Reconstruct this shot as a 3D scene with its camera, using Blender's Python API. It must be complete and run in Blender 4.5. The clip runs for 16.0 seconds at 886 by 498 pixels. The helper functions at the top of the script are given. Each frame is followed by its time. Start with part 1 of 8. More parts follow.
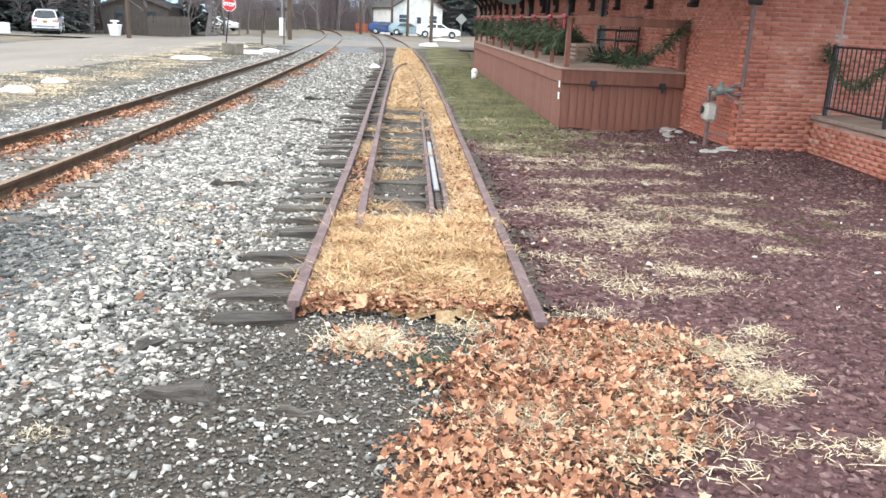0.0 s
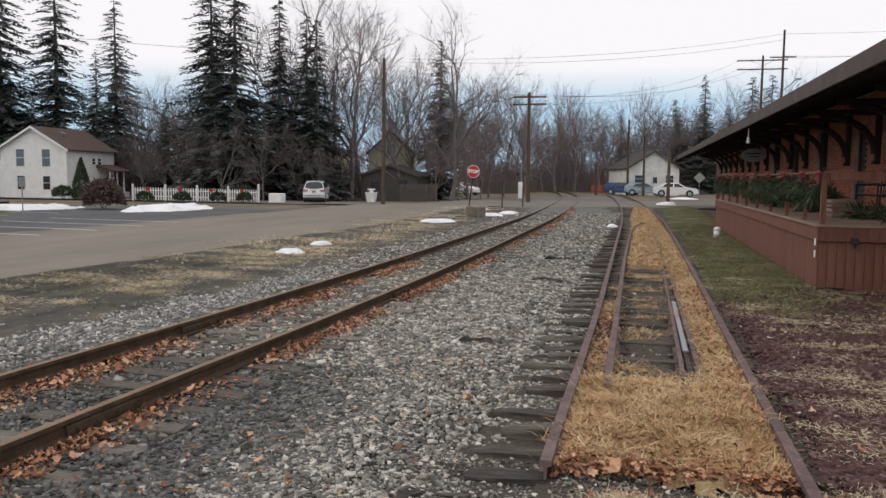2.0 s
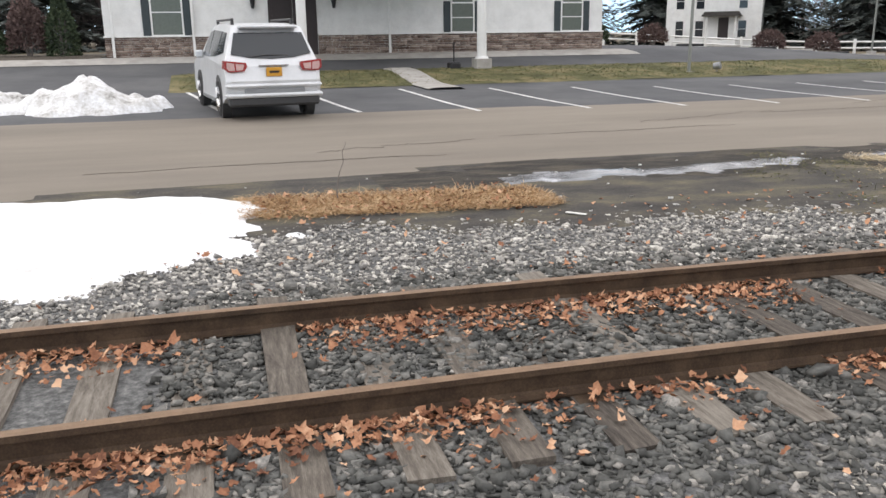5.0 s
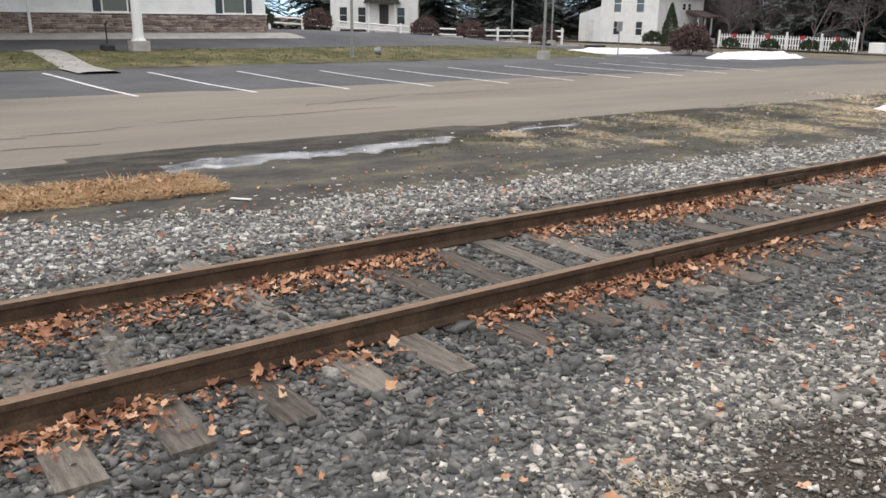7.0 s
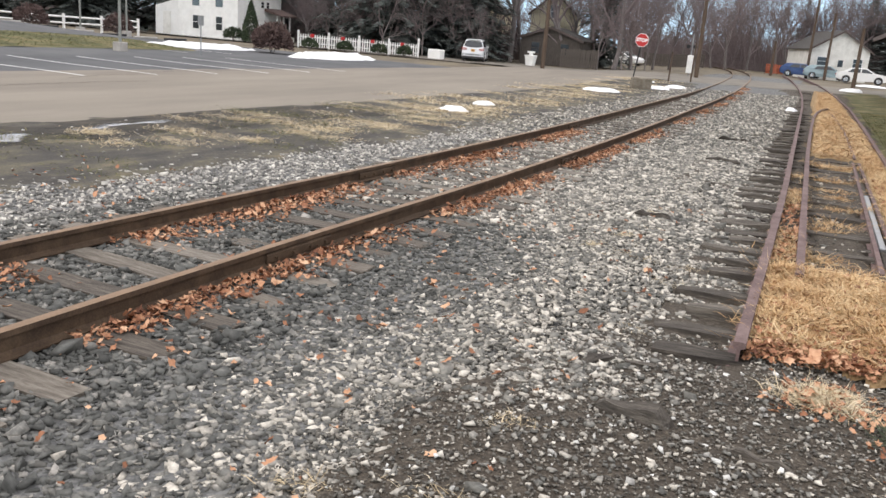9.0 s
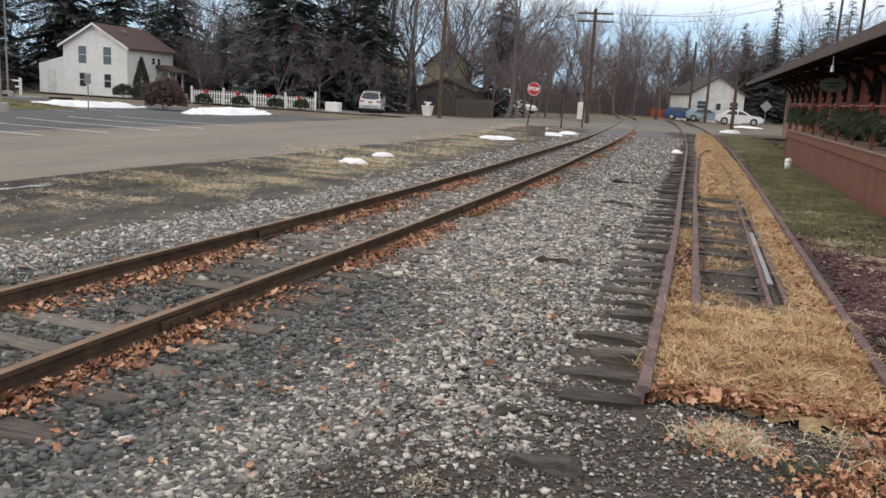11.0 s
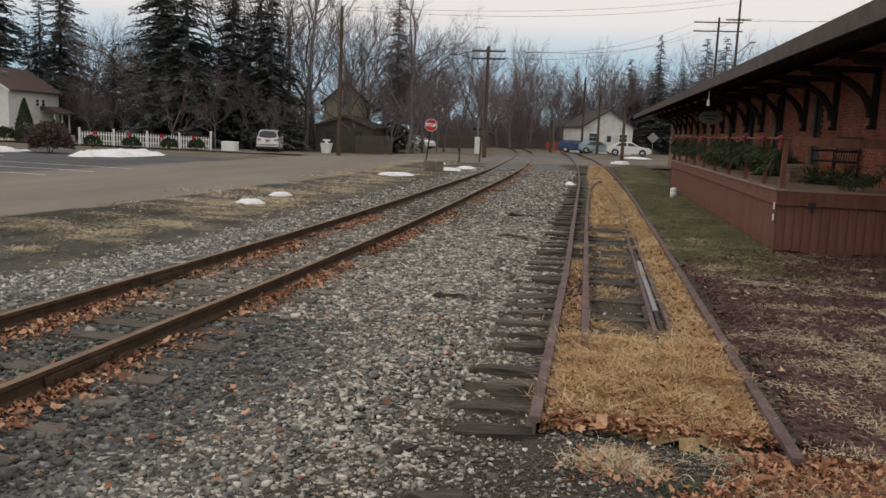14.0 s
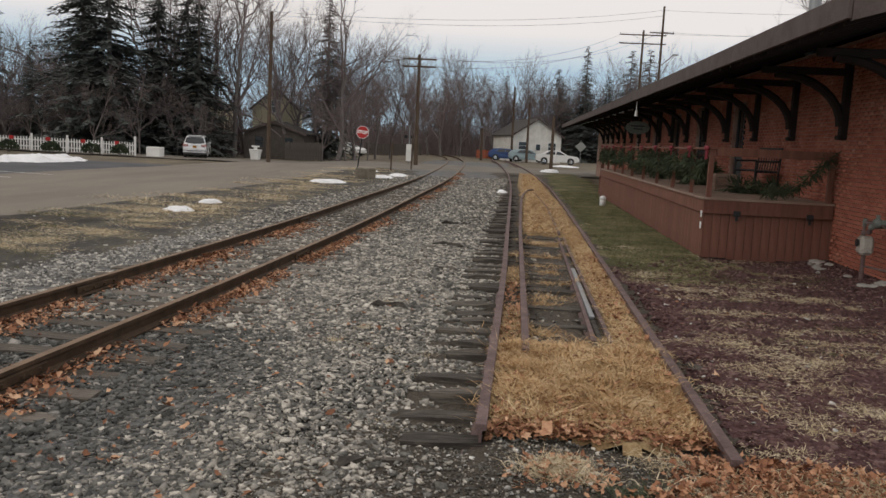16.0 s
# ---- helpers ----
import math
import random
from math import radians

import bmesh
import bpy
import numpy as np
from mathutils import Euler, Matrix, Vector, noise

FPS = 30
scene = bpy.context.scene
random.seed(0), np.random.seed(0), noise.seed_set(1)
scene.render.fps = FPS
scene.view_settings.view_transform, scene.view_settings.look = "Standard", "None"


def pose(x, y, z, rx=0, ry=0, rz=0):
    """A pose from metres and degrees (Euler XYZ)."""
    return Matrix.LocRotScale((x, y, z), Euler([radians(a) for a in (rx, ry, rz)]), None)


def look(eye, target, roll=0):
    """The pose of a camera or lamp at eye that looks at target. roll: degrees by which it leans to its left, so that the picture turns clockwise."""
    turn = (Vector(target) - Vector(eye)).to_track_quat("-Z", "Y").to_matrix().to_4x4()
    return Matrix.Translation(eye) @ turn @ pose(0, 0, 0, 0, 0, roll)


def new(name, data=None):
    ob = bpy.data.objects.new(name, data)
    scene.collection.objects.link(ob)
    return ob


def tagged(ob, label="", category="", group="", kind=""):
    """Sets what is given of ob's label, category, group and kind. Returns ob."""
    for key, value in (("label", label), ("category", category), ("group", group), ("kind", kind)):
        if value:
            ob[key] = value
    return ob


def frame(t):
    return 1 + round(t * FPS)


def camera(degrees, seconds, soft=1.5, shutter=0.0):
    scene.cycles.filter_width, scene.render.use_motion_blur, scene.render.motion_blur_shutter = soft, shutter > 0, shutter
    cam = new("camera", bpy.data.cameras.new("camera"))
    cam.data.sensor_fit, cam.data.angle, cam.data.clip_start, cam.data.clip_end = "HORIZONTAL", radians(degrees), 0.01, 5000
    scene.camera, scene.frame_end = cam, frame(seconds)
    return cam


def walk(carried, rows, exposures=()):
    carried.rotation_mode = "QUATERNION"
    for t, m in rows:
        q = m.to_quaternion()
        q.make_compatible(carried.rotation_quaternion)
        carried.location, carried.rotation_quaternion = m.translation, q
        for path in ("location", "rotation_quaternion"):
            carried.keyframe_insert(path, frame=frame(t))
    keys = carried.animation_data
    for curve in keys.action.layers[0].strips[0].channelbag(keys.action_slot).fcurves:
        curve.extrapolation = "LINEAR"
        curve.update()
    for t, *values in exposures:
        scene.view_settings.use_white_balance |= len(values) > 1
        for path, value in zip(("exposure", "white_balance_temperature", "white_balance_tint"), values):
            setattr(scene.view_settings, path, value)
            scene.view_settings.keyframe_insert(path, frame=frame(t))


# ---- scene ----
cam = camera(56.6, 16.0)
PATH = [
    (0, (0.656, -4.822, 1.82), (0.757, -2.898, 1.285), 2.5),
    (0.5, (0.639, -4.797, 1.818), (0.59, -2.876, 1.265), 1.5),
    (1, (0.597, -4.803, 1.813), (0.323, -2.907, 1.237), 0.2),
    (1.5, (0.532, -4.823, 1.828), (0.102, -2.906, 1.451), 0.8),
    (2, (0.527, -4.917, 1.843), (0.06, -2.98, 1.668), 0.6),
    (2.5, (0.462, -4.981, 1.821), (-0.182, -3.104, 1.569), 0.1),
    (3, (0.374, -5.013, 1.797), (-0.533, -3.271, 1.425), 0.9),
    (3.5, (0.196, -4.997, 1.785), (-1.073, -3.542, 1.263), 0.8),
    (3.7, (0.148, -5.022, 1.778), (-1.288, -3.751, 1.209), 0.3),
    (4, (0.124, -5.049, 1.769), (-1.542, -4.112, 1.181), -0.3),
    (4.2, (0.113, -5.045, 1.769), (-1.68, -4.369, 1.195), -0.9),
    (6.3, (0.151, -5.045, 1.746), (-1.729, -4.568, 1.257), -0.6),
    (6.5, (0.182, -5.02, 1.752), (-1.63, -4.342, 1.246), -0.2),
    (7, (0.28, -4.922, 1.769), (-1.233, -3.733, 1.225), 0.8),
    (7.5, (0.345, -4.877, 1.77), (-0.894, -3.406, 1.222), 1.2),
    (8, (0.298, -4.906, 1.774), (-0.73, -3.27, 1.259), 1.9),
    (8.5, (0.195, -4.984, 1.779), (-0.659, -3.241, 1.293), 3.3),
    (9, (0.161, -4.988, 1.777), (-0.599, -3.21, 1.268), 4.5),
    (9.5, (0.163, -4.884, 1.769), (-0.575, -3.089, 1.287), 4.0),
    (10, (0.17, -4.809, 1.774), (-0.501, -2.967, 1.38), 4.2),
    (10.2, (0.151, -4.825, 1.777), (-0.48, -2.968, 1.389), 3.9),
    (12.3, (0.16, -4.972, 1.865), (-0.279, -3.051, 1.523), 2.7),
    (12.5, (0.169, -4.97, 1.868), (-0.213, -3.031, 1.557), 2.6),
    (13, (0.173, -4.962, 1.867), (-0.154, -3.007, 1.597), 2.7),
    (13.5, (0.195, -4.953, 1.858), (-0.189, -3.014, 1.553), 2.5),
    (14, (0.258, -4.981, 1.864), (-0.087, -3.032, 1.58), 2.3),
    (14.5, (0.278, -5.002, 1.876), (0.003, -3.036, 1.633), 1.9),
    (15, (0.245, -4.976, 1.871), (-0.024, -3.009, 1.636), 2.1),
    (15.5, (0.183, -4.974, 1.859), (-0.044, -3.0, 1.629), 3.0),
    (16, (0.16, -4.98, 1.866), (-0.019, -3.005, 1.607), 2.8),
]
LIGHT = [(0, 1.31), (0.5, 1.33), (1, 1.33), (1.5, 0.98), (2, -0.32), (2.5, -1.12), (3, -0.27), (3.5, 0.48), (4, 0.88), (4.2, 0.83), (6.3, -0.18), (6.5, -0.18), (7, 0.35), (7.5, 0.82), (8, 0.92), (8.5, 0.77), (9, 0.52), (9.5, 0.87), (10, 0.37), (10.2, 0.22), (12.3, -0.17), (12.5, -0.27), (13, -0.72), (14, -0.57), (16, -0.57)]
walk(cam, [(t, look(eye, target, roll)) for t, eye, target, roll in PATH], [(t, e, 6450 if t < 1.8 else 7600 if 2.2 < t < 3.3 else 7050 if t < 12.7 else 7450, 9 if t < 1.8 else 14) for t, e in LIGHT])

# ---- world, sun, exposure ----
world = bpy.data.worlds.new("world")
scene.world = world
world.use_nodes = True
wn = world.node_tree
sky = wn.nodes.new("ShaderNodeTexSky")
sky.sky_type = "NISHITA"
sky.sun_disc = False
sky.sun_elevation, sky.sun_rotation = radians(33), radians(230)
sky.air_density, sky.dust_density, sky.ozone_density = 1.0, 0.4, 3.0
tcw = wn.nodes.new("ShaderNodeTexCoord")
# the clear strip under the cloud deck takes the blue of the higher sky
upw = wn.nodes.new("ShaderNodeVectorMath")
upw.operation = "ADD"
upw.inputs[1].default_value = (0, 0, 0.5)
nmw = wn.nodes.new("ShaderNodeVectorMath")
nmw.operation = "NORMALIZE"
wn.links.new(tcw.outputs["Generated"], upw.inputs[0])
wn.links.new(upw.outputs["Vector"], nmw.inputs[0])
wn.links.new(nmw.outputs["Vector"], sky.inputs["Vector"])
mpw = wn.nodes.new("ShaderNodeMapping")
mpw.inputs["Scale"].default_value = (1.0, 1.0, 4.5)
nzw = wn.nodes.new("ShaderNodeTexNoise")
nzw.inputs["Scale"].default_value, nzw.inputs["Detail"].default_value = 1.6, 6.0
rpw = wn.nodes.new("ShaderNodeValToRGB")
rpw.color_ramp.elements[0].position, rpw.color_ramp.elements[1].position = 0.27, 0.42
rpw.color_ramp.elements[0].color, rpw.color_ramp.elements[1].color = (0.25, 0.25, 0.25, 1), (1, 1, 1, 1)
mxw = wn.nodes.new("ShaderNodeMixRGB")
mxw.inputs["Color2"].default_value = (9.1, 9.6, 10.4, 1)
bgw = wn.nodes["Background"]
bgw.inputs["Strength"].default_value = 0.124
wn.links.new(tcw.outputs["Generated"], mpw.inputs["Vector"])
wn.links.new(mpw.outputs["Vector"], nzw.inputs["Vector"])
wn.links.new(nzw.outputs["Fac"], rpw.inputs["Fac"])
# the cloud deck breaks up towards the horizon
spw = wn.nodes.new("ShaderNodeSeparateXYZ")
hzw = wn.nodes.new("ShaderNodeMapRange")
hzw.inputs["From Min"].default_value, hzw.inputs["From Max"].default_value = 0.085, 0.13
hzw.inputs["To Min"].default_value, hzw.inputs["To Max"].default_value = 0.25, 1.0
muw = wn.nodes.new("ShaderNodeMath")
muw.operation = "MULTIPLY"
wn.links.new(tcw.outputs["Generated"], spw.inputs["Vector"])
wn.links.new(spw.outputs["Z"], hzw.inputs["Value"])
wn.links.new(hzw.outputs[0], muw.inputs[0])
wn.links.new(rpw.outputs["Color"], muw.inputs[1])
wn.links.new(muw.outputs[0], mxw.inputs["Fac"])
thw = wn.nodes.new("ShaderNodeMixRGB")
thw.blend_type = "MULTIPLY"
thw.inputs["Fac"].default_value = 1.0
thw.inputs["Color2"].default_value = (3.6, 3.9, 3.0, 1)
wn.links.new(sky.outputs["Color"], thw.inputs["Color1"])
wn.links.new(thw.outputs["Color"], mxw.inputs["Color1"])
wn.links.new(mxw.outputs["Color"], bgw.inputs["Color"])

sun_data = bpy.data.lights.new("sun", "SUN")
sun_data.energy, sun_data.angle, sun_data.color = 0.5, radians(25), (1.0, 0.96, 0.9)
sun = new("sun", sun_data)
sun.matrix_world = look((0, 0, 30), (13, 11, 19))


# ---- materials ----
def nodes_of(name):
    m = bpy.data.materials.new(name)
    m.use_nodes = True
    return m, m.node_tree, m.node_tree.nodes["Principled BSDF"]


def mat(name, stops, scale=6.0, rough=0.85, metal=0.0, bump=0.3, stretch=(1, 1, 1), fine=60.0, per="", spread=0.0, dist=0.01, spec=0.3):
    """A two-scale noise material: colours along a ramp, fine grain on top, bump. per: Object or Island, for shades that vary by piece."""
    m, nt, b = nodes_of(name)
    n, l = nt.nodes, nt.links
    tc, mp = n.new("ShaderNodeTexCoord"), n.new("ShaderNodeMapping")
    mp.inputs["Scale"].default_value = stretch
    l.new(tc.outputs["Object"], mp.inputs["Vector"])
    big, small = n.new("ShaderNodeTexNoise"), n.new("ShaderNodeTexNoise")
    big.inputs["Scale"].default_value, big.inputs["Detail"].default_value, big.inputs["Roughness"].default_value = scale, 6, 0.65
    small.inputs["Scale"].default_value, small.inputs["Detail"].default_value = fine, 3
    l.new(mp.outputs["Vector"], big.inputs["Vector"])
    l.new(mp.outputs["Vector"], small.inputs["Vector"])
    add = n.new("ShaderNodeMath")
    add.operation = "MULTIPLY_ADD"
    l.new(small.outputs["Fac"], add.inputs[0])
    add.inputs[1].default_value = 0.35
    l.new(big.outputs["Fac"], add.inputs[2])
    sub = n.new("ShaderNodeMath")
    sub.operation = "SUBTRACT"
    l.new(add.outputs[0], sub.inputs[0])
    sub.inputs[1].default_value = 0.175
    fac = sub.outputs[0]
    if per:
        src = n.new("ShaderNodeObjectInfo").outputs["Random"] if per == "Object" else n.new("ShaderNodeNewGeometry").outputs["Random Per Island"]
        mr = n.new("ShaderNodeMapRange")
        mr.inputs["To Min"].default_value, mr.inputs["To Max"].default_value = -spread, spread
        l.new(src, mr.inputs["Value"])
        ad = n.new("ShaderNodeMath")
        l.new(fac, ad.inputs[0])
        l.new(mr.outputs[0], ad.inputs[1])
        fac = ad.outputs[0]
    ramp = n.new("ShaderNodeValToRGB")
    e = ramp.color_ramp.elements
    while len(e) < len(stops):
        e.new(0.5)
    for el, (p, c) in zip(e, stops):
        el.position, el.color = p, (*c, 1)
    l.new(fac, ramp.inputs["Fac"])
    l.new(ramp.outputs["Color"], b.inputs["Base Color"])
    b.inputs["Roughness"].default_value, b.inputs["Metallic"].default_value = rough, metal
    b.inputs["Specular IOR Level"].default_value = spec
    if bump:
        bp = n.new("ShaderNodeBump")
        bp.inputs["Strength"].default_value, bp.inputs["Distance"].default_value = bump, dist
        l.new(add.outputs[0], bp.inputs["Height"])
        l.new(bp.outputs["Normal"], b.inputs["Normal"])
    return m


def flat(name, c, rough=0.5, metal=0.0, spec=0.4):
    return mat(name, [(0.3, tuple(v * 0.86 for v in c)), (0.7, tuple(min(1, v * 1.08) for v in c))], 9, rough, metal, 0.08, spec=spec)


def glass(name, tint=(0.02, 0.025, 0.03)):
    m, nt, b = nodes_of(name)
    b.inputs["Base Color"].default_value = (*tint, 1)
    b.inputs["Roughness"].default_value = 0.06
    b.inputs["Specular IOR Level"].default_value = 0.7
    return m


M = {}
M["ground"] = mat("ground_soil", [(0.3, (0.09, 0.075, 0.055)), (0.5, (0.15, 0.125, 0.09)), (0.7, (0.22, 0.18, 0.11))], 0.5, bump=0.5)
M["asphalt"] = mat("road_asphalt", [(0.25, (0.160, 0.139, 0.116)), (0.5, (0.215, 0.188, 0.155)), (0.75, (0.265, 0.234, 0.193))], 0.22, 0.9, bump=0.25, fine=90, stretch=(2.0, 0.35, 1))
M["lot"] = mat("lot_asphalt", [(0.25, (0.055, 0.058, 0.062)), (0.5, (0.088, 0.09, 0.095)), (0.75, (0.13, 0.13, 0.13))], 0.35, 0.85, bump=0.25, fine=90)
M["cross"] = mat("street_asphalt", [(0.3, (0.138, 0.122, 0.104)), (0.7, (0.221, 0.200, 0.168))], 0.4, 0.9, bump=0.2)
M["bed"] = mat("ballast_bed", [(0.2, (0.05, 0.05, 0.05)), (0.45, (0.12, 0.122, 0.12)), (0.6, (0.2, 0.2, 0.195)), (0.8, (0.34, 0.34, 0.32))], 20, 0.95, bump=1.0, fine=55, dist=0.03)
M["dirt"] = mat("dark_dirt", [(0.3, (0.040, 0.033, 0.027)), (0.52, (0.087, 0.072, 0.057)), (0.7, (0.179, 0.152, 0.119))], 45, 0.95, bump=1.0, fine=110, dist=0.02)
M["verge"] = mat("verge_soil", [(0.28, (0.032, 0.029, 0.028)), (0.46, (0.064, 0.059, 0.053)), (0.58, (0.105, 0.094, 0.068)), (0.74, (0.188, 0.152, 0.100))], 1.1, 0.95, bump=0.8, fine=40, dist=0.02, stretch=(1.6, 0.8, 1))
M["red_bed"] = mat("red_gravel_bed", [(0.3, (0.045, 0.023, 0.023)), (0.5, (0.086, 0.041, 0.042)), (0.75, (0.144, 0.079, 0.076))], 14, 0.95, bump=1.0, fine=60, dist=0.02)
M["lawn"] = mat("winter_lawn", [(0.3, (0.055, 0.057, 0.025)), (0.48, (0.105, 0.105, 0.045)), (0.6, (0.19, 0.16, 0.08)), (0.78, (0.3, 0.235, 0.13))], 0.9, 0.95, bump=0.9, fine=60, dist=0.03)
M["snow"] = mat("old_snow", [(0.25, (0.5, 0.49, 0.47)), (0.45, (0.82, 0.83, 0.84)), (0.7, (0.92, 0.93, 0.95))], 1.6, 0.6, bump=0.4, fine=25, dist=0.03)
M["rail"] = mat("rail_rust", [(0.3, (0.046, 0.029, 0.019)), (0.5, (0.073, 0.047, 0.030)), (0.7, (0.112, 0.074, 0.047))], 5, 0.75, 0.15, bump=0.3, fine=80)
M["railtop"] = mat("rail_running_face", [(0.3, (0.153, 0.097, 0.060)), (0.6, (0.243, 0.158, 0.099))], 4, 0.6, 0.2, bump=0.15, fine=80)
M["oldrail"] = mat("old_rail_rust", [(0.3, (0.10, 0.065, 0.062)), (0.5, (0.155, 0.105, 0.1)), (0.7, (0.22, 0.155, 0.145))], 5, 0.8, 0.1, bump=0.3, fine=80)
M["tie"] = mat("tie_wood", [(0.25, (0.052, 0.044, 0.038)), (0.5, (0.138, 0.119, 0.099)), (0.75, (0.258, 0.233, 0.198))], 3, 0.92, bump=0.9, fine=26, stretch=(1, 9, 9), per="Object", spread=0.14, dist=0.012)
M["darktie"] = mat("rotten_tie_wood", [(0.25, (0.03, 0.026, 0.023)), (0.5, (0.085, 0.074, 0.063)), (0.75, (0.2, 0.177, 0.15))], 3, 0.95, bump=1.0, fine=26, stretch=(1, 9, 9), per="Object", spread=0.1, dist=0.015)
M["brick"] = mat("red_brick", [(0.2, (0.24, 0.08, 0.056)), (0.45, (0.40, 0.13, 0.088)), (0.66, (0.47, 0.185, 0.13)), (0.85, (0.56, 0.4, 0.34))], 1.6, 0.9, bump=0.4, fine=70, per="Object", spread=0.13)
M["bricks"] = mat("red_bricks_joined", [(0.2, (0.24, 0.08, 0.056)), (0.45, (0.40, 0.13, 0.088)), (0.66, (0.47, 0.185, 0.13)), (0.85, (0.56, 0.4, 0.34))], 1.6, 0.9, bump=0.4, fine=70, per="Island", spread=0.13)
M["mortar"] = mat("mortar", [(0.3, (0.279, 0.148, 0.112)), (0.55, (0.377, 0.244, 0.198)), (0.75, (0.492, 0.385, 0.331))], 1.8, 0.95, bump=0.5)
M["deck"] = mat("brown_stained_wood", [(0.25, (0.125, 0.05, 0.037)), (0.5, (0.175, 0.075, 0.054)), (0.75, (0.23, 0.105, 0.075))], 1.6, 0.75, bump=0.4, fine=40, stretch=(6, 6, 0.8), per="Object", spread=0.09)
M["deckfloor"] = mat("weathered_deck_boards", [(0.3, (0.2, 0.13, 0.1)), (0.7, (0.34, 0.25, 0.2))], 2.0, 0.8, bump=0.3, fine=30, stretch=(1, 6, 6), per="Object", spread=0.08)
# dark eave timber, its colour deepened to carry the shade under the overhang
M["soffit"] = mat("shade_deepened_soffit", [(0.3, (0.019, 0.015, 0.014)), (0.7, (0.034, 0.026, 0.024))], 4, 0.8, bump=0.2, stretch=(1, 8, 1))
M["fascia"] = mat("fascia_paint", [(0.3, (0.074, 0.056, 0.051)), (0.7, (0.124, 0.099, 0.092))], 3, 0.8, bump=0.25)
M["shingle"] = mat("dark_shingles", [(0.3, (0.04, 0.037, 0.035)), (0.7, (0.085, 0.078, 0.072))], 5, 0.95, bump=0.5, fine=50)
M["white"] = mat("white_paint", [(0.25, (0.66, 0.66, 0.64)), (0.6, (0.8, 0.8, 0.78))], 1.5, 0.7, bump=0.12, fine=30)
M["oldwhite"] = mat("weathered_white_paint", [(0.25, (0.5, 0.49, 0.45)), (0.6, (0.74, 0.73, 0.69))], 1.2, 0.8, bump=0.2, fine=30)
M["stone"] = mat("veneer_stone", [(0.25, (0.12, 0.085, 0.07)), (0.5, (0.24, 0.18, 0.15)), (0.75, (0.4, 0.33, 0.28))], 3, 0.9, bump=0.5, per="Island", spread=0.2)
M["pane"] = glass("window_glass")
M["curtain"] = flat("curtained_glass", (0.13, 0.15, 0.13), 0.25)
M["shutter"] = flat("dark_shutter_paint", (0.045, 0.06, 0.065), 0.6)
M["darkdoor"] = flat("dark_door_paint", (0.035, 0.025, 0.025), 0.45)
M["concrete"] = mat("concrete", [(0.3, (0.3, 0.285, 0.26)), (0.7, (0.45, 0.43, 0.4))], 2, 0.9, bump=0.3)
M["pole"] = mat("pole_wood", [(0.3, (0.065, 0.043, 0.032)), (0.6, (0.115, 0.083, 0.061)), (0.8, (0.158, 0.122, 0.094))], 2, 0.9, bump=0.5, stretch=(5, 5, 0.5))
M["bark"] = mat("grey_bark", [(0.3, (0.122, 0.107, 0.103)), (0.7, (0.242, 0.218, 0.208))], 3, 0.95, bump=0.5, stretch=(3, 3, 0.7))
M["twig"] = mat("brown_twigs", [(0.3, (0.138, 0.111, 0.111)), (0.7, (0.258, 0.210, 0.207))], 3, 0.95, bump=0)
# conifer needles, paler than dark green: distance haze is put into the colour
M["needle"] = mat("haze_lifted_needles", [(0.25, (0.054, 0.065, 0.062)), (0.5, (0.095, 0.109, 0.101)), (0.8, (0.160, 0.176, 0.159))], 1.2, 0.9, bump=0, per="Island", spread=0.2)
M["hedge"] = mat("evergreen_leaves", [(0.25, (0.028, 0.042, 0.025)), (0.5, (0.049, 0.070, 0.039)), (0.8, (0.084, 0.105, 0.056))], 2, 0.9, bump=0, per="Island", spread=0.2)
M["shrub"] = mat("bare_shrub_twigs", [(0.3, (0.088, 0.058, 0.055)), (0.7, (0.163, 0.111, 0.098))], 3, 0.95, bump=0, per="Island", spread=0.2)
M["garland"] = mat("garland_needles", [(0.25, (0.03, 0.042, 0.024)), (0.5, (0.052, 0.068, 0.038)), (0.8, (0.085, 0.105, 0.06))], 3, 0.9, bump=0, per="Island", spread=0.2)
M["bow"] = flat("red_ribbon", (0.25, 0.03, 0.045), 0.7)
M["straw"] = mat("dry_straw", [(0.2, (0.329, 0.174, 0.080)), (0.5, (0.571, 0.374, 0.190)), (0.8, (0.740, 0.584, 0.371))], 2, 0.9, bump=0, per="Island", spread=0.25)
M["strawbed"] = mat("straw_mat", [(0.25, (0.146, 0.090, 0.046)), (0.5, (0.292, 0.195, 0.100)), (0.75, (0.427, 0.313, 0.172))], 9, 0.95, bump=1.0, fine=50, dist=0.03, stretch=(1, 0.7, 1))
M["leafbed"] = mat("leaf_litter_bed", [(0.25, (0.06, 0.04, 0.028)), (0.5, (0.14, 0.08, 0.05)), (0.75, (0.28, 0.17, 0.1))], 12, 0.95, bump=1.0, fine=50, dist=0.03)
M["orangegrass"] = mat("orange_dead_grass", [(0.2, (0.27, 0.15, 0.075)), (0.5, (0.44, 0.28, 0.145)), (0.8, (0.6, 0.44, 0.27))], 2, 0.9, bump=0, per="Island", spread=0.25)
M["leaf"] = mat("fallen_leaves", [(0.15, (0.128, 0.054, 0.033)), (0.4, (0.298, 0.132, 0.072)), (0.62, (0.479, 0.245, 0.140)), (0.85, (0.660, 0.420, 0.270))], 3, 0.85, bump=0, per="Island", spread=0.3)
M["rock"] = mat("ballast_stone", [(0.12, (0.095, 0.092, 0.084)), (0.36, (0.185, 0.181, 0.163)), (0.54, (0.281, 0.267, 0.238)), (0.7, (0.445, 0.413, 0.360)), (0.88, (0.700, 0.653, 0.576))], 12, 0.9, bump=0.3, per="Island", spread=0.36)
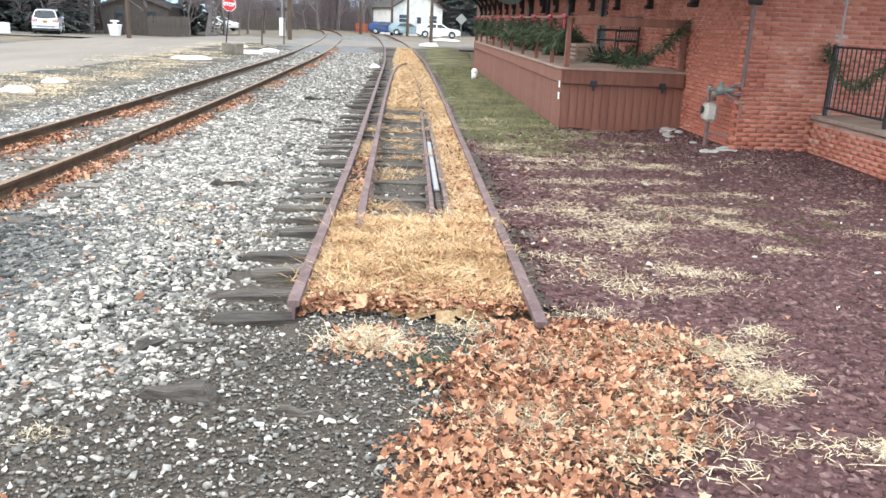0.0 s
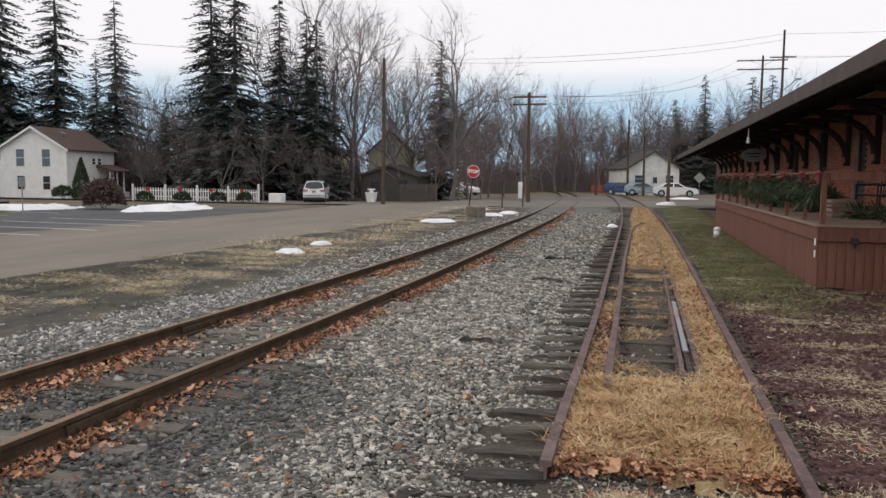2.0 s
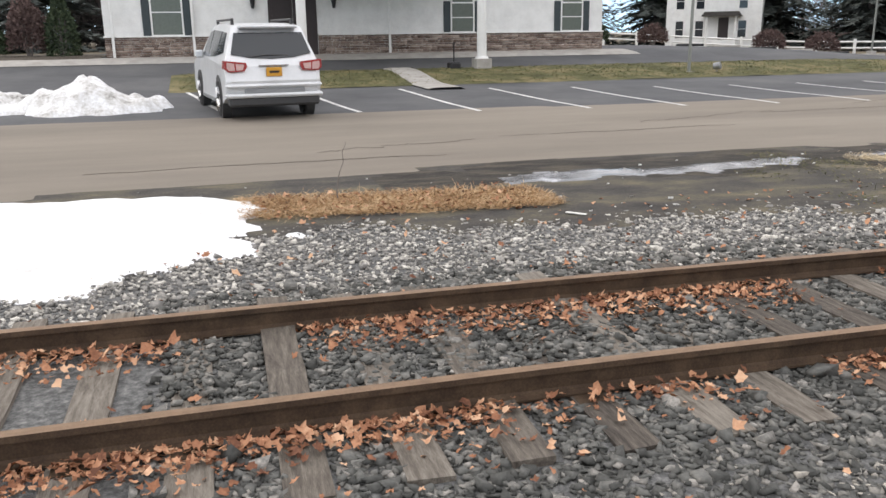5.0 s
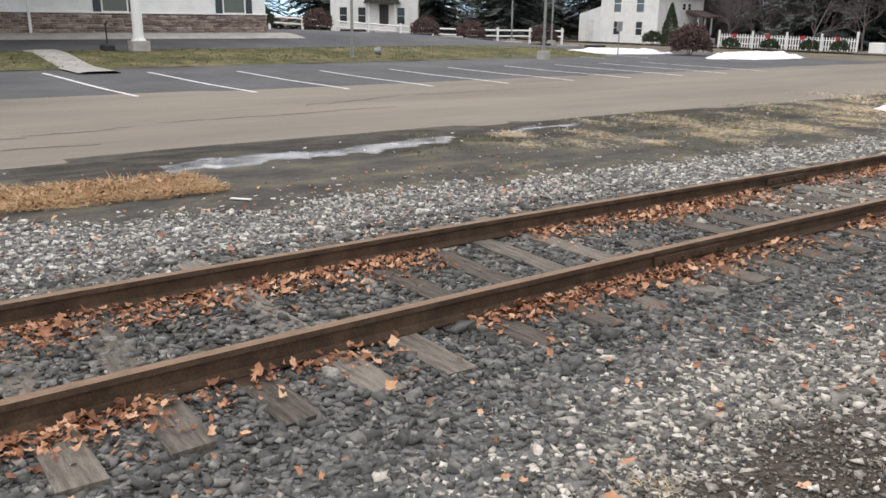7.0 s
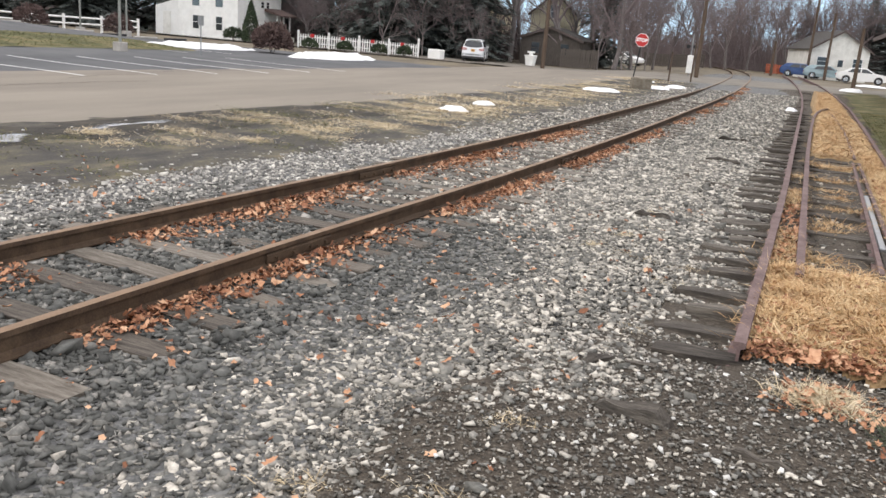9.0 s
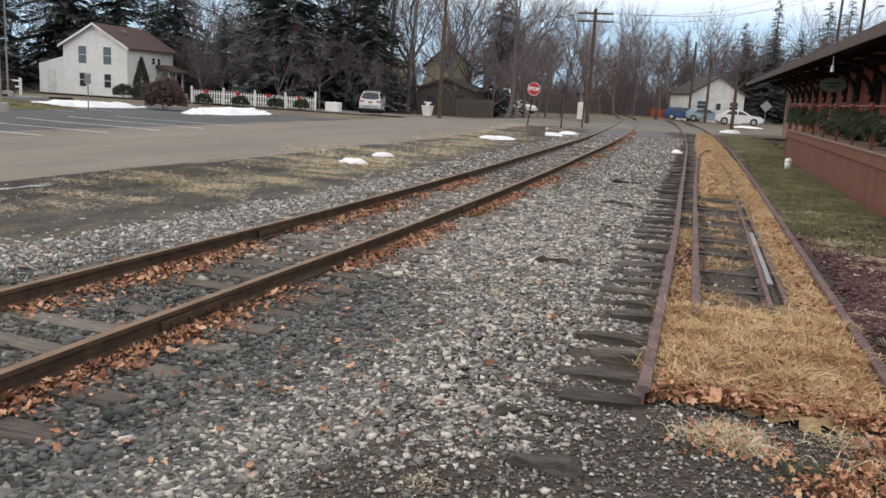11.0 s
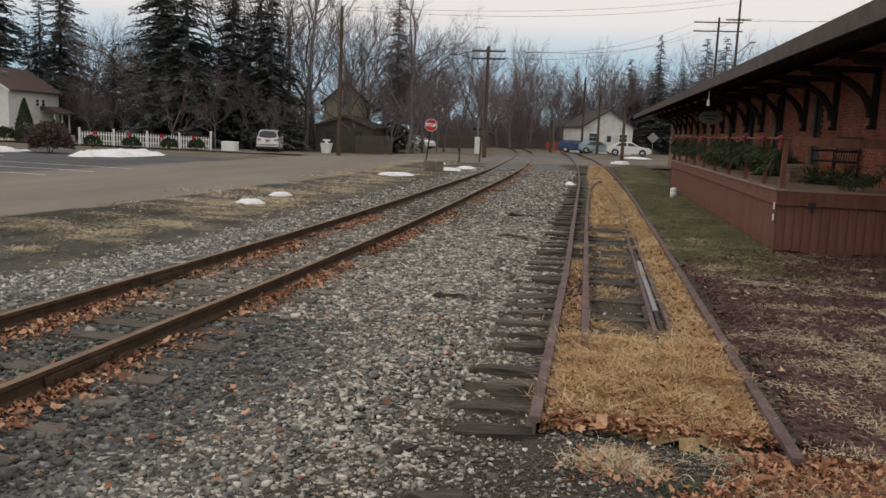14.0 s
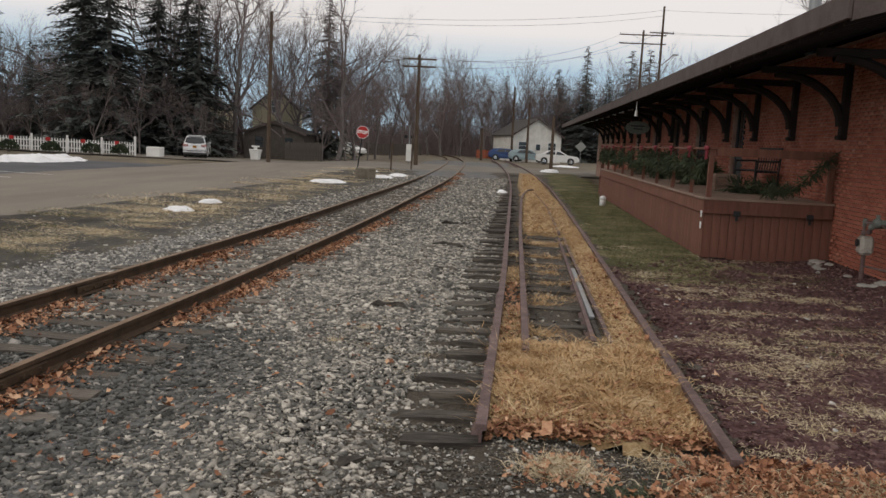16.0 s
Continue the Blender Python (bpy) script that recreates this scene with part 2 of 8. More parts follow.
M["gravel"] = mat("pale_shoulder_gravel", [(0.12, (0.12, 0.117, 0.11)), (0.36, (0.235, 0.228, 0.215)), (0.54, (0.34, 0.328, 0.305)), (0.7, (0.5, 0.475, 0.43)), (0.88, (0.72, 0.69, 0.63))], 12, 0.9, bump=0.3, per="Island", spread=0.36)
M["slate"] = mat("slate_ballast_stone", [(0.12, (0.057, 0.058, 0.054)), (0.4, (0.103, 0.104, 0.097)), (0.6, (0.144, 0.145, 0.134)), (0.78, (0.205, 0.199, 0.182)), (0.95, (0.380, 0.357, 0.324))], 12, 0.85, bump=0.3, per="Island", spread=0.36)
M["darkrock"] = mat("ballast_stone_dark", [(0.15, (0.066, 0.060, 0.053)), (0.45, (0.127, 0.118, 0.102)), (0.65, (0.201, 0.186, 0.163)), (0.82, (0.339, 0.310, 0.265)), (0.95, (0.551, 0.500, 0.437))], 12, 0.9, bump=0.3, per="Island", spread=0.34)
M["redrock"] = mat("red_gravel_stone", [(0.15, (0.054, 0.027, 0.026)), (0.45, (0.106, 0.054, 0.051)), (0.65, (0.149, 0.081, 0.076)), (0.9, (0.243, 0.162, 0.149))], 12, 0.9, bump=0.3, per="Island", spread=0.32)
M["pebble"] = mat("white_pebble", [(0.2, (0.3, 0.29, 0.27)), (0.5, (0.55, 0.54, 0.51)), (0.8, (0.8, 0.79, 0.76))], 12, 0.85, bump=0.2, per="Island", spread=0.3)
M["meter"] = mat("weathered_meter_grey", [(0.3, (0.22, 0.17, 0.14)), (0.5, (0.4, 0.37, 0.33)), (0.75, (0.5, 0.48, 0.44))], 6, 0.6, bump=0.2)
M["verdigris"] = mat("dull_green_grey_paint", [(0.3, (0.1, 0.11, 0.1)), (0.6, (0.2, 0.22, 0.2)), (0.8, (0.2, 0.13, 0.09))], 14, 0.7, bump=0.3)
M["palestraw"] = mat("bleached_straw", [(0.2, (0.38, 0.29, 0.17)), (0.5, (0.58, 0.47, 0.31)), (0.8, (0.72, 0.63, 0.47))], 2, 0.9, bump=0, per="Island", spread=0.25)
M["steel"] = flat("grey_galvanised_steel", (0.3, 0.31, 0.32), 0.45, 0.6)
M["black"] = flat("black_painted_iron", (0.02, 0.02, 0.022), 0.5)
M["rubber"] = flat("tyre_rubber", (0.022, 0.022, 0.023), 0.85)
M["sign_red"] = flat("sign_red", (0.5, 0.03, 0.03), 0.5)
M["sign_white"] = flat("sign_white", (0.8, 0.8, 0.8), 0.5)
M["line"] = mat("line_paint", [(0.35, (0.4, 0.4, 0.39)), (0.5, (0.68, 0.68, 0.66))], 4, 0.8, bump=0.1)
M["ice"] = mat("wet_ice", [(0.4, (0.040, 0.040, 0.042)), (0.55, (0.128, 0.128, 0.136)), (0.7, (0.440, 0.448, 0.472))], 2.2, 0.18, bump=0.1, spec=0.6)
M["postgrey"] = flat("grey_painted_post", (0.24, 0.25, 0.23), 0.75)
M["coping"] = mat("tan_weathered_coping", [(0.3, (0.2, 0.14, 0.11)), (0.7, (0.34, 0.27, 0.22))], 2, 0.9, bump=0.3)
M["blockstone"] = mat("mossy_brown_concrete", [(0.3, (0.12, 0.1, 0.075)), (0.5, (0.19, 0.165, 0.13)), (0.75, (0.3, 0.27, 0.22))], 4, 0.95, bump=0.6)
M["orangemesh"] = mat("orange_plastic_mesh", [(0.3, (0.4, 0.09, 0.04)), (0.7, (0.55, 0.15, 0.07))], 4, 0.7, bump=0.1)
M["chrome"] = flat("chrome", (0.6, 0.6, 0.6), 0.2, 1.0)


# ---- mesh helpers ----
def bm_new():
    return bmesh.new()


def finish(name, bm, material, parent=None, label="", smooth=False):
    me = bpy.data.meshes.new(name)
    bm.normal_update()
    bm.to_mesh(me)
    bm.free()
    if smooth:
        me.polygons.foreach_set("use_smooth", [True] * len(me.polygons))
    for m in material if isinstance(material, (list, tuple)) else [material]:
        me.materials.append(m)
    ob = new(name, me)
    if parent is not None:
        ob.parent = parent
    if label:
        tagged(ob, label)
    return ob


def part(name, bm, material, parent, label="", smooth=False):
    return finish(name, bm, material, parent, label, smooth)


def thing(name, label, category, at=(0, 0, 0), rz=0.0, group=""):
    ob = new(name)
    ob.matrix_basis = pose(*at, 0, 0, rz)
    return tagged(ob, label, category, group)


def box(bm, x0, x1, y0, y1, z0, z1, m=None, bevel=0.0):
    geo = bmesh.ops.create_cube(bm, size=1)["verts"]
    bmesh.ops.scale(bm, vec=(x1 - x0, y1 - y0, z1 - z0), verts=geo)
    bmesh.ops.translate(bm, vec=((x0 + x1) / 2, (y0 + y1) / 2, (z0 + z1) / 2), verts=geo)
    if bevel:
        edges = list({e for v in geo for e in v.link_edges})
        r = bmesh.ops.bevel(bm, geom=edges, offset=bevel, segments=1, affect="EDGES")
        geo = r["verts"]
    if m is not None:
        bmesh.ops.transform(bm, matrix=m, verts=geo)
    return geo


def tube(bm, a, b, r0, r1=None, seg=8, caps=True):
    a, b = Vector(a), Vector(b)
    r1 = r0 if r1 is None else r1
    q = (b - a).to_track_quat("Z", "Y").to_matrix().to_4x4()
    m = Matrix.Translation((a + b) / 2) @ q
    return bmesh.ops.create_cone(bm, cap_ends=caps, segments=seg, radius1=r0, radius2=r1, depth=(b - a).length, matrix=m)["verts"]


def sweep(bm, pts, r, seg=4):
    """One round rod along a run of points."""
    pts, rings = [Vector(p) for p in pts], []
    for i, p in enumerate(pts):
        t = (pts[min(i + 1, len(pts) - 1)] - pts[max(i - 1, 0)]).normalized()
        a = t.cross(Vector((0.31, 0.2, 0.93))).normalized()
        b = t.cross(a)
        rings.append([bm.verts.new(p + r * (math.cos(6.2832 * k / seg) * a + math.sin(6.2832 * k / seg) * b)) for k in range(seg)])
    for p, q in zip(rings, rings[1:]):
        for k in range(seg):
            bm.faces.new((p[k], p[(k + 1) % seg], q[(k + 1) % seg], q[k]))


def prism(bm, pts, y0, y1):
    """A polygon in x and z drawn out along y."""
    a = [bm.verts.new((x, y0, z)) for x, z in pts]
    b = [bm.verts.new((x, y1, z)) for x, z in pts]
    n = len(pts)
    bm.faces.new(a)
    bm.faces.new(b[::-1])
    for i in range(n):
        bm.faces.new((a[i], b[i], b[(i + 1) % n], a[(i + 1) % n]))
    bmesh.ops.recalc_face_normals(bm, faces=bm.faces)


def soup(name, verts, faces, material, label="", category="", parent=None, smooth=False):
    """A mesh of many small pieces, of kind stuff."""
    me = bpy.data.meshes.new(name)
    nv, (nf, k) = len(verts), faces.shape
    me.vertices.add(nv)
    me.vertices.foreach_set("co", np.asarray(verts, np.float32).ravel())
    me.loops.add(nf * k)
    me.loops.foreach_set("vertex_index", faces.astype(np.int32).ravel())
    me.polygons.add(nf)
    me.polygons.foreach_set("loop_start", np.arange(0, nf * k, k, dtype=np.int32))
    me.update(calc_edges=True)
    me.validate()
    me.materials.append(material)
    if smooth:
        me.polygons.foreach_set("use_smooth", [True] * nf)
    ob = new(name, me)
    if parent is not None:
        ob.parent = parent
    return tagged(ob, label, category, kind="stuff")


def sstep(a, b, x):
    t = np.clip((x - a) / (b - a), 0, 1)
    return t * t * (3 - 2 * t)


def G(x, y):
    """Height of the ground."""
    x, y = np.asarray(x, float), np.asarray(y, float)
    z = -0.17 * sstep(-0.9, -2.5, x)
    z = z + 0.05 * sstep(-7.5, -11.0, x) + 0.12 * sstep(-12, -19, x)
    rise = 0.10 * sstep(-19, -25.5, x) + 0.32 * sstep(-25.5, -30, x) + 0.50 * sstep(-30, -36, x)
    z = z + rise * sstep(36, 18, y)
    z = z * (1 - 0.9 * sstep(28, 44, y))
    z = z - 0.3 * sstep(-12, -18, x) * sstep(44, 56, y)
    z = z - 0.06 * sstep(-1.3, -0.7, x) * sstep(0.08, 0.0, x) * sstep(-0.5, 0.0, y) * sstep(30, 20, y)
    z = z - 0.06 * sstep(0.26, 0.34, x) * sstep(0.98, 0.9, x) * sstep(2.2, 2.5, y) * sstep(12.6, 12, y)
    z = z + 0.10 * sstep(4.6, 5.6, x) * sstep(2.0, 7.0, y) * sstep(60, 30, y)
    return z


def g1(x, y):
    return float(G(x, y))


def sheet(name, outline, material, lift, label, category, step=0.5, rag=0.0, kind="structure", bumpy=0.0, parent=None):
    """A sheet over the ground inside an outline given as a function of x and y (positive inside), on a grid over its bounds."""
    x0, x1, y0, y1, inside = outline
    xs, ys = np.arange(x0, x1 + step, step), np.arange(y0, y1 + step, step)
    X, Y = np.meshgrid(xs, ys, indexing="ij")
    n1 = np.array([[noise.noise((x * 0.9, y * 0.9, 3.1)) + 0.5 * noise.noise((x * 2.7, y * 2.7, 7.7)) for y in ys] for x in xs])
    D = inside(X, Y) + rag * n1
    Z = G(X, Y) + lift + bumpy * np.array([[noise.noise((x * 1.7, y * 1.7, 9.1)) + 0.6 * noise.noise((x * 6, y * 6, 1.1)) for y in ys] for x in xs])
    Z = np.where(D < 0, Z - 0.012 - (0.02 + max(lift, 0)) * np.clip(-D / max(step, 0.1), 0, 1), Z)
    keep = (D[:-1, :-1] > -step) | (D[1:, :-1] > -step) | (D[:-1, 1:] > -step) | (D[1:, 1:] > -step)
    keep &= (D[:-1, :-1] > 0) | (D[1:, :-1] > 0) | (D[:-1, 1:] > 0) | (D[1:, 1:] > 0)
    I = np.arange(X.size).reshape(X.shape)
    q = np.stack([I[:-1, :-1], I[1:, :-1], I[1:, 1:], I[:-1, 1:]], -1)[keep]
    used, inv = np.unique(q, return_inverse=True)
    V = np.stack([X.ravel(), Y.ravel(), Z.ravel()], -1)[used]
    ob = soup(name, V, inv.reshape(-1, 4), material, label, category, parent, smooth=True)
    return tagged(ob, kind=kind)


def gravel_edge(y):
    """Where the ballast shoulder ends and the muddy verge begins."""
    return np.interp(y, [-14, -3.5, -1.3, 3.3, 6.2, 9.2, 16, 30, 50], [-9.4, -8.3, -7.7, -7.5, -7.0, -6.7, -6.6, -6.4, -6.6])


def road_edge(y):
    return np.interp(y, [-40, -8, -3, -0.8, 2, 5.4, 10, 16, 30, 50], [-10.4, -10.5, -10.85, -11.35, -11.2, -11.0, -10.65, -10.2, -9.9, -9.6])


def rect(x0, x1, y0, y1):
    return (x0 - 1, x1 + 1, y0 - 1, y1 + 1, lambda X, Y: np.minimum(np.minimum(X - x0, x1 - X), np.minimum(Y - y0, y1 - Y)))


def blob(cx, cy, rx, ry):
    return (cx - 1.4 * rx, cx + 1.4 * rx, cy - 1.4 * ry, cy + 1.4 * ry,
            lambda X, Y: (1 - np.hypot((X - cx) / rx, (Y - cy) / ry)) * min(rx, ry))


# ---- ground ----
def build_ground():
    xs = np.concatenate([[-900, -400, -200, -120], np.arange(-90, -44, 6), np.arange(-44, 12, 0.7), np.arange(12, 60, 6), [120, 200, 400, 900]])
    ys = np.concatenate([[-600, -200, -80], np.arange(-40, -10, 5), np.arange(-10, 60, 1.0), np.arange(60, 140, 8), [200, 400, 900]])
    X, Y = np.meshgrid(xs, ys, indexing="ij")
    Z = G(X, Y) - 0.09
    I = np.arange(X.size).reshape(X.shape)
    q = np.stack([I[:-1, :-1], I[1:, :-1], I[1:, 1:], I[:-1, 1:]], -1).reshape(-1, 4)
    ob = soup("ground", np.stack([X.ravel(), Y.ravel(), Z.ravel()], -1), q, M["ground"], "brown winter soil with sparse dead grass", "ground", smooth=True)
    tagged(ob, kind="structure")


build_ground()
sheet("ballast_bed", (-9.5, 0.2, -14, 80, lambda X, Y: np.minimum(np.minimum(X + 8.3 + 0.0 * Y, -0.45 - X - 0.02 * np.clip(Y - 30, 0, 99)), np.minimum(Y + 13, 78 - Y))),
      M["bed"], -0.02, "grey crushed stone bed under the railway tracks", "ballast", 0.4, 0.5)
sheet("dark_dirt", (-1.9, 3.0, -7, 60, lambda X, Y: np.minimum(np.minimum(X + 1.0 - 0.3 * np.sin(Y * 0.5) + 0.3 * sstep(2, 8, Y) + 0.12 * sstep(0.7, -1.6, Y), 1.75 - X), np.minimum(Y + 6.5, 58 - Y))),
      M["dirt"], 0.006, "dark cinder soil round the old siding", "soil", 0.2, 0.25)
sheet("red_gravel", (1.2, 16, -9, 13, lambda X, Y: np.minimum(np.minimum(X - 1.75 + 0.35 * sstep(-0.5, -4, Y), 15 - X), np.minimum(Y + 8.5, 10.6 - Y - 1.2 * sstep(3.6, 2.0, X)))),
      M["red_bed"], 0.014, "dark red crushed stone yard", "gravel", 0.25, 0.5)
sheet("lawn_strip", (1.4, 4.2, 5, 56, lambda X, Y: np.minimum(np.minimum(X - 1.72, 3.9 - X), np.minimum(Y - 7.5 + 1.0 * np.sin(X * 3), 54 - Y))),
      M["lawn"], 0.022, "short green and straw coloured grass strip beside the platform", "grass", 0.25, 0.7)
sheet("verge", (-12.6, -5.4, -14, 48, lambda X, Y: np.minimum(np.minimum(X + 12.0, gravel_edge(Y) + 0.25 - X), np.minimum(Y + 13, 46 - Y))),
      M["verge"], 0.008, "muddy verge with dead grass between road and tracks", "verge", 0.3, 0.8)
sheet("road", (-20, -9.0, -60, 52, lambda X, Y: np.minimum(np.minimum(X + 18.6 - 0.03 * (Y - 4), road_edge(Y) - X), np.minimum(Y + 59, 50 - Y))),
      M["asphalt"], 0.016, "worn tan-grey asphalt road with cracks", "road", 0.45, 0.12)
sheet("parking_lot", (-46, -17, -60, 40, lambda X, Y: np.minimum(np.minimum(X + 45, -18.0 - X + 0.03 * (Y - 4)), np.minimum(Y + 59, 36 - Y + 0.0 * X))),
      M["lot"], 0.010, "dark asphalt parking lot", "parking lot", 0.9, 0.1)
sheet("street", (-90, 60, 46, 64, lambda X, Y: np.minimum(np.minimum(X + 89, 59 - X), np.minimum(Y - 48.5 - 0.12 * (X + 10) * (X < 60), 62 + 0.14 * (X + 8) - Y))),
      M["cross"], 0.020, "grey asphalt street crossing the tracks", "street", 1.0, 0.2)
sheet("lawn_island", (-31, -24.5, -6.5, 27, lambda X, Y: np.minimum(np.minimum(X + 30.2, -25.9 - X), np.minimum(Y + 6.0, 25.6 - Y))),
      M["lawn"], 0.06, "strip of winter lawn between lot and drive", "lawn", 0.4, 0.15)


# ---- railway ----
def smooth_line(pts, step=0.6):
    pts = [Vector((x, y, 0)) for x, y in pts]
    out = []
    for i in range(len(pts) - 1):
        p0, p1, p2, p3 = pts[max(i - 1, 0)], pts[i], pts[i + 1], pts[min(i + 2, len(pts) - 1)]
        n = max(1, int((p2 - p1).length / step))
        for k in range(n):
            t = k / n
            a = (p2 - p0) * 0.5 if i > 0 else p2 - p1
            b = (p3 - p1) * 0.5 if i < len(pts) - 2 else p2 - p1
            h = (p2 - p1).length
            a, b = a.normalized() * h, b.normalized() * h
            out.append((2 * t**3 - 3 * t**2 + 1) * p1 + (t**3 - 2 * t**2 + t) * a + (-2 * t**3 + 3 * t**2) * p2 + (t**3 - t**2) * b)
    out.append(pts[-1])
    return out


def offset_line(line, d):
    out = []
    for i, p in enumerate(line):
        t = (line[min(i + 1, len(line) - 1)] - line[max(i - 1, 0)]).normalized()
        out.append(p + Vector((t.y, -t.x, 0)) * d)
    return out


HALF = [(0.0, 0.0), (0.036, -0.002), (0.038, -0.036), (0.010, -0.046), (0.009, -0.130), (0.030, -0.146), (0.070, -0.154), (0.070, -0.166)]


def rail_mesh(line, top, scale=1.0, wear=0.0):
    """A flat-bottomed rail swept along a line."""
    prof = [(x * scale, z * scale) for x, z in HALF] + [(-x * scale, z * scale) for x, z in HALF[:0:-1]]
    bm, rings = bm_new(), []
    for i, p in enumerate(line):
        t = (line[min(i + 1, len(line) - 1)] - line[max(i - 1, 0)]).normalized()
        side = Vector((t.y, -t.x, 0))
        dz = wear * noise.noise((p.x * 0.4, p.y * 0.35, 2.2))
        rings.append([bm.verts.new(p + side * x + Vector((0, 0, top(p.x, p.y) + z + dz))) for x, z in prof])
    n = len(prof)
    for a, b in zip(rings, rings[1:]):
        for k in range(n):
            f = bm.faces.new((a[k], a[(k + 1) % n], b[(k + 1) % n], b[k]))
            f.material_index = 1 if k in (0, n - 1) else 0
    bm.faces.new(rings[0][::-1])
    bm.faces.new(rings[-1])
    bmesh.ops.recalc_face_normals(bm, faces=bm.faces)
    return bm


def tie_variants(n, length, width, height, rough):
    out = []
    for k in range(n):
        bm = bm_new()
        box(bm, -length / 2, length / 2, -width / 2, width / 2, -height, 0)
        bmesh.ops.subdivide_edges(bm, edges=[e for e in bm.edges if abs((e.verts[0].co - e.verts[1].co).x) > 1], cuts=7)
        for v in bm.verts:
            v.co.z += rough * (noise.noise((v.co.x * 3, v.co.y * 9, k * 7.3)) - 0.3 * (abs(v.co.x) > length / 2 - 0.01))
            v.co.y += rough * 0.8 * noise.noise((v.co.x * 4, v.co.y * 9 + 5, k * 3.1))
            v.co.x += rough * 2.0 * noise.noise((v.co.y * 12, v.co.z * 9, k * 5.7))
        me = bpy.data.meshes.new("tie")
        bm.to_mesh(me)
        bm.free()
        out.append(me)
    return out


MAIN = smooth_line([(-4.52, -34), (-4.51, -4.4), (-4.46, -1.5), (-4.36, 1.5), (-4.22, 5.0), (-4.09, 12), (-4.10, 20), (-4.33, 40), (-5.42, 64), (-7.4, 86), (-10.2, 104), (-18, 132)])
main_top = lambda x, y: 0.0 + 0.05 * float(sstep(28, 60, y))
main_track = thing("main_track", "railway track with rusty brown rails on weathered wooden ties", "railway track")
for d in (0.755, -0.755):
    part("rail", rail_mesh(offset_line(MAIN, d), main_top), [M["rail"], M["railtop"]], main_track, "rust-brown steel rail")

SL = smooth_line([(0.0, 0.0), (0.0, 6), (-0.05, 11), (-0.14, 20), (-0.28, 31), (-0.72, 46), (-2.0, 71), (-3.4, 90)])
SR = smooth_line([(1.505, -0.26), (1.505, 6), (1.505, 14), (1.46, 24), (1.36, 32), (0.62, 53), (-0.3, 69), (-1.9, 90)])
SI = smooth_line([(0.288, 2.02), (0.25, 6.5), (0.20, 13), (0.20, 21), (0.27, 25), (0.42, 27.5), (0.65, 29)], 0.4)
SF = smooth_line([(0.94, 2.75), (0.95, 6), (0.97, 11.5)])
SG = smooth_line([(1.10, 2.72), (1.09, 6), (1.07, 11.5)])
SK = smooth_line([(1.02, 12.2), (1.0, 16), (0.95, 20), (0.80, 25), (0.62, 28.5)])
stub_top = lambda x, y: 0.12
siding = thing("old_siding", "disused siding track with loose rusted rails and rotten ties", "railway track")
for line, h, s in ((SL, 0.12, 1.0), (SR, 0.12, 1.0), (SI, 0.125, 0.95), (SF, 0.07, 0.6), (SG, 0.07, 0.6), (SK, 0.075, 0.7)):
    part("rail", rail_mesh(line, lambda x, y, h=h: h, s, 0.012), [M["oldrail"], M["oldrail"]], siding, "purple-brown rusted old rail")

def ties(parent, line, half, top, spots, mats, width=0.22, height=0.17, rough=0.012, skew=0.0):
    meshes = tie_variants(7, 2 * half, width, height, rough)
    for me in meshes:
        me.materials.append(mats)
    for k, (cx, cy, ang) in enumerate(spots):
        ob = new("tie", meshes[k % 7])
        ob.parent = parent
        ob.matrix_basis = pose(cx, cy, top(cx, cy) + random.uniform(-0.012, 0.006), 0, random.uniform(-0.6, 0.6), ang + random.uniform(-1.5, 1.5) + (180 if k % 2 else 0))


def centre(line, y):
    for p, q in zip(line, line[1:]):
        if p.y <= y <= q.y:
            t = (y - p.y) / (q.y - p.y)
            return p.x + t * (q.x - p.x), math.degrees(math.atan2(-(q.x - p.x), q.y - p.y))
    return line[-1].x, 0.0


TIE_Y = [-3.66, -3.15, -2.64, -2.14, -1.47, -0.86]
TIE_Y = [-3.66 - 0.53 * k for k in range(20, 0, -1)] + TIE_Y
while TIE_Y[-1] < 100:
    TIE_Y.append(TIE_Y[-1] + 0.54 + random.uniform(-0.05, 0.05))
spots = [(centre(MAIN, y)[0] + 0.02, y, centre(MAIN, y)[1]) for y in TIE_Y]
ties(main_track, MAIN, 1.42, lambda x, y: main_top(x, y) - 0.158, spots, M["tie"])

bm = bm_new()
box(bm, -0.17, 0.17, -0.09, 0.09, 0, 0.012, bevel=0.003)
plate_mesh = finish("tie_plate", bm, M["rail"], main_track).data
first = True
for x, y, a in spots:
    if y > 26:
        break
    for d in (0.755, -0.755):
        c, s_ = math.cos(radians(a)), math.sin(radians(a))
        p = new("tie_plate", plate_mesh)
        p.parent = main_track
        p.matrix_basis = pose(x - 0.02 + d * c, y + d * s_, main_top(x, y) - 0.177, 0, 0, a)
bpy.data.objects.remove(bpy.data.objects["tie_plate"])


def joint_bar(y, side, d):
    x, a = centre(MAIN, y)
    bm = bm_new()
    prism(bm, [(0, 0.0), (0.022, 0.012), (0.022, 0.075), (0.006, 0.092), (0, 0.092)], -0.46, 0.46)
    for k in (-0.35, -0.12, 0.12, 0.35):
        tube(bm, (0.0, k, 0.046), (0.05, k, 0.046), 0.016, seg=6)
    ob = part("joint_bar", bm, M["rail"], main_track, "bolted steel joint bar on the rail web")
    ob.matrix_basis = pose(x + d + (0.012 if side > 0 else -0.012), y, -0.142, 0, 0, a + (0 if side > 0 else 180))


for y, d in ((0.75, 0.755), (8.3, 0.755), (4.6, -0.755), (13.8, -0.755)):
    joint_bar(y, 1, d)

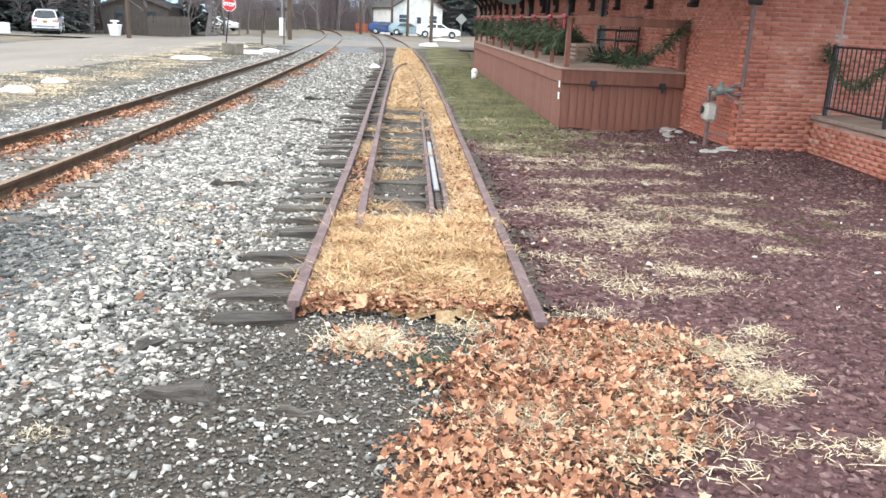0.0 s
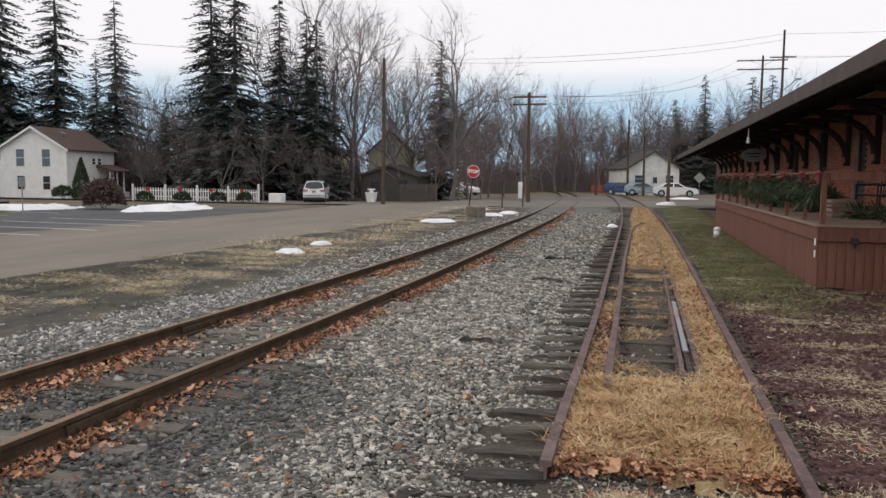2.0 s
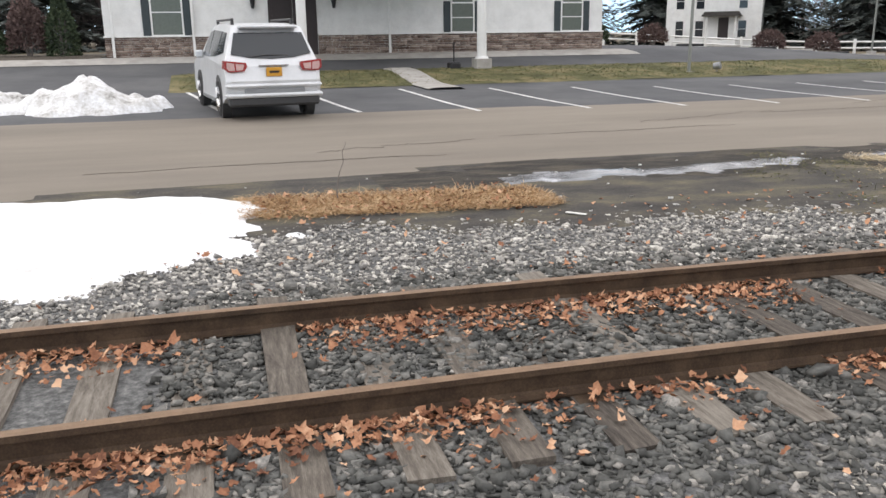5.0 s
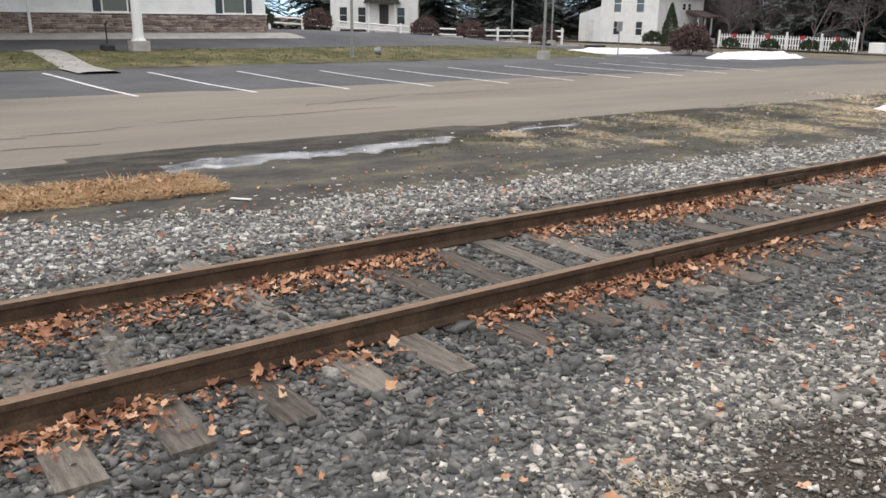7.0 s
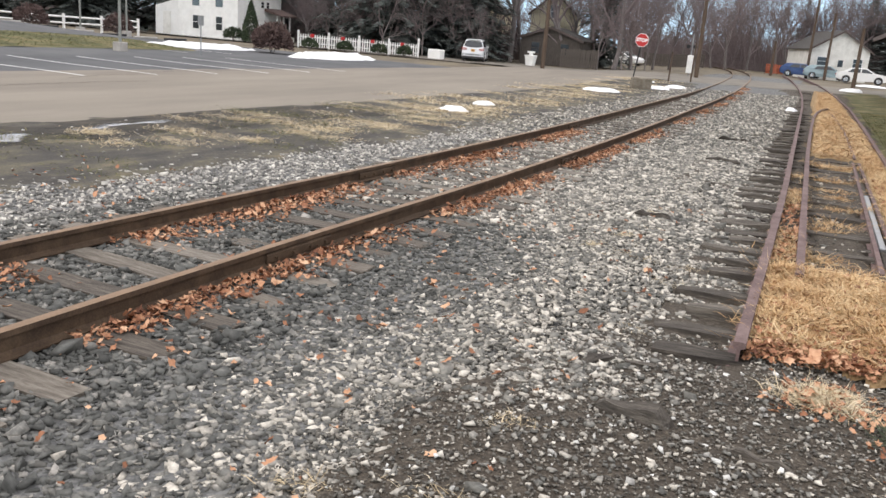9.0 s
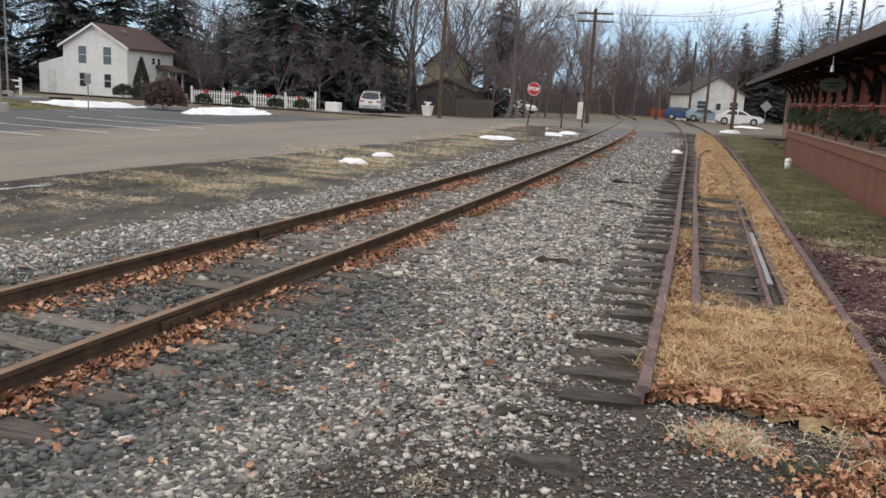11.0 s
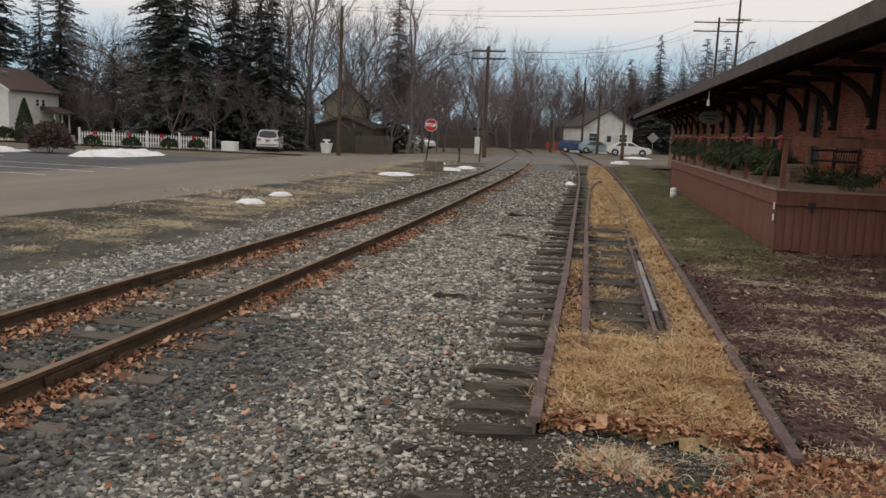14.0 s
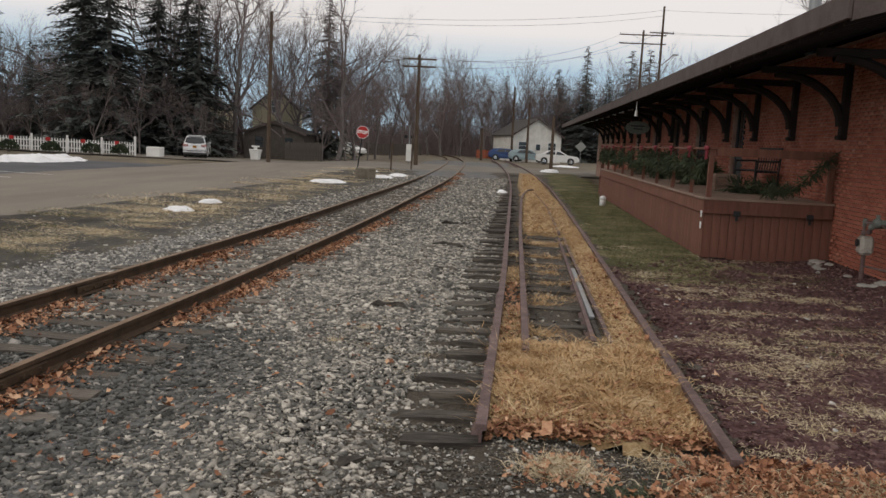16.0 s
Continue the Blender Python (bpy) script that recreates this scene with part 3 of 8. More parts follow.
stub_y = [0.09, 0.57, 1.04, 1.45, 2.2, 2.68]
while stub_y[-1] < 46:
    stub_y.append(stub_y[-1] + 0.5 + random.uniform(-0.07, 0.07))
sspots = [(0.49 + random.uniform(-0.13, 0.13) - 0.018 * max(0, y - 22), y, random.uniform(-3, 3)) for y in stub_y]
ties(siding, SL, 0.99, lambda x, y: -0.004 + 0.018 * math.sin(7 * y), sspots, M["darktie"], 0.18, 0.16, 0.04)
bm = bm_new()
box(bm, 0.985, 1.055, 4.0, 7.6, 0.0, 0.045, bevel=0.01)
part("filler_plank", bm, M["steel"], siding, "worn shiny filler bar between guard rails")
bm = bm_new()
box(bm, 0.99, 1.05, 7.7, 11.4, 0.0, 0.03, bevel=0.01)
part("filler_plank", bm, M["darktie"], siding, "dark rotten filler plank")
bm = bm_new()
box(bm, 0.99, 1.05, 2.9, 3.9, 0.0, 0.03, bevel=0.01)
part("filler_plank", bm, M["darktie"], siding, "dark rotten filler plank")
bm = bm_new()
box(bm, -0.11, 0.11, -0.16, 0.1, -0.06, -0.045, bevel=0.004)
box(bm, -0.055, 0.055, -0.08, 0.05, -0.045, -0.03, bevel=0.004)
part("tie_plate", bm, M["oldrail"], siding, "rusted plate under the cut rail end").matrix_basis = pose(0, 0.06, 0.0)


# ---- depot ----
DX, WALL, DY = 3.43, 5.65, 10.0
ROT = radians(0.4)


def depot_pt(x, y, z=0.0):
    return x - (y - DY) * math.tan(ROT), y, z


depot = thing("depot", "old red brick railway depot with deep bracketed eaves", "building", (DX, DY, 0), 0.4)
W = WALL - DX
Y0, Y1 = -2.55, 44.0
H0 = 3.9
openings = [(6.3, 7.45, 1.11, 3.2), (10.6, 11.9, 1.9, 3.3), (14.6, 15.8, 1.11, 3.2), (19.0, 20.3, 1.9, 3.3), (24, 25.2, 1.9, 3.3), (29, 30.2, 1.9, 3.3)]


def wall_core():
    bm = bm_new()
    cuts = [Y0]
    for a, b, z0, z1 in openings:
        box(bm, W + 0.02, W + 0.32, cuts[-1] + (0.03 if cuts[-1] == Y0 else 0), a, -0.2, H0)
        box(bm, W + 0.02, W + 0.32, a, b, -0.2, z0)
        box(bm, W + 0.02, W + 0.32, a, b, z1, H0)
        cuts.append(b)
    box(bm, W + 0.02, W + 0.32, cuts[-1], Y1, -0.2, H0)
    box(bm, W + 0.33, W + 8.0, Y0 + 0.02, Y0 + 0.3, -0.2, H0)
    box(bm, W + 7.7, W + 8.0, Y0 + 0.31, Y1, -0.2, H0)
    box(bm, W + 0.33, W + 7.69, Y1 - 0.3, Y1, -0.2, H0)
    return bm


depot_wall = part("wall", wall_core(), M["mortar"], depot, "brick wall with pale mortar joints")
for a, b, z0, z1 in openings:
    bm = bm_new()
    box(bm, W + 0.10, W + 0.16, a, a + 0.09, z0, z1)
    box(bm, W + 0.10, W + 0.16, b - 0.09, b, z0, z1)
    box(bm, W + 0.10, W + 0.16, a + 0.09, b - 0.09, z1 - 0.09, z1)
    box(bm, W + 0.10, W + 0.16, a + 0.09, b - 0.09, z0, z0 + 0.06)
    box(bm, W + 0.115, W + 0.155, (a + b) / 2 - 0.03, (a + b) / 2 + 0.03, z0 + 0.06, z1 - 0.09)
    door = z0 < 1.5
    op = part("door" if door else "window", bm, M["darkdoor"], depot, "dark panelled depot door with glass" if door else "tall dark sash window")
    bm = bm_new()
    box(bm, W + 0.13, W + 0.14, a + 0.09, b - 0.09, z0 + 0.06, z1 - 0.09)
    part("pane", bm, M["pane"], op, "dark reflecting glass")
    if door:
        bm = bm_new()
        box(bm, W + 0.118, W + 0.128, a + 0.1, b - 0.1, z0 + 0.07, z0 + 0.95)
        part("panel", bm, M["shutter"], op)

EX = -0.16
SL_ = 0.30
bm = bm_new()
prism(bm, [(EX, 3.50), (W + 4.0, 3.50 + (W + 4.0 - EX) * SL_), (W + 4.0, 3.40 + (W + 4.0 - EX) * SL_), (EX, 3.40)], -6.2, 47.0)
prism(bm, [(W + 8.3, 3.50 + 0.2), (W + 4.0, 3.505 + (W + 4.0 - EX) * SL_), (W + 4.0, 3.405 + (W + 4.0 - EX) * SL_), (W + 8.3, 3.40 + 0.2)], -6.2, 47.0)
roof = part("roof", bm, M["shingle"], depot, "dark shingled roof with wide overhang")
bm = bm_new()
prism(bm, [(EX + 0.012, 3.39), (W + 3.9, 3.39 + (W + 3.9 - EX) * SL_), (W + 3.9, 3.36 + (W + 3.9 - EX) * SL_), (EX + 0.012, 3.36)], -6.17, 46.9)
part("soffit", bm, M["soffit"], roof, "dark board soffit, its colour deepened for eave shade")
bm = bm_new()
box(bm, EX - 0.035, EX + 0.008, -6.25, 47.05, 3.27, 3.53, bevel=0.006)
part("fascia", bm, M["fascia"], roof, "weathered brown eave board")
bm = bm_new()
prism(bm, [(EX + 0.01, 3.53), (W + 4.0, 3.53 + (W + 4.0 - EX) * SL_), (W + 4.0, 3.25 + (W + 4.0 - EX) * SL_), (EX + 0.01, 3.25)], -6.26, -6.205)
part("fascia", bm, M["fascia"], roof)
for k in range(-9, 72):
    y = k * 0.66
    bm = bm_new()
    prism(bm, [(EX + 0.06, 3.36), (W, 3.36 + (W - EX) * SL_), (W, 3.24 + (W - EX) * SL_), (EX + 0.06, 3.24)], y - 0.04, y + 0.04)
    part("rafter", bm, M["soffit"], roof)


def bracket_mesh():
    bm = bm_new()
    box(bm, -0.12, 0.0, -0.07, 0.07, 2.3, 3.62, bevel=0.012)
    box(bm, -1.5, -0.12, -0.06, 0.06, 3.30, 3.42, bevel=0.012)
    pts = []
    for k in range(9):
        t = k / 8
        pts.append((-0.12 - 1.15 * (1 - math.cos(t * math.pi / 2)) , 2.45 + 0.85 * math.sin(t * math.pi / 2)))
    sweep(bm, [(x0, 0, z0) for x0, z0 in pts], 0.075, 6)
    box(bm, -0.16, 0.0, -0.09, 0.09, 2.22, 2.30, bevel=0.02)
    return bm


# brackets take the soffit colour too, with the eave shade in it
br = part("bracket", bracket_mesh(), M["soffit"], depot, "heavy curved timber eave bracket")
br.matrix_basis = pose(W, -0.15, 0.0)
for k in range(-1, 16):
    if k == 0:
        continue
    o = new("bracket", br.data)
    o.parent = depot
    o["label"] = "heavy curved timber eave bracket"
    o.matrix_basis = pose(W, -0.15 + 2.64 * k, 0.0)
bm = bm_new()
tube(bm, (W + 0.3, 3.0, 4.0), (W + 0.3, 3.0, 5.6), 0.12, seg=14)
tube(bm, (W + 0.3, 3.0, 5.55), (W + 0.3, 3.0, 5.62), 0.15, seg=14)
part("stove_pipe", bm, M["steel"], roof, "grey metal stove pipe through the roof")
bm = bm_new()
tube(bm, (-0.02, 9.5, 3.28), (-0.02, 9.5, 3.02), 0.012, seg=6)
tube(bm, (-0.02, 9.5, 3.04), (-0.02, 9.5, 2.86), 0.03, 0.05, seg=8)
part("eave_lamp", bm, M["sign_white"], depot, "small pale lamp hanging under the eave")

# sign hanging under the eave, its lettering not legible
bm = bm_new()
v = tube(bm, (0, -0.02, 0), (0, 0.02, 0), 0.5, seg=28)
bmesh.ops.scale(bm, vec=(0.9, 1, 0.5), verts=v)
sign = tagged(finish("hanging_sign", bm, M["verdigris"]), "dull grey-green oval sign board hung beneath the depot eave", "sign")
sign.matrix_basis = pose(*depot_pt(4.6, 27.5, 2.75))
bm = bm_new()
for z, w_ in ((0.06, 0.5), (-0.05, 0.34)):
    box(bm, -w_ / 2, w_ / 2, -0.027, -0.021, z - 0.02, z + 0.02)
part("lettering_bar", bm, M["black"], sign)
bm = bm_new()
tube(bm, (-0.3, 0, 0.2), (-0.3, 0, 0.95), 0.008, seg=5)
tube(bm, (0.3, 0, 0.2), (0.3, 0, 1.1), 0.008, seg=5)
part("hanger", bm, M["black"], sign)

# ---- loading platform ----
deck = thing("platform", "brown-stained wooden depot platform with board skirting", "platform", (DX, DY, 0), 0.4)
DL = 18.5
n = int(DL / 0.145)
bm = bm_new()
box(bm, 0, 0.022, 0.0, 0.138, 0.02, 0.86, bevel=0.003)
plank = finish("skirt_board", bm, M["deck"], deck)
for k in range(n):
    o = plank if k == 0 else new("skirt_board", plank.data)
    o.parent = deck
    o.matrix_basis = pose(0, k * 0.145, random.uniform(-0.02, 0.03))
m2 = int((W - 0.02) / 0.145)
for k in range(m2 + 1):
    o = new("skirt_board", plank.data)
    o.parent = deck
    o.matrix_basis = pose(0.15 + k * 0.145, 0, random.uniform(-0.02, 0.03), 0, 0, 90)
bm = bm_new()
box(bm, -0.03, 0.0, -0.03, DL, 0.83, 1.07, bevel=0.006)
part("rim_board", bm, M["deck"], deck)
bm = bm_new()
box(bm, -0.03, W - 0.03, -0.06, -0.031, 0.83, 1.07, bevel=0.006)
part("rim_board", bm, M["deck"], deck)
bm = bm_new()
box(bm, 0.03, W - 0.01, 0.03, DL - 0.02, 0.0, 1.06)
part("core", bm, M["soffit"], deck)
bm = bm_new()
box(bm, -0.06, W - 0.02, 0.0, 0.14, 1.07, 1.11, bevel=0.004)
fb = finish("floor_board", bm, M["deckfloor"], deck)
for k in range(int(DL / 0.147)):
    o = fb if k == 0 else new("floor_board", fb.data)
    o.parent = deck
    o.matrix_basis = pose(0, -0.07 + k * 0.147, random.uniform(-0.003, 0.002))
for x in (0.55, 1.8):
    bm = bm_new()
    box(bm, x - 0.06, x + 0.06, -0.075, -0.058, 0.8, 0.9, bevel=0.004)
    box(bm, x - 0.025, x + 0.025, -0.08, -0.058, 0.72, 0.8, bevel=0.004)
    part("hinge", bm, M["black"], deck, "black strap hinge")
for z in (0.62, 0.82):
    bm = bm_new()
    box(bm, -0.045, -0.03, 0.02, 0.10, z - 0.07, z + 0.05, bevel=0.003)
    part("tag", bm, M["sign_white"], deck, "small white tag fixed to the corner")

rail_ = thing("platform_railing", "brown wooden railing along the platform edge", "railing", (DX, DY, 1.11), 0.4)
post_y = [0.06, 1.55, 3.5, 5.6, 7.8, 10.0, 12.2, 14.4, 16.5, 18.3]
for k, y in enumerate(post_y):
    bm = bm_new()
    w_ = 0.07 if k else 0.085
    box(bm, 0.06 - w_ / 2, 0.06 + w_ / 2, y - w_ / 2, y + w_ / 2, 0, 0.84, bevel=0.006)
    part("post", bm, M["deck"], rail_)
bm = bm_new()
box(bm, W - 0.14, W - 0.05, 0.02, 0.11, 0, 0.88, bevel=0.006)
part("post", bm, M["deck"], rail_)
bm = bm_new()
box(bm, 0.0, 0.13, 0.0, 18.4, 0.84, 0.88, bevel=0.006)
part("top_rail", bm, M["deck"], rail_)
bm = bm_new()
box(bm, 0.135, W - 0.02, 0.03, 0.07, 0.74, 0.89, bevel=0.006)
part("top_rail", bm, M["deck"], rail_)

# steps at the far end
steps_ = thing("platform_steps", "wooden steps with slanted handrails at the platform end", "steps", (DX, DY + DL, 0), 0.4)
for k in range(5):
    bm = bm_new()
    box(bm, -0.05 , 1.4, 0.02 + 0.28 * k, 0.31 + 0.28 * k, 0.86 - 0.19 * k, 0.90 - 0.19 * k, bevel=0.005)
    part("tread", bm, M["deck"], steps_)
for x in (-0.02, 1.38):
    bm = bm_new()
    prism(bm, [(0, 0), (0.04, 0), (0.04, 0.25), (0, 0.25)], 0, 1.75)
    o = part("stringer", bm, M["deck"], steps_)
    o.matrix_basis = pose(x, 0.0, 0.78, -34)
    bm = bm_new()
    box(bm, 0, 0.06, 0, 1.75, 0.0, 0.05, bevel=0.005)
    o = part("handrail", bm, M["deck"], steps_)
    o.matrix_basis = pose(x, 0.0, 1.9, -34)
    bm = bm_new()
    box(bm, 0, 0.07, 0, 0.07, 0.0, 0.95, bevel=0.005)
    o = part("post", bm, M["deck"], steps_)
    o.matrix_basis = pose(x, 1.4, 0.0)


def needles(name, spine, n, length, radius, material, parent, label="", droop=0.5, seed=1, category=""):
    """A bushy run of narrow evergreen leaves along a spine."""
    rng = np.random.default_rng(seed)
    sp = np.array(spine, float)
    seg = rng.integers(0, len(sp) - 1, n)
    t = rng.random(n)[:, None]
    base = sp[seg] * (1 - t) + sp[seg + 1] * t
    d = rng.normal(size=(n, 3))
    d /= np.linalg.norm(d, axis=1)[:, None]
    d[:, 2] -= droop
    d /= np.linalg.norm(d, axis=1)[:, None]
    base = base + d * (radius * rng.random(n)[:, None] ** 0.6)
    L = length * (0.6 + 0.8 * rng.random(n))[:, None]
    s = np.cross(d, rng.normal(size=(n, 3)))
    s = s / np.linalg.norm(s, axis=1)[:, None] * L * 0.085
    V = np.stack([base - s, base + s, base + d * L + s * 0.3, base + d * L - s * 0.3], 1).reshape(-1, 3)
    ob = soup(name, V, np.arange(4 * n).reshape(-1, 4), material, label, category, parent)
    if parent is not None:
        del ob["kind"]
    return ob


def swag(name, a, b, sag, n, seed, r=0.09):
    pts = []
    for k in range(13):
        t = k / 12
        p = np.array(a) * (1 - t) + np.array(b) * t
        p[2] -= sag * 4 * t * (1 - t)
        pts.append(p)
    return needles(name, pts, n, 0.11, r, M["garland"], None, "green evergreen garland swag draped on the railing", 0.4, seed, "garland")


for k in range(len(post_y) - 1):
    a, b = post_y[k], post_y[k + 1]
    ga = thing("garland", "drooping green evergreen garland tied to the railing", "garland", (DX - 0.02, DY, 1.11), 0.4, "railing garlands")
    pts = [(0.0, a + (b - a) * t, 0.82 - 0.42 * 4 * t * (1 - t) * (0.7 if k % 2 else 1)) for t in np.linspace(0, 1, 12)]
    needles("swag", pts, 300, 0.12, 0.085, M["garland"], ga, "", 0.9, 10 + k)
    needles("drop", [(0.0, b - 0.03, 0.82), (0.0, b - 0.02, 0.55), (0.0, b, 0.3)], 190, 0.13, 0.07, M["garland"], ga, "", 1.0, 40 + k)
for k, y in enumerate(post_y):
    bw = thing("bow", "dark red ribbon bow on the railing post", "bow", (*depot_pt(DX - 0.04, DY + y)[:2], 1.98), 0, "railing bows")
    bm = bm_new()
    for sx in (-1, 1):
        v = bmesh.ops.create_uvsphere(bm, u_segments=8, v_segments=5, radius=0.07)["verts"]
        bmesh.ops.scale(bm, vec=(0.45, 1.0, 0.6), verts=v)
        bmesh.ops.translate(bm, vec=(0, sx * 0.07, 0.0), verts=v)
    part("loop", bm, M["bow"], bw)
    bm = bm_new()
    for sx in (-1, 1):
        box(bm, -0.01, 0.01, sx * 0.05 - 0.02, sx * 0.05 + 0.02, -0.2, 0.0)
    part("tail", bm, M["bow"], bw)
ga = thing("garland", "green garland hung from rail to wall post", "garland", (DX, DY + 0.05, 1.11), 0.4, "railing garlands")
needles("swag", [(W - 0.1, 0, 0.85), (W - 0.35, 0, 0.55), (W - 0.7, 0.05, 0.22), (W - 1.2, 0.1, 0.12)], 520, 0.12, 0.09, M["garland"], ga, "", 0.5, 77)


def garden_bench(at, rz):
    be = thing("garden_bench", "black iron bench with scrolled back on the platform", "bench", at, rz)
    for y in np.linspace(-0.65, 0.65, 2):
        bm = bm_new()
        box(bm, -0.25, 0.25, y - 0.02, y + 0.02, 0.42, 0.45)
        tube(bm, (-0.23, y, 0), (-0.23, y, 0.65), 0.018, seg=6)
        tube(bm, (0.23, y, 0), (0.29, y, 0.95), 0.018, seg=6)
        tube(bm, (-0.25, y, 0.65), (0.24, y, 0.67), 0.02, seg=6)
        part("leg_frame", bm, M["black"], be)
    for k in range(5):
        bm = bm_new()
        box(bm, -0.24 + 0.1 * k, -0.17 + 0.1 * k, -0.66, 0.66, 0.45, 0.47, bevel=0.004)
        part("slat", bm, M["black"], be)
    bm = bm_new()
    for k in range(9):
        y = -0.6 + 0.15 * k
        tube(bm, (0.24, y, 0.47), (0.29, y, 0.93), 0.01, seg=5)
    tube(bm, (0.29, -0.66, 0.94), (0.29, 0.66, 0.94), 0.02, seg=6)
    for k in range(4):
        v = bmesh.ops.create_circle(bm, segments=10, radius=0.11)["verts"]
    part("back", bm, M["black"], be)
    return be


garden_bench(depot_pt(5.25, 13.6, 1.112), 4)
garden_bench(depot_pt(5.2, 20.2, 1.112), -3)


def crate(at, rz):
    c = thing("wooden_crate", "small weathered slatted wooden crate", "crate", at, rz)
    for sx, sy in ((-1, -1), (-1, 1), (1, -1), (1, 1)):
        bm = bm_new()
        box(bm, sx * 0.22 - 0.02, sx * 0.22 + 0.02, sy * 0.16 - 0.02, sy * 0.16 + 0.02, 0, 0.36)
        part("post", bm, M["deckfloor"], c)
    for k in range(4):
        for s in (-1, 1):
            bm = bm_new()
            box(bm, -0.24, 0.24, s * 0.185 - 0.008, s * 0.185 + 0.008, 0.02 + 0.09 * k, 0.09 + 0.09 * k, bevel=0.003)
            part("slat", bm, M["deckfloor"], c)
            bm = bm_new()
            box(bm, s * 0.25 - 0.008, s * 0.25 + 0.008, -0.17, 0.17, 0.02 + 0.09 * k, 0.09 + 0.09 * k, bevel=0.003)
            part("slat", bm, M["deckfloor"], c)


crate(depot_pt(4.45, 13.1, 1.112), 10)


def evergreen_pile(at, r, h, n, seed, label="heap of cut evergreen boughs on the platform boards"):
    rng = random.Random(seed)
    t = thing("evergreen_boughs", label, "boughs", at)
    for k in range(3):
        pts = [(rng.uniform(-r, r), rng.uniform(-r, r) * 0.7, rng.uniform(0.05, h)) for _ in range(6)]
        needles("bough", pts, n // 3, 0.16, 0.16, M["garland"] if k else M["hedge"], t, "", 0.2, seed + k)


evergreen_pile(depot_pt(5.0, 12.5, 1.112), 0.5, 0.16, 800, 5)
evergreen_pile(depot_pt(4.5, 16.0, 1.112), 0.5, 0.6, 1800, 9)
evergreen_pile(depot_pt(4.4, 19.0, 1.112), 0.5, 0.7, 1800, 12)
evergreen_pile(depot_pt(4.5, 22.5, 1.112), 0.6, 0.7, 1800, 15)

# white capped marker in the grass
bm = bm_new()
v = bmesh.ops.create_uvsphere(bm, u_segments=12, v_segments=8, radius=0.11)["verts"]
bmesh.ops.scale(bm, vec=(1, 1, 0.9), verts=v)
bmesh.ops.translate(bm, vec=(0, 0, 0.24), verts=v)
tube(bm, (0, 0, 0), (0, 0, 0.22), 0.1, 0.095, seg=12)
tagged(finish("bollard", bm, M["sign_white"], smooth=True), "short white capped bollard standing in the grass", "bollard").matrix_basis = pose(2.87, 22.5, 0.02)


# ---- gas meter ----
gm = thing("gas_meter", "grey gas meter with rusty piping beside the brick wall", "gas meter", (5.36, 7.86, 0.06))
bm = bm_new()
box(bm, -0.10, 0.10, -0.11, 0.11, 0.42, 0.71, bevel=0.045)
part("body", bm, M["meter"], gm, "weathered grey cast meter body")
bm = bm_new()
tube(bm, (-0.115, 0, 0.6), (-0.13, 0, 0.6), 0.06, seg=14)
part("dial", bm, M["black"], gm)
bm = bm_new()
tube(bm, (0, 0.02, 0), (0, 0.02, 0.42), 0.032, seg=10)
tube(bm, (-0.07, -0.08, 0.72), (-0.07, -0.08, 0.9), 0.025, seg=8)
tube(bm, (-0.07, -0.08, 0.74), (-0.07, -0.08, 0.79), 0.042, seg=8)
tube(bm, (0.07, 0.08, 0.74), (0.07, 0.08, 0.79), 0.042, seg=8)
tube(bm, (0.02, -0.3, 0.92), (-0.07, -0.08, 0.92), 0.028, seg=8)
tube(bm, (0.07, 0.08, 0.72), (0.07, 0.08, 0.85), 0.025, seg=8)
tube(bm, (0.07, 0.08, 0.85), (0.26, -0.5, 0.88), 0.026, seg=8)
tube(bm, (0, 0.02, 0.25), (0.26, -0.25, 0.22), 0.018, seg=8)
tube(bm, (0.02, -0.3, 0.93), (0.24, -0.62, 0.75), 0.014, seg=8)
tube(bm, (0.24, -0.62, 0.75), (0.24, -0.62, 0.55), 0.014, seg=8)
part("piping", bm, M["oldrail"], gm, "rusty gas piping")
bm = bm_new()
v = bmesh.ops.create_uvsphere(bm, u_segments=10, v_segments=6, radius=0.075)["verts"]
bmesh.ops.translate(bm, vec=(0.02, -0.3, 0.93), verts=v)
v = bmesh.ops.create_uvsphere(bm, u_segments=10, v_segments=6, radius=0.05)["verts"]
bmesh.ops.translate(bm, vec=(-0.02, -0.2, 0.86), verts=v)
tube(bm, (0.02, -0.3, 0.93), (0.2, -0.38, 0.95), 0.05, 0.035, seg=10)
tube(bm, (0.02, -0.3, 1.0), (0.02, -0.3, 1.05), 0.03, seg=8)
tube(bm, (-0.07, -0.08, 0.86), (-0.07, -0.08, 0.97), 0.035, seg=8)
part("regulator", bm, M["verdigris"], gm, "dull green-grey regulator and valve")
bm = bm_new()
tube(bm, (0.20, -0.66, 1.02), (0.2, -0.40, 1.0), 0.03, seg=10)
tube(bm, (0.20, -0.66, 1.0), (0.21, -0.68, 3.5), 0.03, seg=10)
tube(bm, (0.20, -0.40, 1.0), (0.05, -0.3, 0.93), 0.028, seg=8)
part("riser", bm, M["oldrail"], gm, "brown painted riser pipe on the wall")

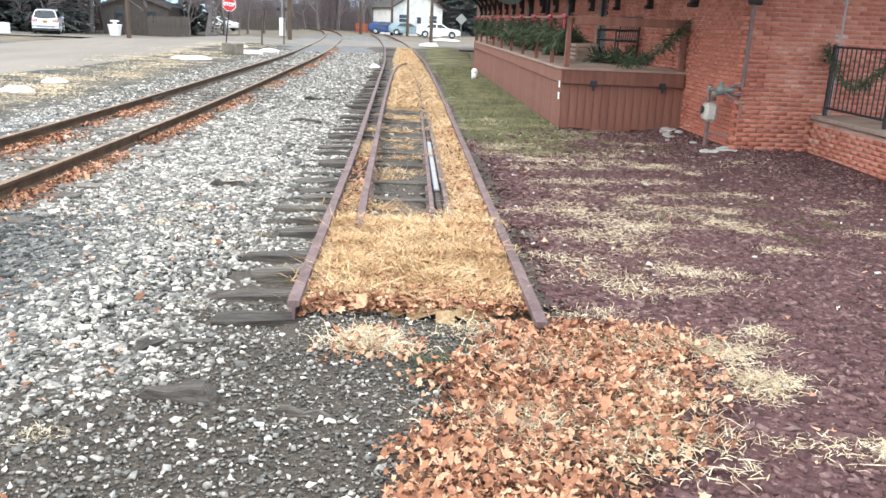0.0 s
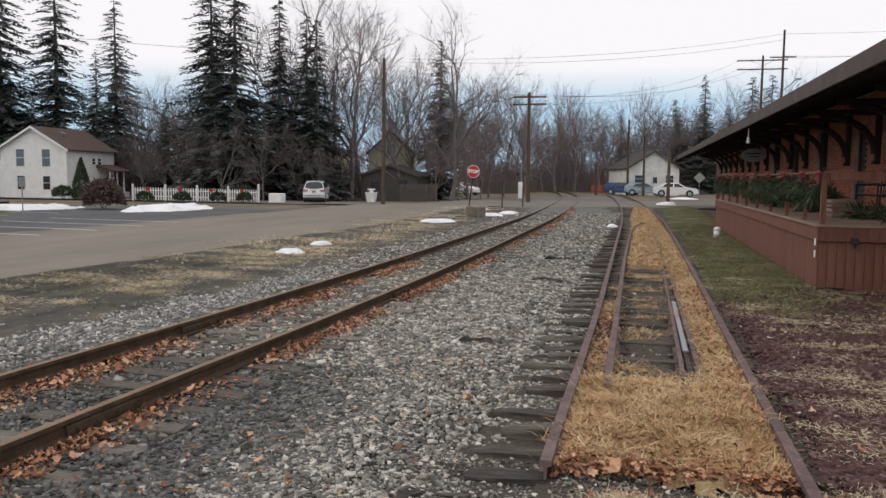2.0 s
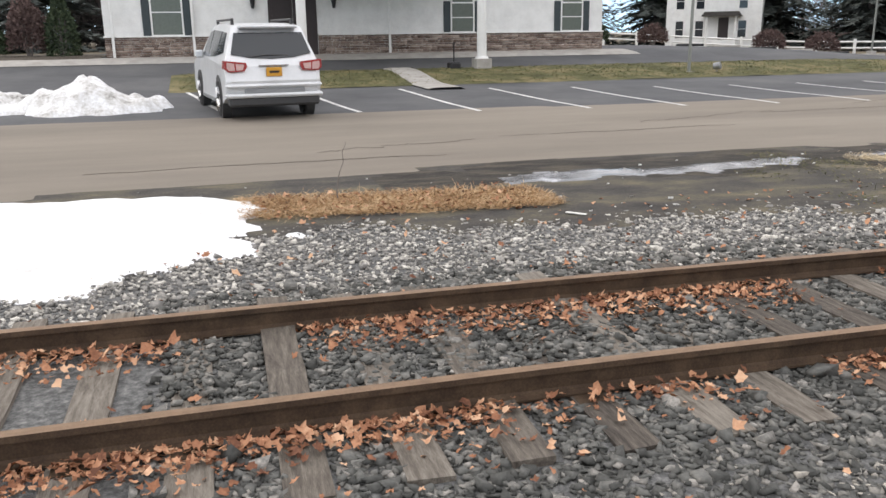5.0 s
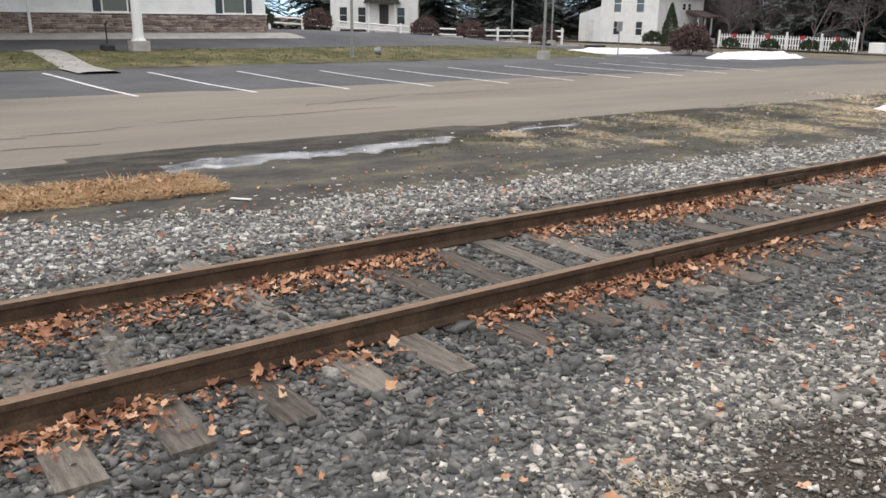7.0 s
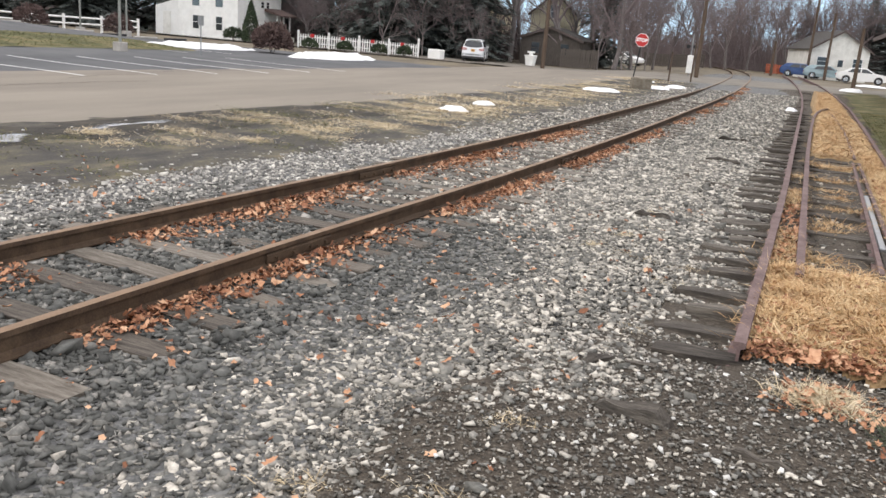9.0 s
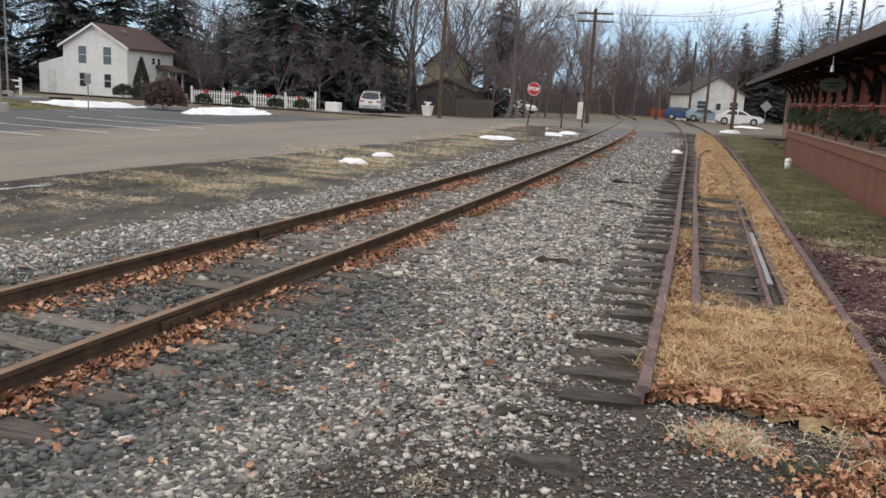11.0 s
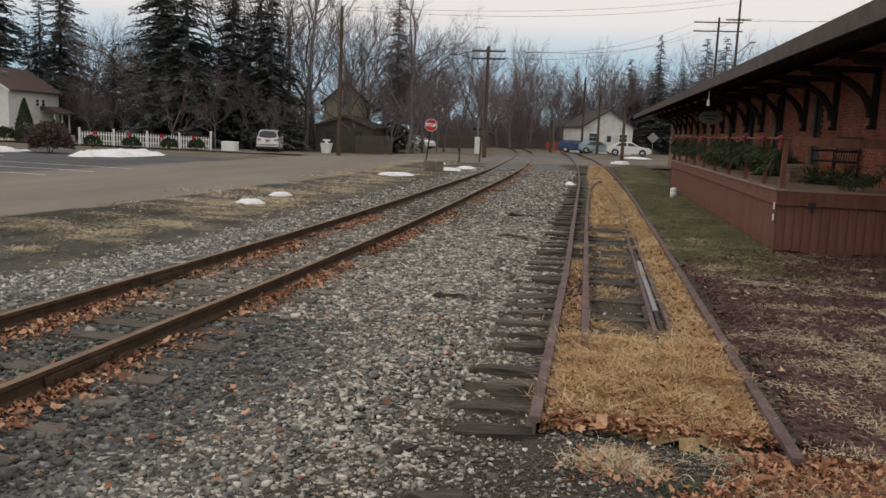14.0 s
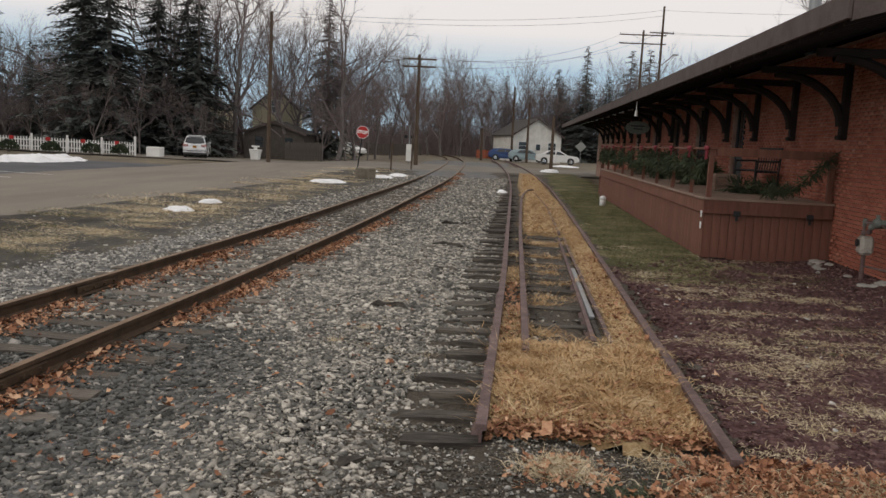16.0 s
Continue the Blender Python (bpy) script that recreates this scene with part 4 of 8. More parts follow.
# ---- ramp wall and iron railing ----
ramp = thing("ramp", "low brick ramp wall with concrete coping by the depot end", "ramp", (0, 0, 0))
RX, RY0, RY1 = 6.78, 2.2, 7.42
bm = bm_new()
box(bm, RX + 0.02, RX + 1.9, RY0, RY1, -0.1, 0.62)
part("core", bm, M["mortar"], ramp)
bm = bm_new()
box(bm, RX - 0.04, RX + 1.95, RY0 - 0.02, RY1, 0.62, 0.69, bevel=0.012)
part("coping", bm, M["coping"], ramp, "tan weathered coping slab")
ir = thing("iron_railing", "black iron picket railing on the ramp", "railing", (RX + 0.12, 0, 0.69))
for y in (7.3, 5.7, 4.1, 2.5):
    bm = bm_new()
    box(bm, -0.025, 0.025, y - 0.025, y + 0.025, 0, 1.02, bevel=0.004)
    part("post", bm, M["black"], ir)
for z in (0.1, 0.98):
    bm = bm_new()
    box(bm, -0.015, 0.015, 2.48, 7.32, z, z + 0.03)
    part("rail", bm, M["black"], ir)
bm = bm_new()
box(bm, -0.007, 0.007, -0.007, 0.007, 0.1, 1.0)
pk = part("picket", bm, M["black"], ir)
for k in range(38):
    o = pk if k == 0 else new("picket", pk.data)
    o.parent = ir
    o.matrix_basis = pose(0, 7.2 - 0.125 * k, 0)
ga = thing("garland", "green garland looped along the iron railing", "garland", (RX + 0.08, 0, 0.69), 0, "railing garlands")
needles("swag", [(0, 7.35 - 1.6 * t, 0.95 - 0.45 * 4 * t * (1 - t)) for t in np.linspace(0, 1, 10)], 420, 0.09, 0.045, M["garland"], ga, "", 0.5, 91)
needles("swag", [(0, 5.75 - 1.6 * t, 0.95 - 0.45 * 4 * t * (1 - t)) for t in np.linspace(0, 1, 10)], 380, 0.09, 0.045, M["garland"], ga, "", 0.5, 92)
needles("drop", [(0, 7.35, 1.04), (0, 7.37, 0.8)], 130, 0.08, 0.06, M["garland"], ga, "", 0.5, 93)


cd = thing("conduit", "thin grey conduit strapped to the depot end wall", "conduit", (7.0, 7.38, 0.69))
bm = bm_new()
tube(bm, (0, 0, 0), (0, 0, 2.9), 0.014, seg=8)
part("pipe", bm, M["steel"], cd)
for z in (0.5, 1.6, 2.6):
    bm = bm_new()
    box(bm, -0.035, 0.035, 0.0, 0.02, z, z + 0.025)
    part("strap", bm, M["steel"], cd)


# ---- bricks ----
BL, BH, BJ = 0.203, 0.057, 0.011
bmB = bm_new()
box(bmB, -0.007, 0.012, 0, BL, 0, BH)
for v in bmB.verts:
    if v.co.x < 0:
        v.co.y += 0.002 if v.co.y < 0.1 else -0.002
        v.co.z += 0.002 if v.co.z < 0.03 else -0.002
bmB.faces.ensure_lookup_table()
bmesh.ops.delete(bmB, geom=[f for f in bmB.faces if f.normal.x > 0.9], context="FACES")
brick_me = bpy.data.meshes.new("brick")
bmB.normal_update()
bmB.to_mesh(brick_me)
bmB.free()
brick_me.materials.append(M["brick"])
BV = np.array([v.co[:] for v in brick_me.vertices])
BF = np.array([list(p.vertices) for p in brick_me.polygons])


def courses(y0, y1, z0, z1, hole):
    out = []
    rows = int((z1 - z0) / (BH + BJ))
    for r in range(rows):
        z = z0 + r * (BH + BJ)
        y = y0 + (0 if r % 2 else -(BL + BJ) / 2)
        while y < y1 - 0.02:
            if y >= y0 - 0.001 and not hole(y, z):
                out.append((y, z))
            y += BL + BJ
    return out


def joined_bricks(spots, parent, m, name="brickwork"):
    n = len(spots)
    rng = np.random.default_rng(3)
    off = np.array([(rng.uniform(-0.002, 0.002), y, z) for y, z in spots])
    V = (BV[None] + off[:, None]).reshape(-1, 3)
    F = (BF[None] + (np.arange(n) * len(BV))[:, None, None]).reshape(-1, BF.shape[1])
    ob = soup(name, V, F, M["bricks"], "weathered red brick courses", "", parent)
    ob.matrix_basis = m
    return ob


def in_hole(y, z):
    return any(a - 0.15 < y < b - 0.02 and z0 - 0.04 < z < z1 for a, b, z0, z1 in openings)


front = courses(Y0, 34.0, -0.1, H0, in_hole)
near = sorted(front, key=lambda p: abs(p[0] + 1.6) + abs(p[1] - 0.9))[:290]
far_ = sorted(set(front) - set(near))
for y, z in near:
    o = new("brick", brick_me)
    o.parent = depot_wall
    o.matrix_basis = pose(W + random.uniform(-0.002, 0.002), y, z)
joined_bricks(far_, depot_wall, pose(W, 0, 0))
joined_bricks(courses(0.0, 5.4, -0.1, H0, lambda y, z: False), depot_wall, Matrix.Translation((W + 5.45, Y0 + 0.02, 0)) @ pose(0, 0, 0, 0, 0, 90))
joined_bricks(courses(RY0, RY1 - 0.05, -0.06, 0.62, lambda y, z: False), ramp, pose(RX + 0.02, 0, 0))
# downspout corner pilaster base and rubble at the wall foot
for k in range(16):
    bm = bm_new()
    v = bmesh.ops.create_icosphere(bm, subdivisions=1, radius=1)["verts"]
    sx, sy, sz = random.uniform(0.04, 0.12), random.uniform(0.05, 0.14), random.uniform(0.02, 0.05)
    bmesh.ops.scale(bm, vec=(sx, sy, sz), verts=v)
    for w_ in v:
        w_.co *= random.uniform(0.75, 1.2)
    x, y = random.uniform(5.0, 5.55), random.uniform(6.9, 9.8)
    tagged(finish("rubble", bm, M["concrete"]), "broken pale masonry lump at the wall foot", "rubble", "wall rubble").matrix_basis = pose(x, y, g1(x, y) + 0.03, 0, 0, random.uniform(0, 180))


# ---- trees ----
def branch_tree(seed, height, levels=5, spread=0.5, trunk=0.2, dense=3, lean=0.1):
    """Vertices and triangles of a bare tree: tapered limbs that fork down to twigs."""
    rng = np.random.default_rng(seed)
    V, F, FT = [], [], []

    def limb(p, d, length, r, level):
        sides = 5 if level < 2 else 3
        n = 4 if level < 2 else 2
        pts, dirs = [p], [d]
        q, e = p.copy(), d.copy()
        for k in range(n):
            e = e + rng.normal(size=3) * (0.10 if level == 0 else 0.2)
            e[2] += 0.06 if level else 0.0
            e /= np.linalg.norm(e)
            q = q + e * length / n
            pts.append(q)
            dirs.append(e)
        rows = []
        for k, (c, t) in enumerate(zip(pts, dirs)):
            a = np.cross(t, (0.3, 0.9, 0.2))
            a /= np.linalg.norm(a)
            b = np.cross(t, a)
            rr = r * (1 - 0.55 * k / n)
            rows.append(len(V))
            for s in range(sides):
                w = 2 * math.pi * s / sides
                V.append(c + rr * (math.cos(w) * a + math.sin(w) * b))
        for k in range(n):
            for s in range(sides):
                s2 = (s + 1) % sides
                quad = (rows[k] + s, rows[k] + s2, rows[k + 1] + s2, rows[k + 1] + s)
                F.append(quad)
        if level >= levels:
            return
        kids = dense + (1 if level == 0 else 0)
        for c in range(kids):
            t = rng.uniform(0.35, 1.0) if level else rng.uniform(0.3, 1.0)
            i = min(int(t * n), n - 1)
            base = pts[i] * (1 - (t * n - i)) + pts[i + 1] * (t * n - i)
            out = rng.normal(size=3)
            out -= out @ dirs[i] * dirs[i]
            out /= np.linalg.norm(out)
            nd = dirs[i] * (1 - spread * 0.6) + out * spread * rng.uniform(0.7, 1.3)
            nd[2] += 0.12
            nd /= np.linalg.norm(nd)
            limb(base, nd, length * rng.uniform(0.5, 0.78), r * rng.uniform(0.42, 0.6), level + 1)
        nd = dirs[-1] + rng.normal(size=3) * 0.15
        limb(pts[-1], nd / np.linalg.norm(nd), length * 0.7, r * 0.5, level + 1)

    limb(np.zeros(3), np.array([lean * rng.normal(), lean * rng.normal(), 1.0]), height * 0.36, trunk, 0)
    V, F = np.array(V), np.array(F)
    V[:, 2] *= height / V[:, 2].max()
    return V, F


def mesh_of(name, V, F, material):
    ob = soup(name, V, F, material)
    me = ob.data
    bpy.data.objects.remove(ob)
    return me


BARE = [branch_tree(11 + k, 15.5, 5, sp, 0.2, dn) for k, (sp, dn) in enumerate(((0.55, 3), (0.45, 3), (0.7, 3), (0.4, 3), (0.6, 3)))]
BARE_ME = []
for k, (V, F) in enumerate(BARE):
    r = len(F) // 7
    BARE_ME.append((mesh_of("trunk", V, F[:420], M["bark"]), mesh_of("crown", V, F[420:], M["twig"])))
SMALL = [branch_tree(31 + k, 6, 4, 0.55, 0.07, 4) for k in range(3)]
SMALL_ME = [(mesh_of("trunk", V, F[:200], M["bark"]), mesh_of("crown", V, F[200:], M["twig"])) for V, F in SMALL]


def bare_tree(x, y, s, k, label="bare grey-brown deciduous tree in winter", rz=0.0, small=False, tall=1.0):
    t = thing("tree", label, "tree", (x, y, g1(x, y) - 0.1), rz, "bare trees")
    t.scale = (s, s, s * tall)
    for nm, me in zip(("trunk", "crown"), (SMALL_ME if small else BARE_ME)[k]):
        o = new(nm, me)
        o.parent = t
    return t


def conifer(seed, height, radius, rows=26, base=0.06, ragged=0.35):
    """Trunk, and boughs as fans of narrow drooping sprays."""
    rng = np.random.default_rng(seed)
    quads = []
    n_rows = rows
    for r in range(n_rows):
        t = r / n_rows
        z = height * (base + (1 - base) * t)
        rad = radius * (1 - t) ** 0.85 * rng.uniform(1 - ragged, 1.0) + 0.15
        nb = max(5, int(11 * (1 - t) + 5))
        for b in range(nb):
            w = rng.uniform(0, 2 * math.pi)
            L = rad * rng.uniform(0.6, 1.1)
            zz = z + rng.uniform(-0.5, 0.5) * height / n_rows
            dirx, diry = math.cos(w), math.sin(w)
            steps = max(4, int(L / 0.28))
            for s in range(steps):
                u = (s + 0.5) / steps
                cx, cy = dirx * L * u, diry * L * u
                cz = zz - 0.28 * L * u * u + 0.06 * L * (u > 0.8)
                for side in (-1, -0.6, 0, 0.6, 1):
                    ww = w + side * rng.uniform(0.5, 1.1)
                    ll = (0.30 + 0.4 * L / 3) * rng.uniform(0.6, 1.2) * (1.1 - 0.5 * u)
                    tip = np.array([cx + math.cos(ww) * ll, cy + math.sin(ww) * ll, cz - rng.uniform(0.05, 0.45) * ll])
                    c0 = np.array([cx, cy, cz])
                    sd = np.array([-math.sin(ww), math.cos(ww), rng.uniform(-0.5, 0.5)]) * ll * 0.14
                    mid = (c0 + tip) / 2
                    quads.append((c0, mid + sd, tip, mid - sd))
    Q = np.array(quads).reshape(-1, 3)
    return Q, np.arange(len(Q)).reshape(-1, 4)


CON_ME = []
for k, (h, r, rg) in enumerate(((18, 5.2, 0.3), (16, 4.6, 0.45), (15, 3.9, 0.35))):
    V, F = conifer(50 + k, h, r, 36, 0.05, rg)
    bm = bm_new()
    tube(bm, (0, 0, 0), (0, 0, h * 0.97), 0.28, 0.03, seg=8)
    me = bpy.data.meshes.new("trunk")
    bm.to_mesh(me)
    bm.free()
    me.materials.append(M["bark"])
    CON_ME.append((me, mesh_of("crown", V, F, M["needle"])))


def spruce(x, y, s, k, rz=0.0, tall=1.0):
    t = thing("conifer", "tall dark green spruce with drooping boughs", "tree", (x, y, g1(x, y) - 0.1), rz, "conifers")
    t.scale = (s, s, s * tall)
    for nm, me in zip(("trunk", "crown"), CON_ME[k]):
        o = new(nm, me)
        o.parent = t


for x, y, s, k, tall in ((-36.5, 61.5, 1.05, 0, 1.1), (-33.5, 60.0, 1.0, 0, 1.12), (-31.0, 63.5, 0.95, 1, 1.15), (-27.2, 62.8, 0.98, 2, 1.0), (-29.5, 66, 1.0, 1, 1.0), (-38.5, 66, 1.0, 1, 1.0),
                         (-19.0, 74.5, 0.92, 2, 1.06), (-62.5, 66, 1.25, 0, 1.15), (-57.5, 68, 1.2, 0, 1.1), (-68, 62, 1.2, 1, 1.2), (-53.5, 72, 1.05, 0, 1.05),
                         (-72, 50, 1.1, 0, 1.0), (-78, 40, 1.1, 0, 1.0), (-50, 64, 0.8, 1, 1.0), (9, 122, 1.0, 1, 1.0), (5, 124, 0.9, 0, 0.8), (-3, 128, 0.8, 2, 1.0),
                         (8.2, 110, 0.95, 1, 0.72), (11.4, 111, 0.95, 2, 0.78), (5.2, 113, 0.8, 1, 0.8), (15, 118, 1.0, 0, 0.85), (18, 121, 1.1, 0, 0.8), (-12, 120, 0.7, 2, 1.0), (-44, 66, 0.55, 1, 1.0), (-86, 34, 1.2, 0, 1.0), (-90, 22, 1.2, 1, 1.0), (-82, 46, 1.2, 0, 1.1), (-88, 28, 1.2, 0, 1.0), (-94, 16, 1.2, 0, 1.0), (-80, 52, 1.1, 1, 1.1), (-60, 50, 1.0, 0, 1.0), (-64, 54, 1.1, 0, 1.0), (-58, -15, 0.9, 0, 0.9), (-62, -20, 1.0, 1, 1.0), (-59, -25, 0.9, 0, 1.0), (-64, -31, 1.0, 0, 1.0), (-61, -38, 1.0, 1, 1.0), (-66, -12, 1.0, 0, 1.0)):
    spruce(x, y, s * 1.08, k, (x * 37 + y * 11) % 360, tall)
rngT = random.Random(7)
for x, y, s, k, tall in ((-16.3, 68, 1.12, 2, 1.08), (-25.2, 66, 1.25, 0, 1.05), (-33, 70, 1.35, 1, 1.15), (-21.8, 68, 1.05, 1, 1.05), (-18.8, 72, 0.85, 2, 1.0), (-16.0, 74, 0.75, 0, 0.95), (-13.2, 78, 0.65, 3, 1.0),
                         (-23.5, 76, 1.0, 4, 1.1), (-48.5, 69, 0.9, 4, 1.0), (-45.0, 72, 0.9, 0, 0.9), (-41.5, 68, 0.8, 2, 1.0), (-17.2, 79, 0.8, 1, 1.0), (-15.2, 70, 0.6, 2, 1.0), (-19.9, 66.5, 0.8, 3, 1.0), (20.0, 60, 1.1, 4, 1.1), (24, 64, 1.1, 2, 1.05), (-14.4, 76, 0.65, 1, 1.05), (-19.2, 75, 0.85, 0, 1.0), (-21.5, 73, 0.9, 4, 1.0), (-11.5, 82, 0.6, 2, 1.0), (-26.5, 73, 1.1, 3, 1.1), (-36, 74, 1.2, 4, 1.0), (-30.5, 76, 1.2, 2, 1.1)):
    bare_tree(x, y, s * 1.05, k, rz=rngT.uniform(0, 360), tall=tall)
# small understorey trees by the fence and lot
for x, y, s, k in ((-38.5, 58.5, 1.1, 0), (-35.0, 57, 1.2, 1), (-33.0, 56.2, 1.25, 2), (-40.5, 60, 1.0, 2), (-30.0, 58, 1.2, 0), (-43.0, 61, 1.1, 1), (-37, 63, 1.3, 1), (-26, 60, 1.0, 2), (-16.8, 64, 1.2, 0), (-15.2, 66, 1.3, 1), (-13.8, 69, 1.2, 0), (-46, 66, 1.2, 0), (-28.2, 61, 1.3, 1)):
    bare_tree(x, y, s, k, "slim bare multi-stemmed tree with reddish twigs", rngT.uniform(0, 360), True)
# the wood behind the street
for k in range(84):
    x = (-64 + 92 * (k + rngT.random()) / 60) if k < 60 else (-16 + 36 * (k - 60 + rngT.random()) / 24)
    y = 108 + rngT.uniform(-8, 34) + max(0, -x - 20) * -0.35
    if -9 < x < 14 and y < 104:
        y += 14
    if k % 2:
        bare_tree(x, y, rngT.uniform(2.0, 2.6), rngT.randrange(3), rz=rngT.uniform(0, 360), small=True, tall=rngT.uniform(0.9, 1.1))
    else:
        bare_tree(x, y, rngT.uniform(0.8, 1.1), rngT.randrange(5), rz=rngT.uniform(0, 360), tall=rngT.uniform(0.95, 1.2))
for k in range(26):
    x = -110 + 62 * (k + rngT.random()) / 26
    bare_tree(x, 72 + rngT.uniform(-5, 25) + 0.55 * (x + 55), rngT.uniform(2.0, 2.7), rngT.randrange(3), rz=rngT.uniform(0, 360), small=True)


def brush(name, x0, x1, y, h, n, seed, material, slope=0.0):
    """Far thicket of upright twigs, too dense to count."""
    rng = np.random.default_rng(seed)
    bx = rng.uniform(x0, x1, n)
    by = y + slope * (bx - x0) + rng.uniform(-5, 5, n)
    hh = h * rng.uniform(0.3, 1.0, n) * (0.75 + 0.25 * np.sin(bx * 0.7) * np.sin(bx * 0.23 + 1))
    dx, dy = rng.normal(0, 0.22, n) * hh, rng.normal(0, 0.2, n) * hh
    w = rng.uniform(0.015, 0.05, n)
    z = G(bx, by) - 0.05
    V = np.stack([np.stack([bx - w, by, z], -1), np.stack([bx + w, by, z], -1), np.stack([bx + dx + w * 0.3, by + dy, z + hh], -1), np.stack([bx + dx - w * 0.3, by + dy, z + hh], -1)], 1).reshape(-1, 3)
    soup(name, V, np.arange(4 * n).reshape(-1, 4), material, "dense brown winter thicket behind the street", "thicket")


brush("thicket", -26, 30, 116, 7, 11000, 4, M["twig"])
brush("thicket", -60, -27, 74, 7, 5000, 5, M["twig"])
brush("thicket", -110, -55, 60, 7, 5000, 6, M["twig"], 0.5)
brush("thicket", -66, -61, -42, 6, 5000, 9, M["twig"], 8.0)
brush("thicket", -30, 40, 135, 6, 8000, 8, M["twig"])


def leafy(name, label, category, at, rx, ry, h, n, material, cone=False, seed=1, size=0.13, group=""):
    """A clipped or conical shrub: many small leaves over a hidden stem."""
    rng = np.random.default_rng(seed)
    t = thing(name, label, category, at, 0, group)
    u = rng.random(n)
    w = rng.uniform(0, 2 * math.pi, n)
    if cone:
        rr = np.minimum(1.0, (1 - u) * 1.5) ** 0.8 * rng.uniform(0.75, 1.05, n)
        p = np.stack([rx * rr * np.cos(w), ry * rr * np.sin(w), h * u], -1)
    else:
        ph = np.arccos(rng.uniform(-0.35, 1, n))
        rr = rng.uniform(0.7, 1.06, n) * (1 + 0.12 * np.sin(3 * w) * np.sin(4 * ph))
        p = np.stack([rx * rr * np.sin(ph) * np.cos(w), ry * rr * np.sin(ph) * np.sin(w), h * 0.4 + 0.6 * h * rr * np.cos(ph)], -1)
        p[:, 2] = np.maximum(p[:, 2], 0.03)
    d = p - np.array([0, 0, h * 0.25])
    d = d / np.linalg.norm(d, axis=1)[:, None] + rng.normal(size=(n, 3)) * 0.7
    d /= np.linalg.norm(d, axis=1)[:, None]
    s = np.cross(d, rng.normal(size=(n, 3)))
    s = s / np.linalg.norm(s, axis=1)[:, None] * size * 0.35
    L = size * rng.uniform(0.6, 1.3, n)[:, None]
    V = np.stack([p - s, p + s, p + d * L + s * 0.2, p + d * L - s * 0.2], 1).reshape(-1, 3)
    o = soup("foliage", V, np.arange(4 * n).reshape(-1, 4), material, parent=t)
    del o["kind"]
    bm = bm_new()
    for k in range(5):
        a = k * 1.257
        tube(bm, (0.05 * math.cos(a), 0.05 * math.sin(a), -0.05), (0.4 * rx * math.cos(a), 0.4 * ry * math.sin(a), h * 0.6), 0.03, 0.01, seg=5)
    part("stem", bm, M["bark"], t)
    return t


def at_ground(x, y, dz=0.0):
    return (x, y, g1(x, y) + dz)


for x, y, rx, h in ((-44.3, 51.8, 0.8, 1.0), (-43.0, 52.2, 0.7, 0.95), (-41.7, 52.6, 0.9, 1.1)):
    leafy("shrub", "rounded clipped dark shrub by the white house", "shrub", at_ground(x, y), rx, rx, h, 1500, M["hedge"] if x < -42.5 else M["shrub"], seed=int(-x * 10), group="house shrubs")
leafy("arborvitae", "dark green conical arborvitae by the house corner", "shrub", at_ground(-41.4, 50.2), 0.62, 0.62, 3.1, 3000, M["hedge"], True, 5)
leafy("shrub", "large round bare reddish shrub at the lot edge", "shrub", at_ground(-26.0, 31.6), 0.95, 0.95, 1.45, 3500, M["shrub"], seed=8, size=0.16)
for x, y in ((-31.5, 43.5), (-29.4, 44.6), (-27.3, 45.6), (-25.9, 46.6)):
    leafy("shrub", "small dark evergreen bush before the picket fence", "shrub", at_ground(x, y), 0.5, 0.5, 0.65, 700, M["hedge"], seed=int(-x * 7), group="fence bushes")
for x, y, r, m in ((-44.5, 28.5, 0.9, "shrub"), (-42.8, 31.0, 0.9, "shrub"), (-40.2, 35.2, 0.8, "shrub"), (-48.5, 22.8, 0.9, "shrub"), (-51, 20, 0.8, "hedge"), (-53.5, 18, 0.8, "hedge")):
    leafy("shrub", "rounded winter shrub near the white rail fence", "shrub", at_ground(x, y), r, r, 1.3, 1600, M[m], seed=int(-x * 9), group="fence shrubs")
for x, y, r, h, m in ((-36.3, -10.3, 0.6, 2.6, "hedge"), (-36.6, -11.6, 0.7, 2.2, "shrub"), (-36.8, -13.2, 0.9, 1.2, "hedge")):
    leafy("shrub", "clipped evergreen shrub against the stone-based wall", "shrub", at_ground(x, y), r, r, h, 2500, M[m], h > 2.3, int(-y * 10), group="entrance shrubs")


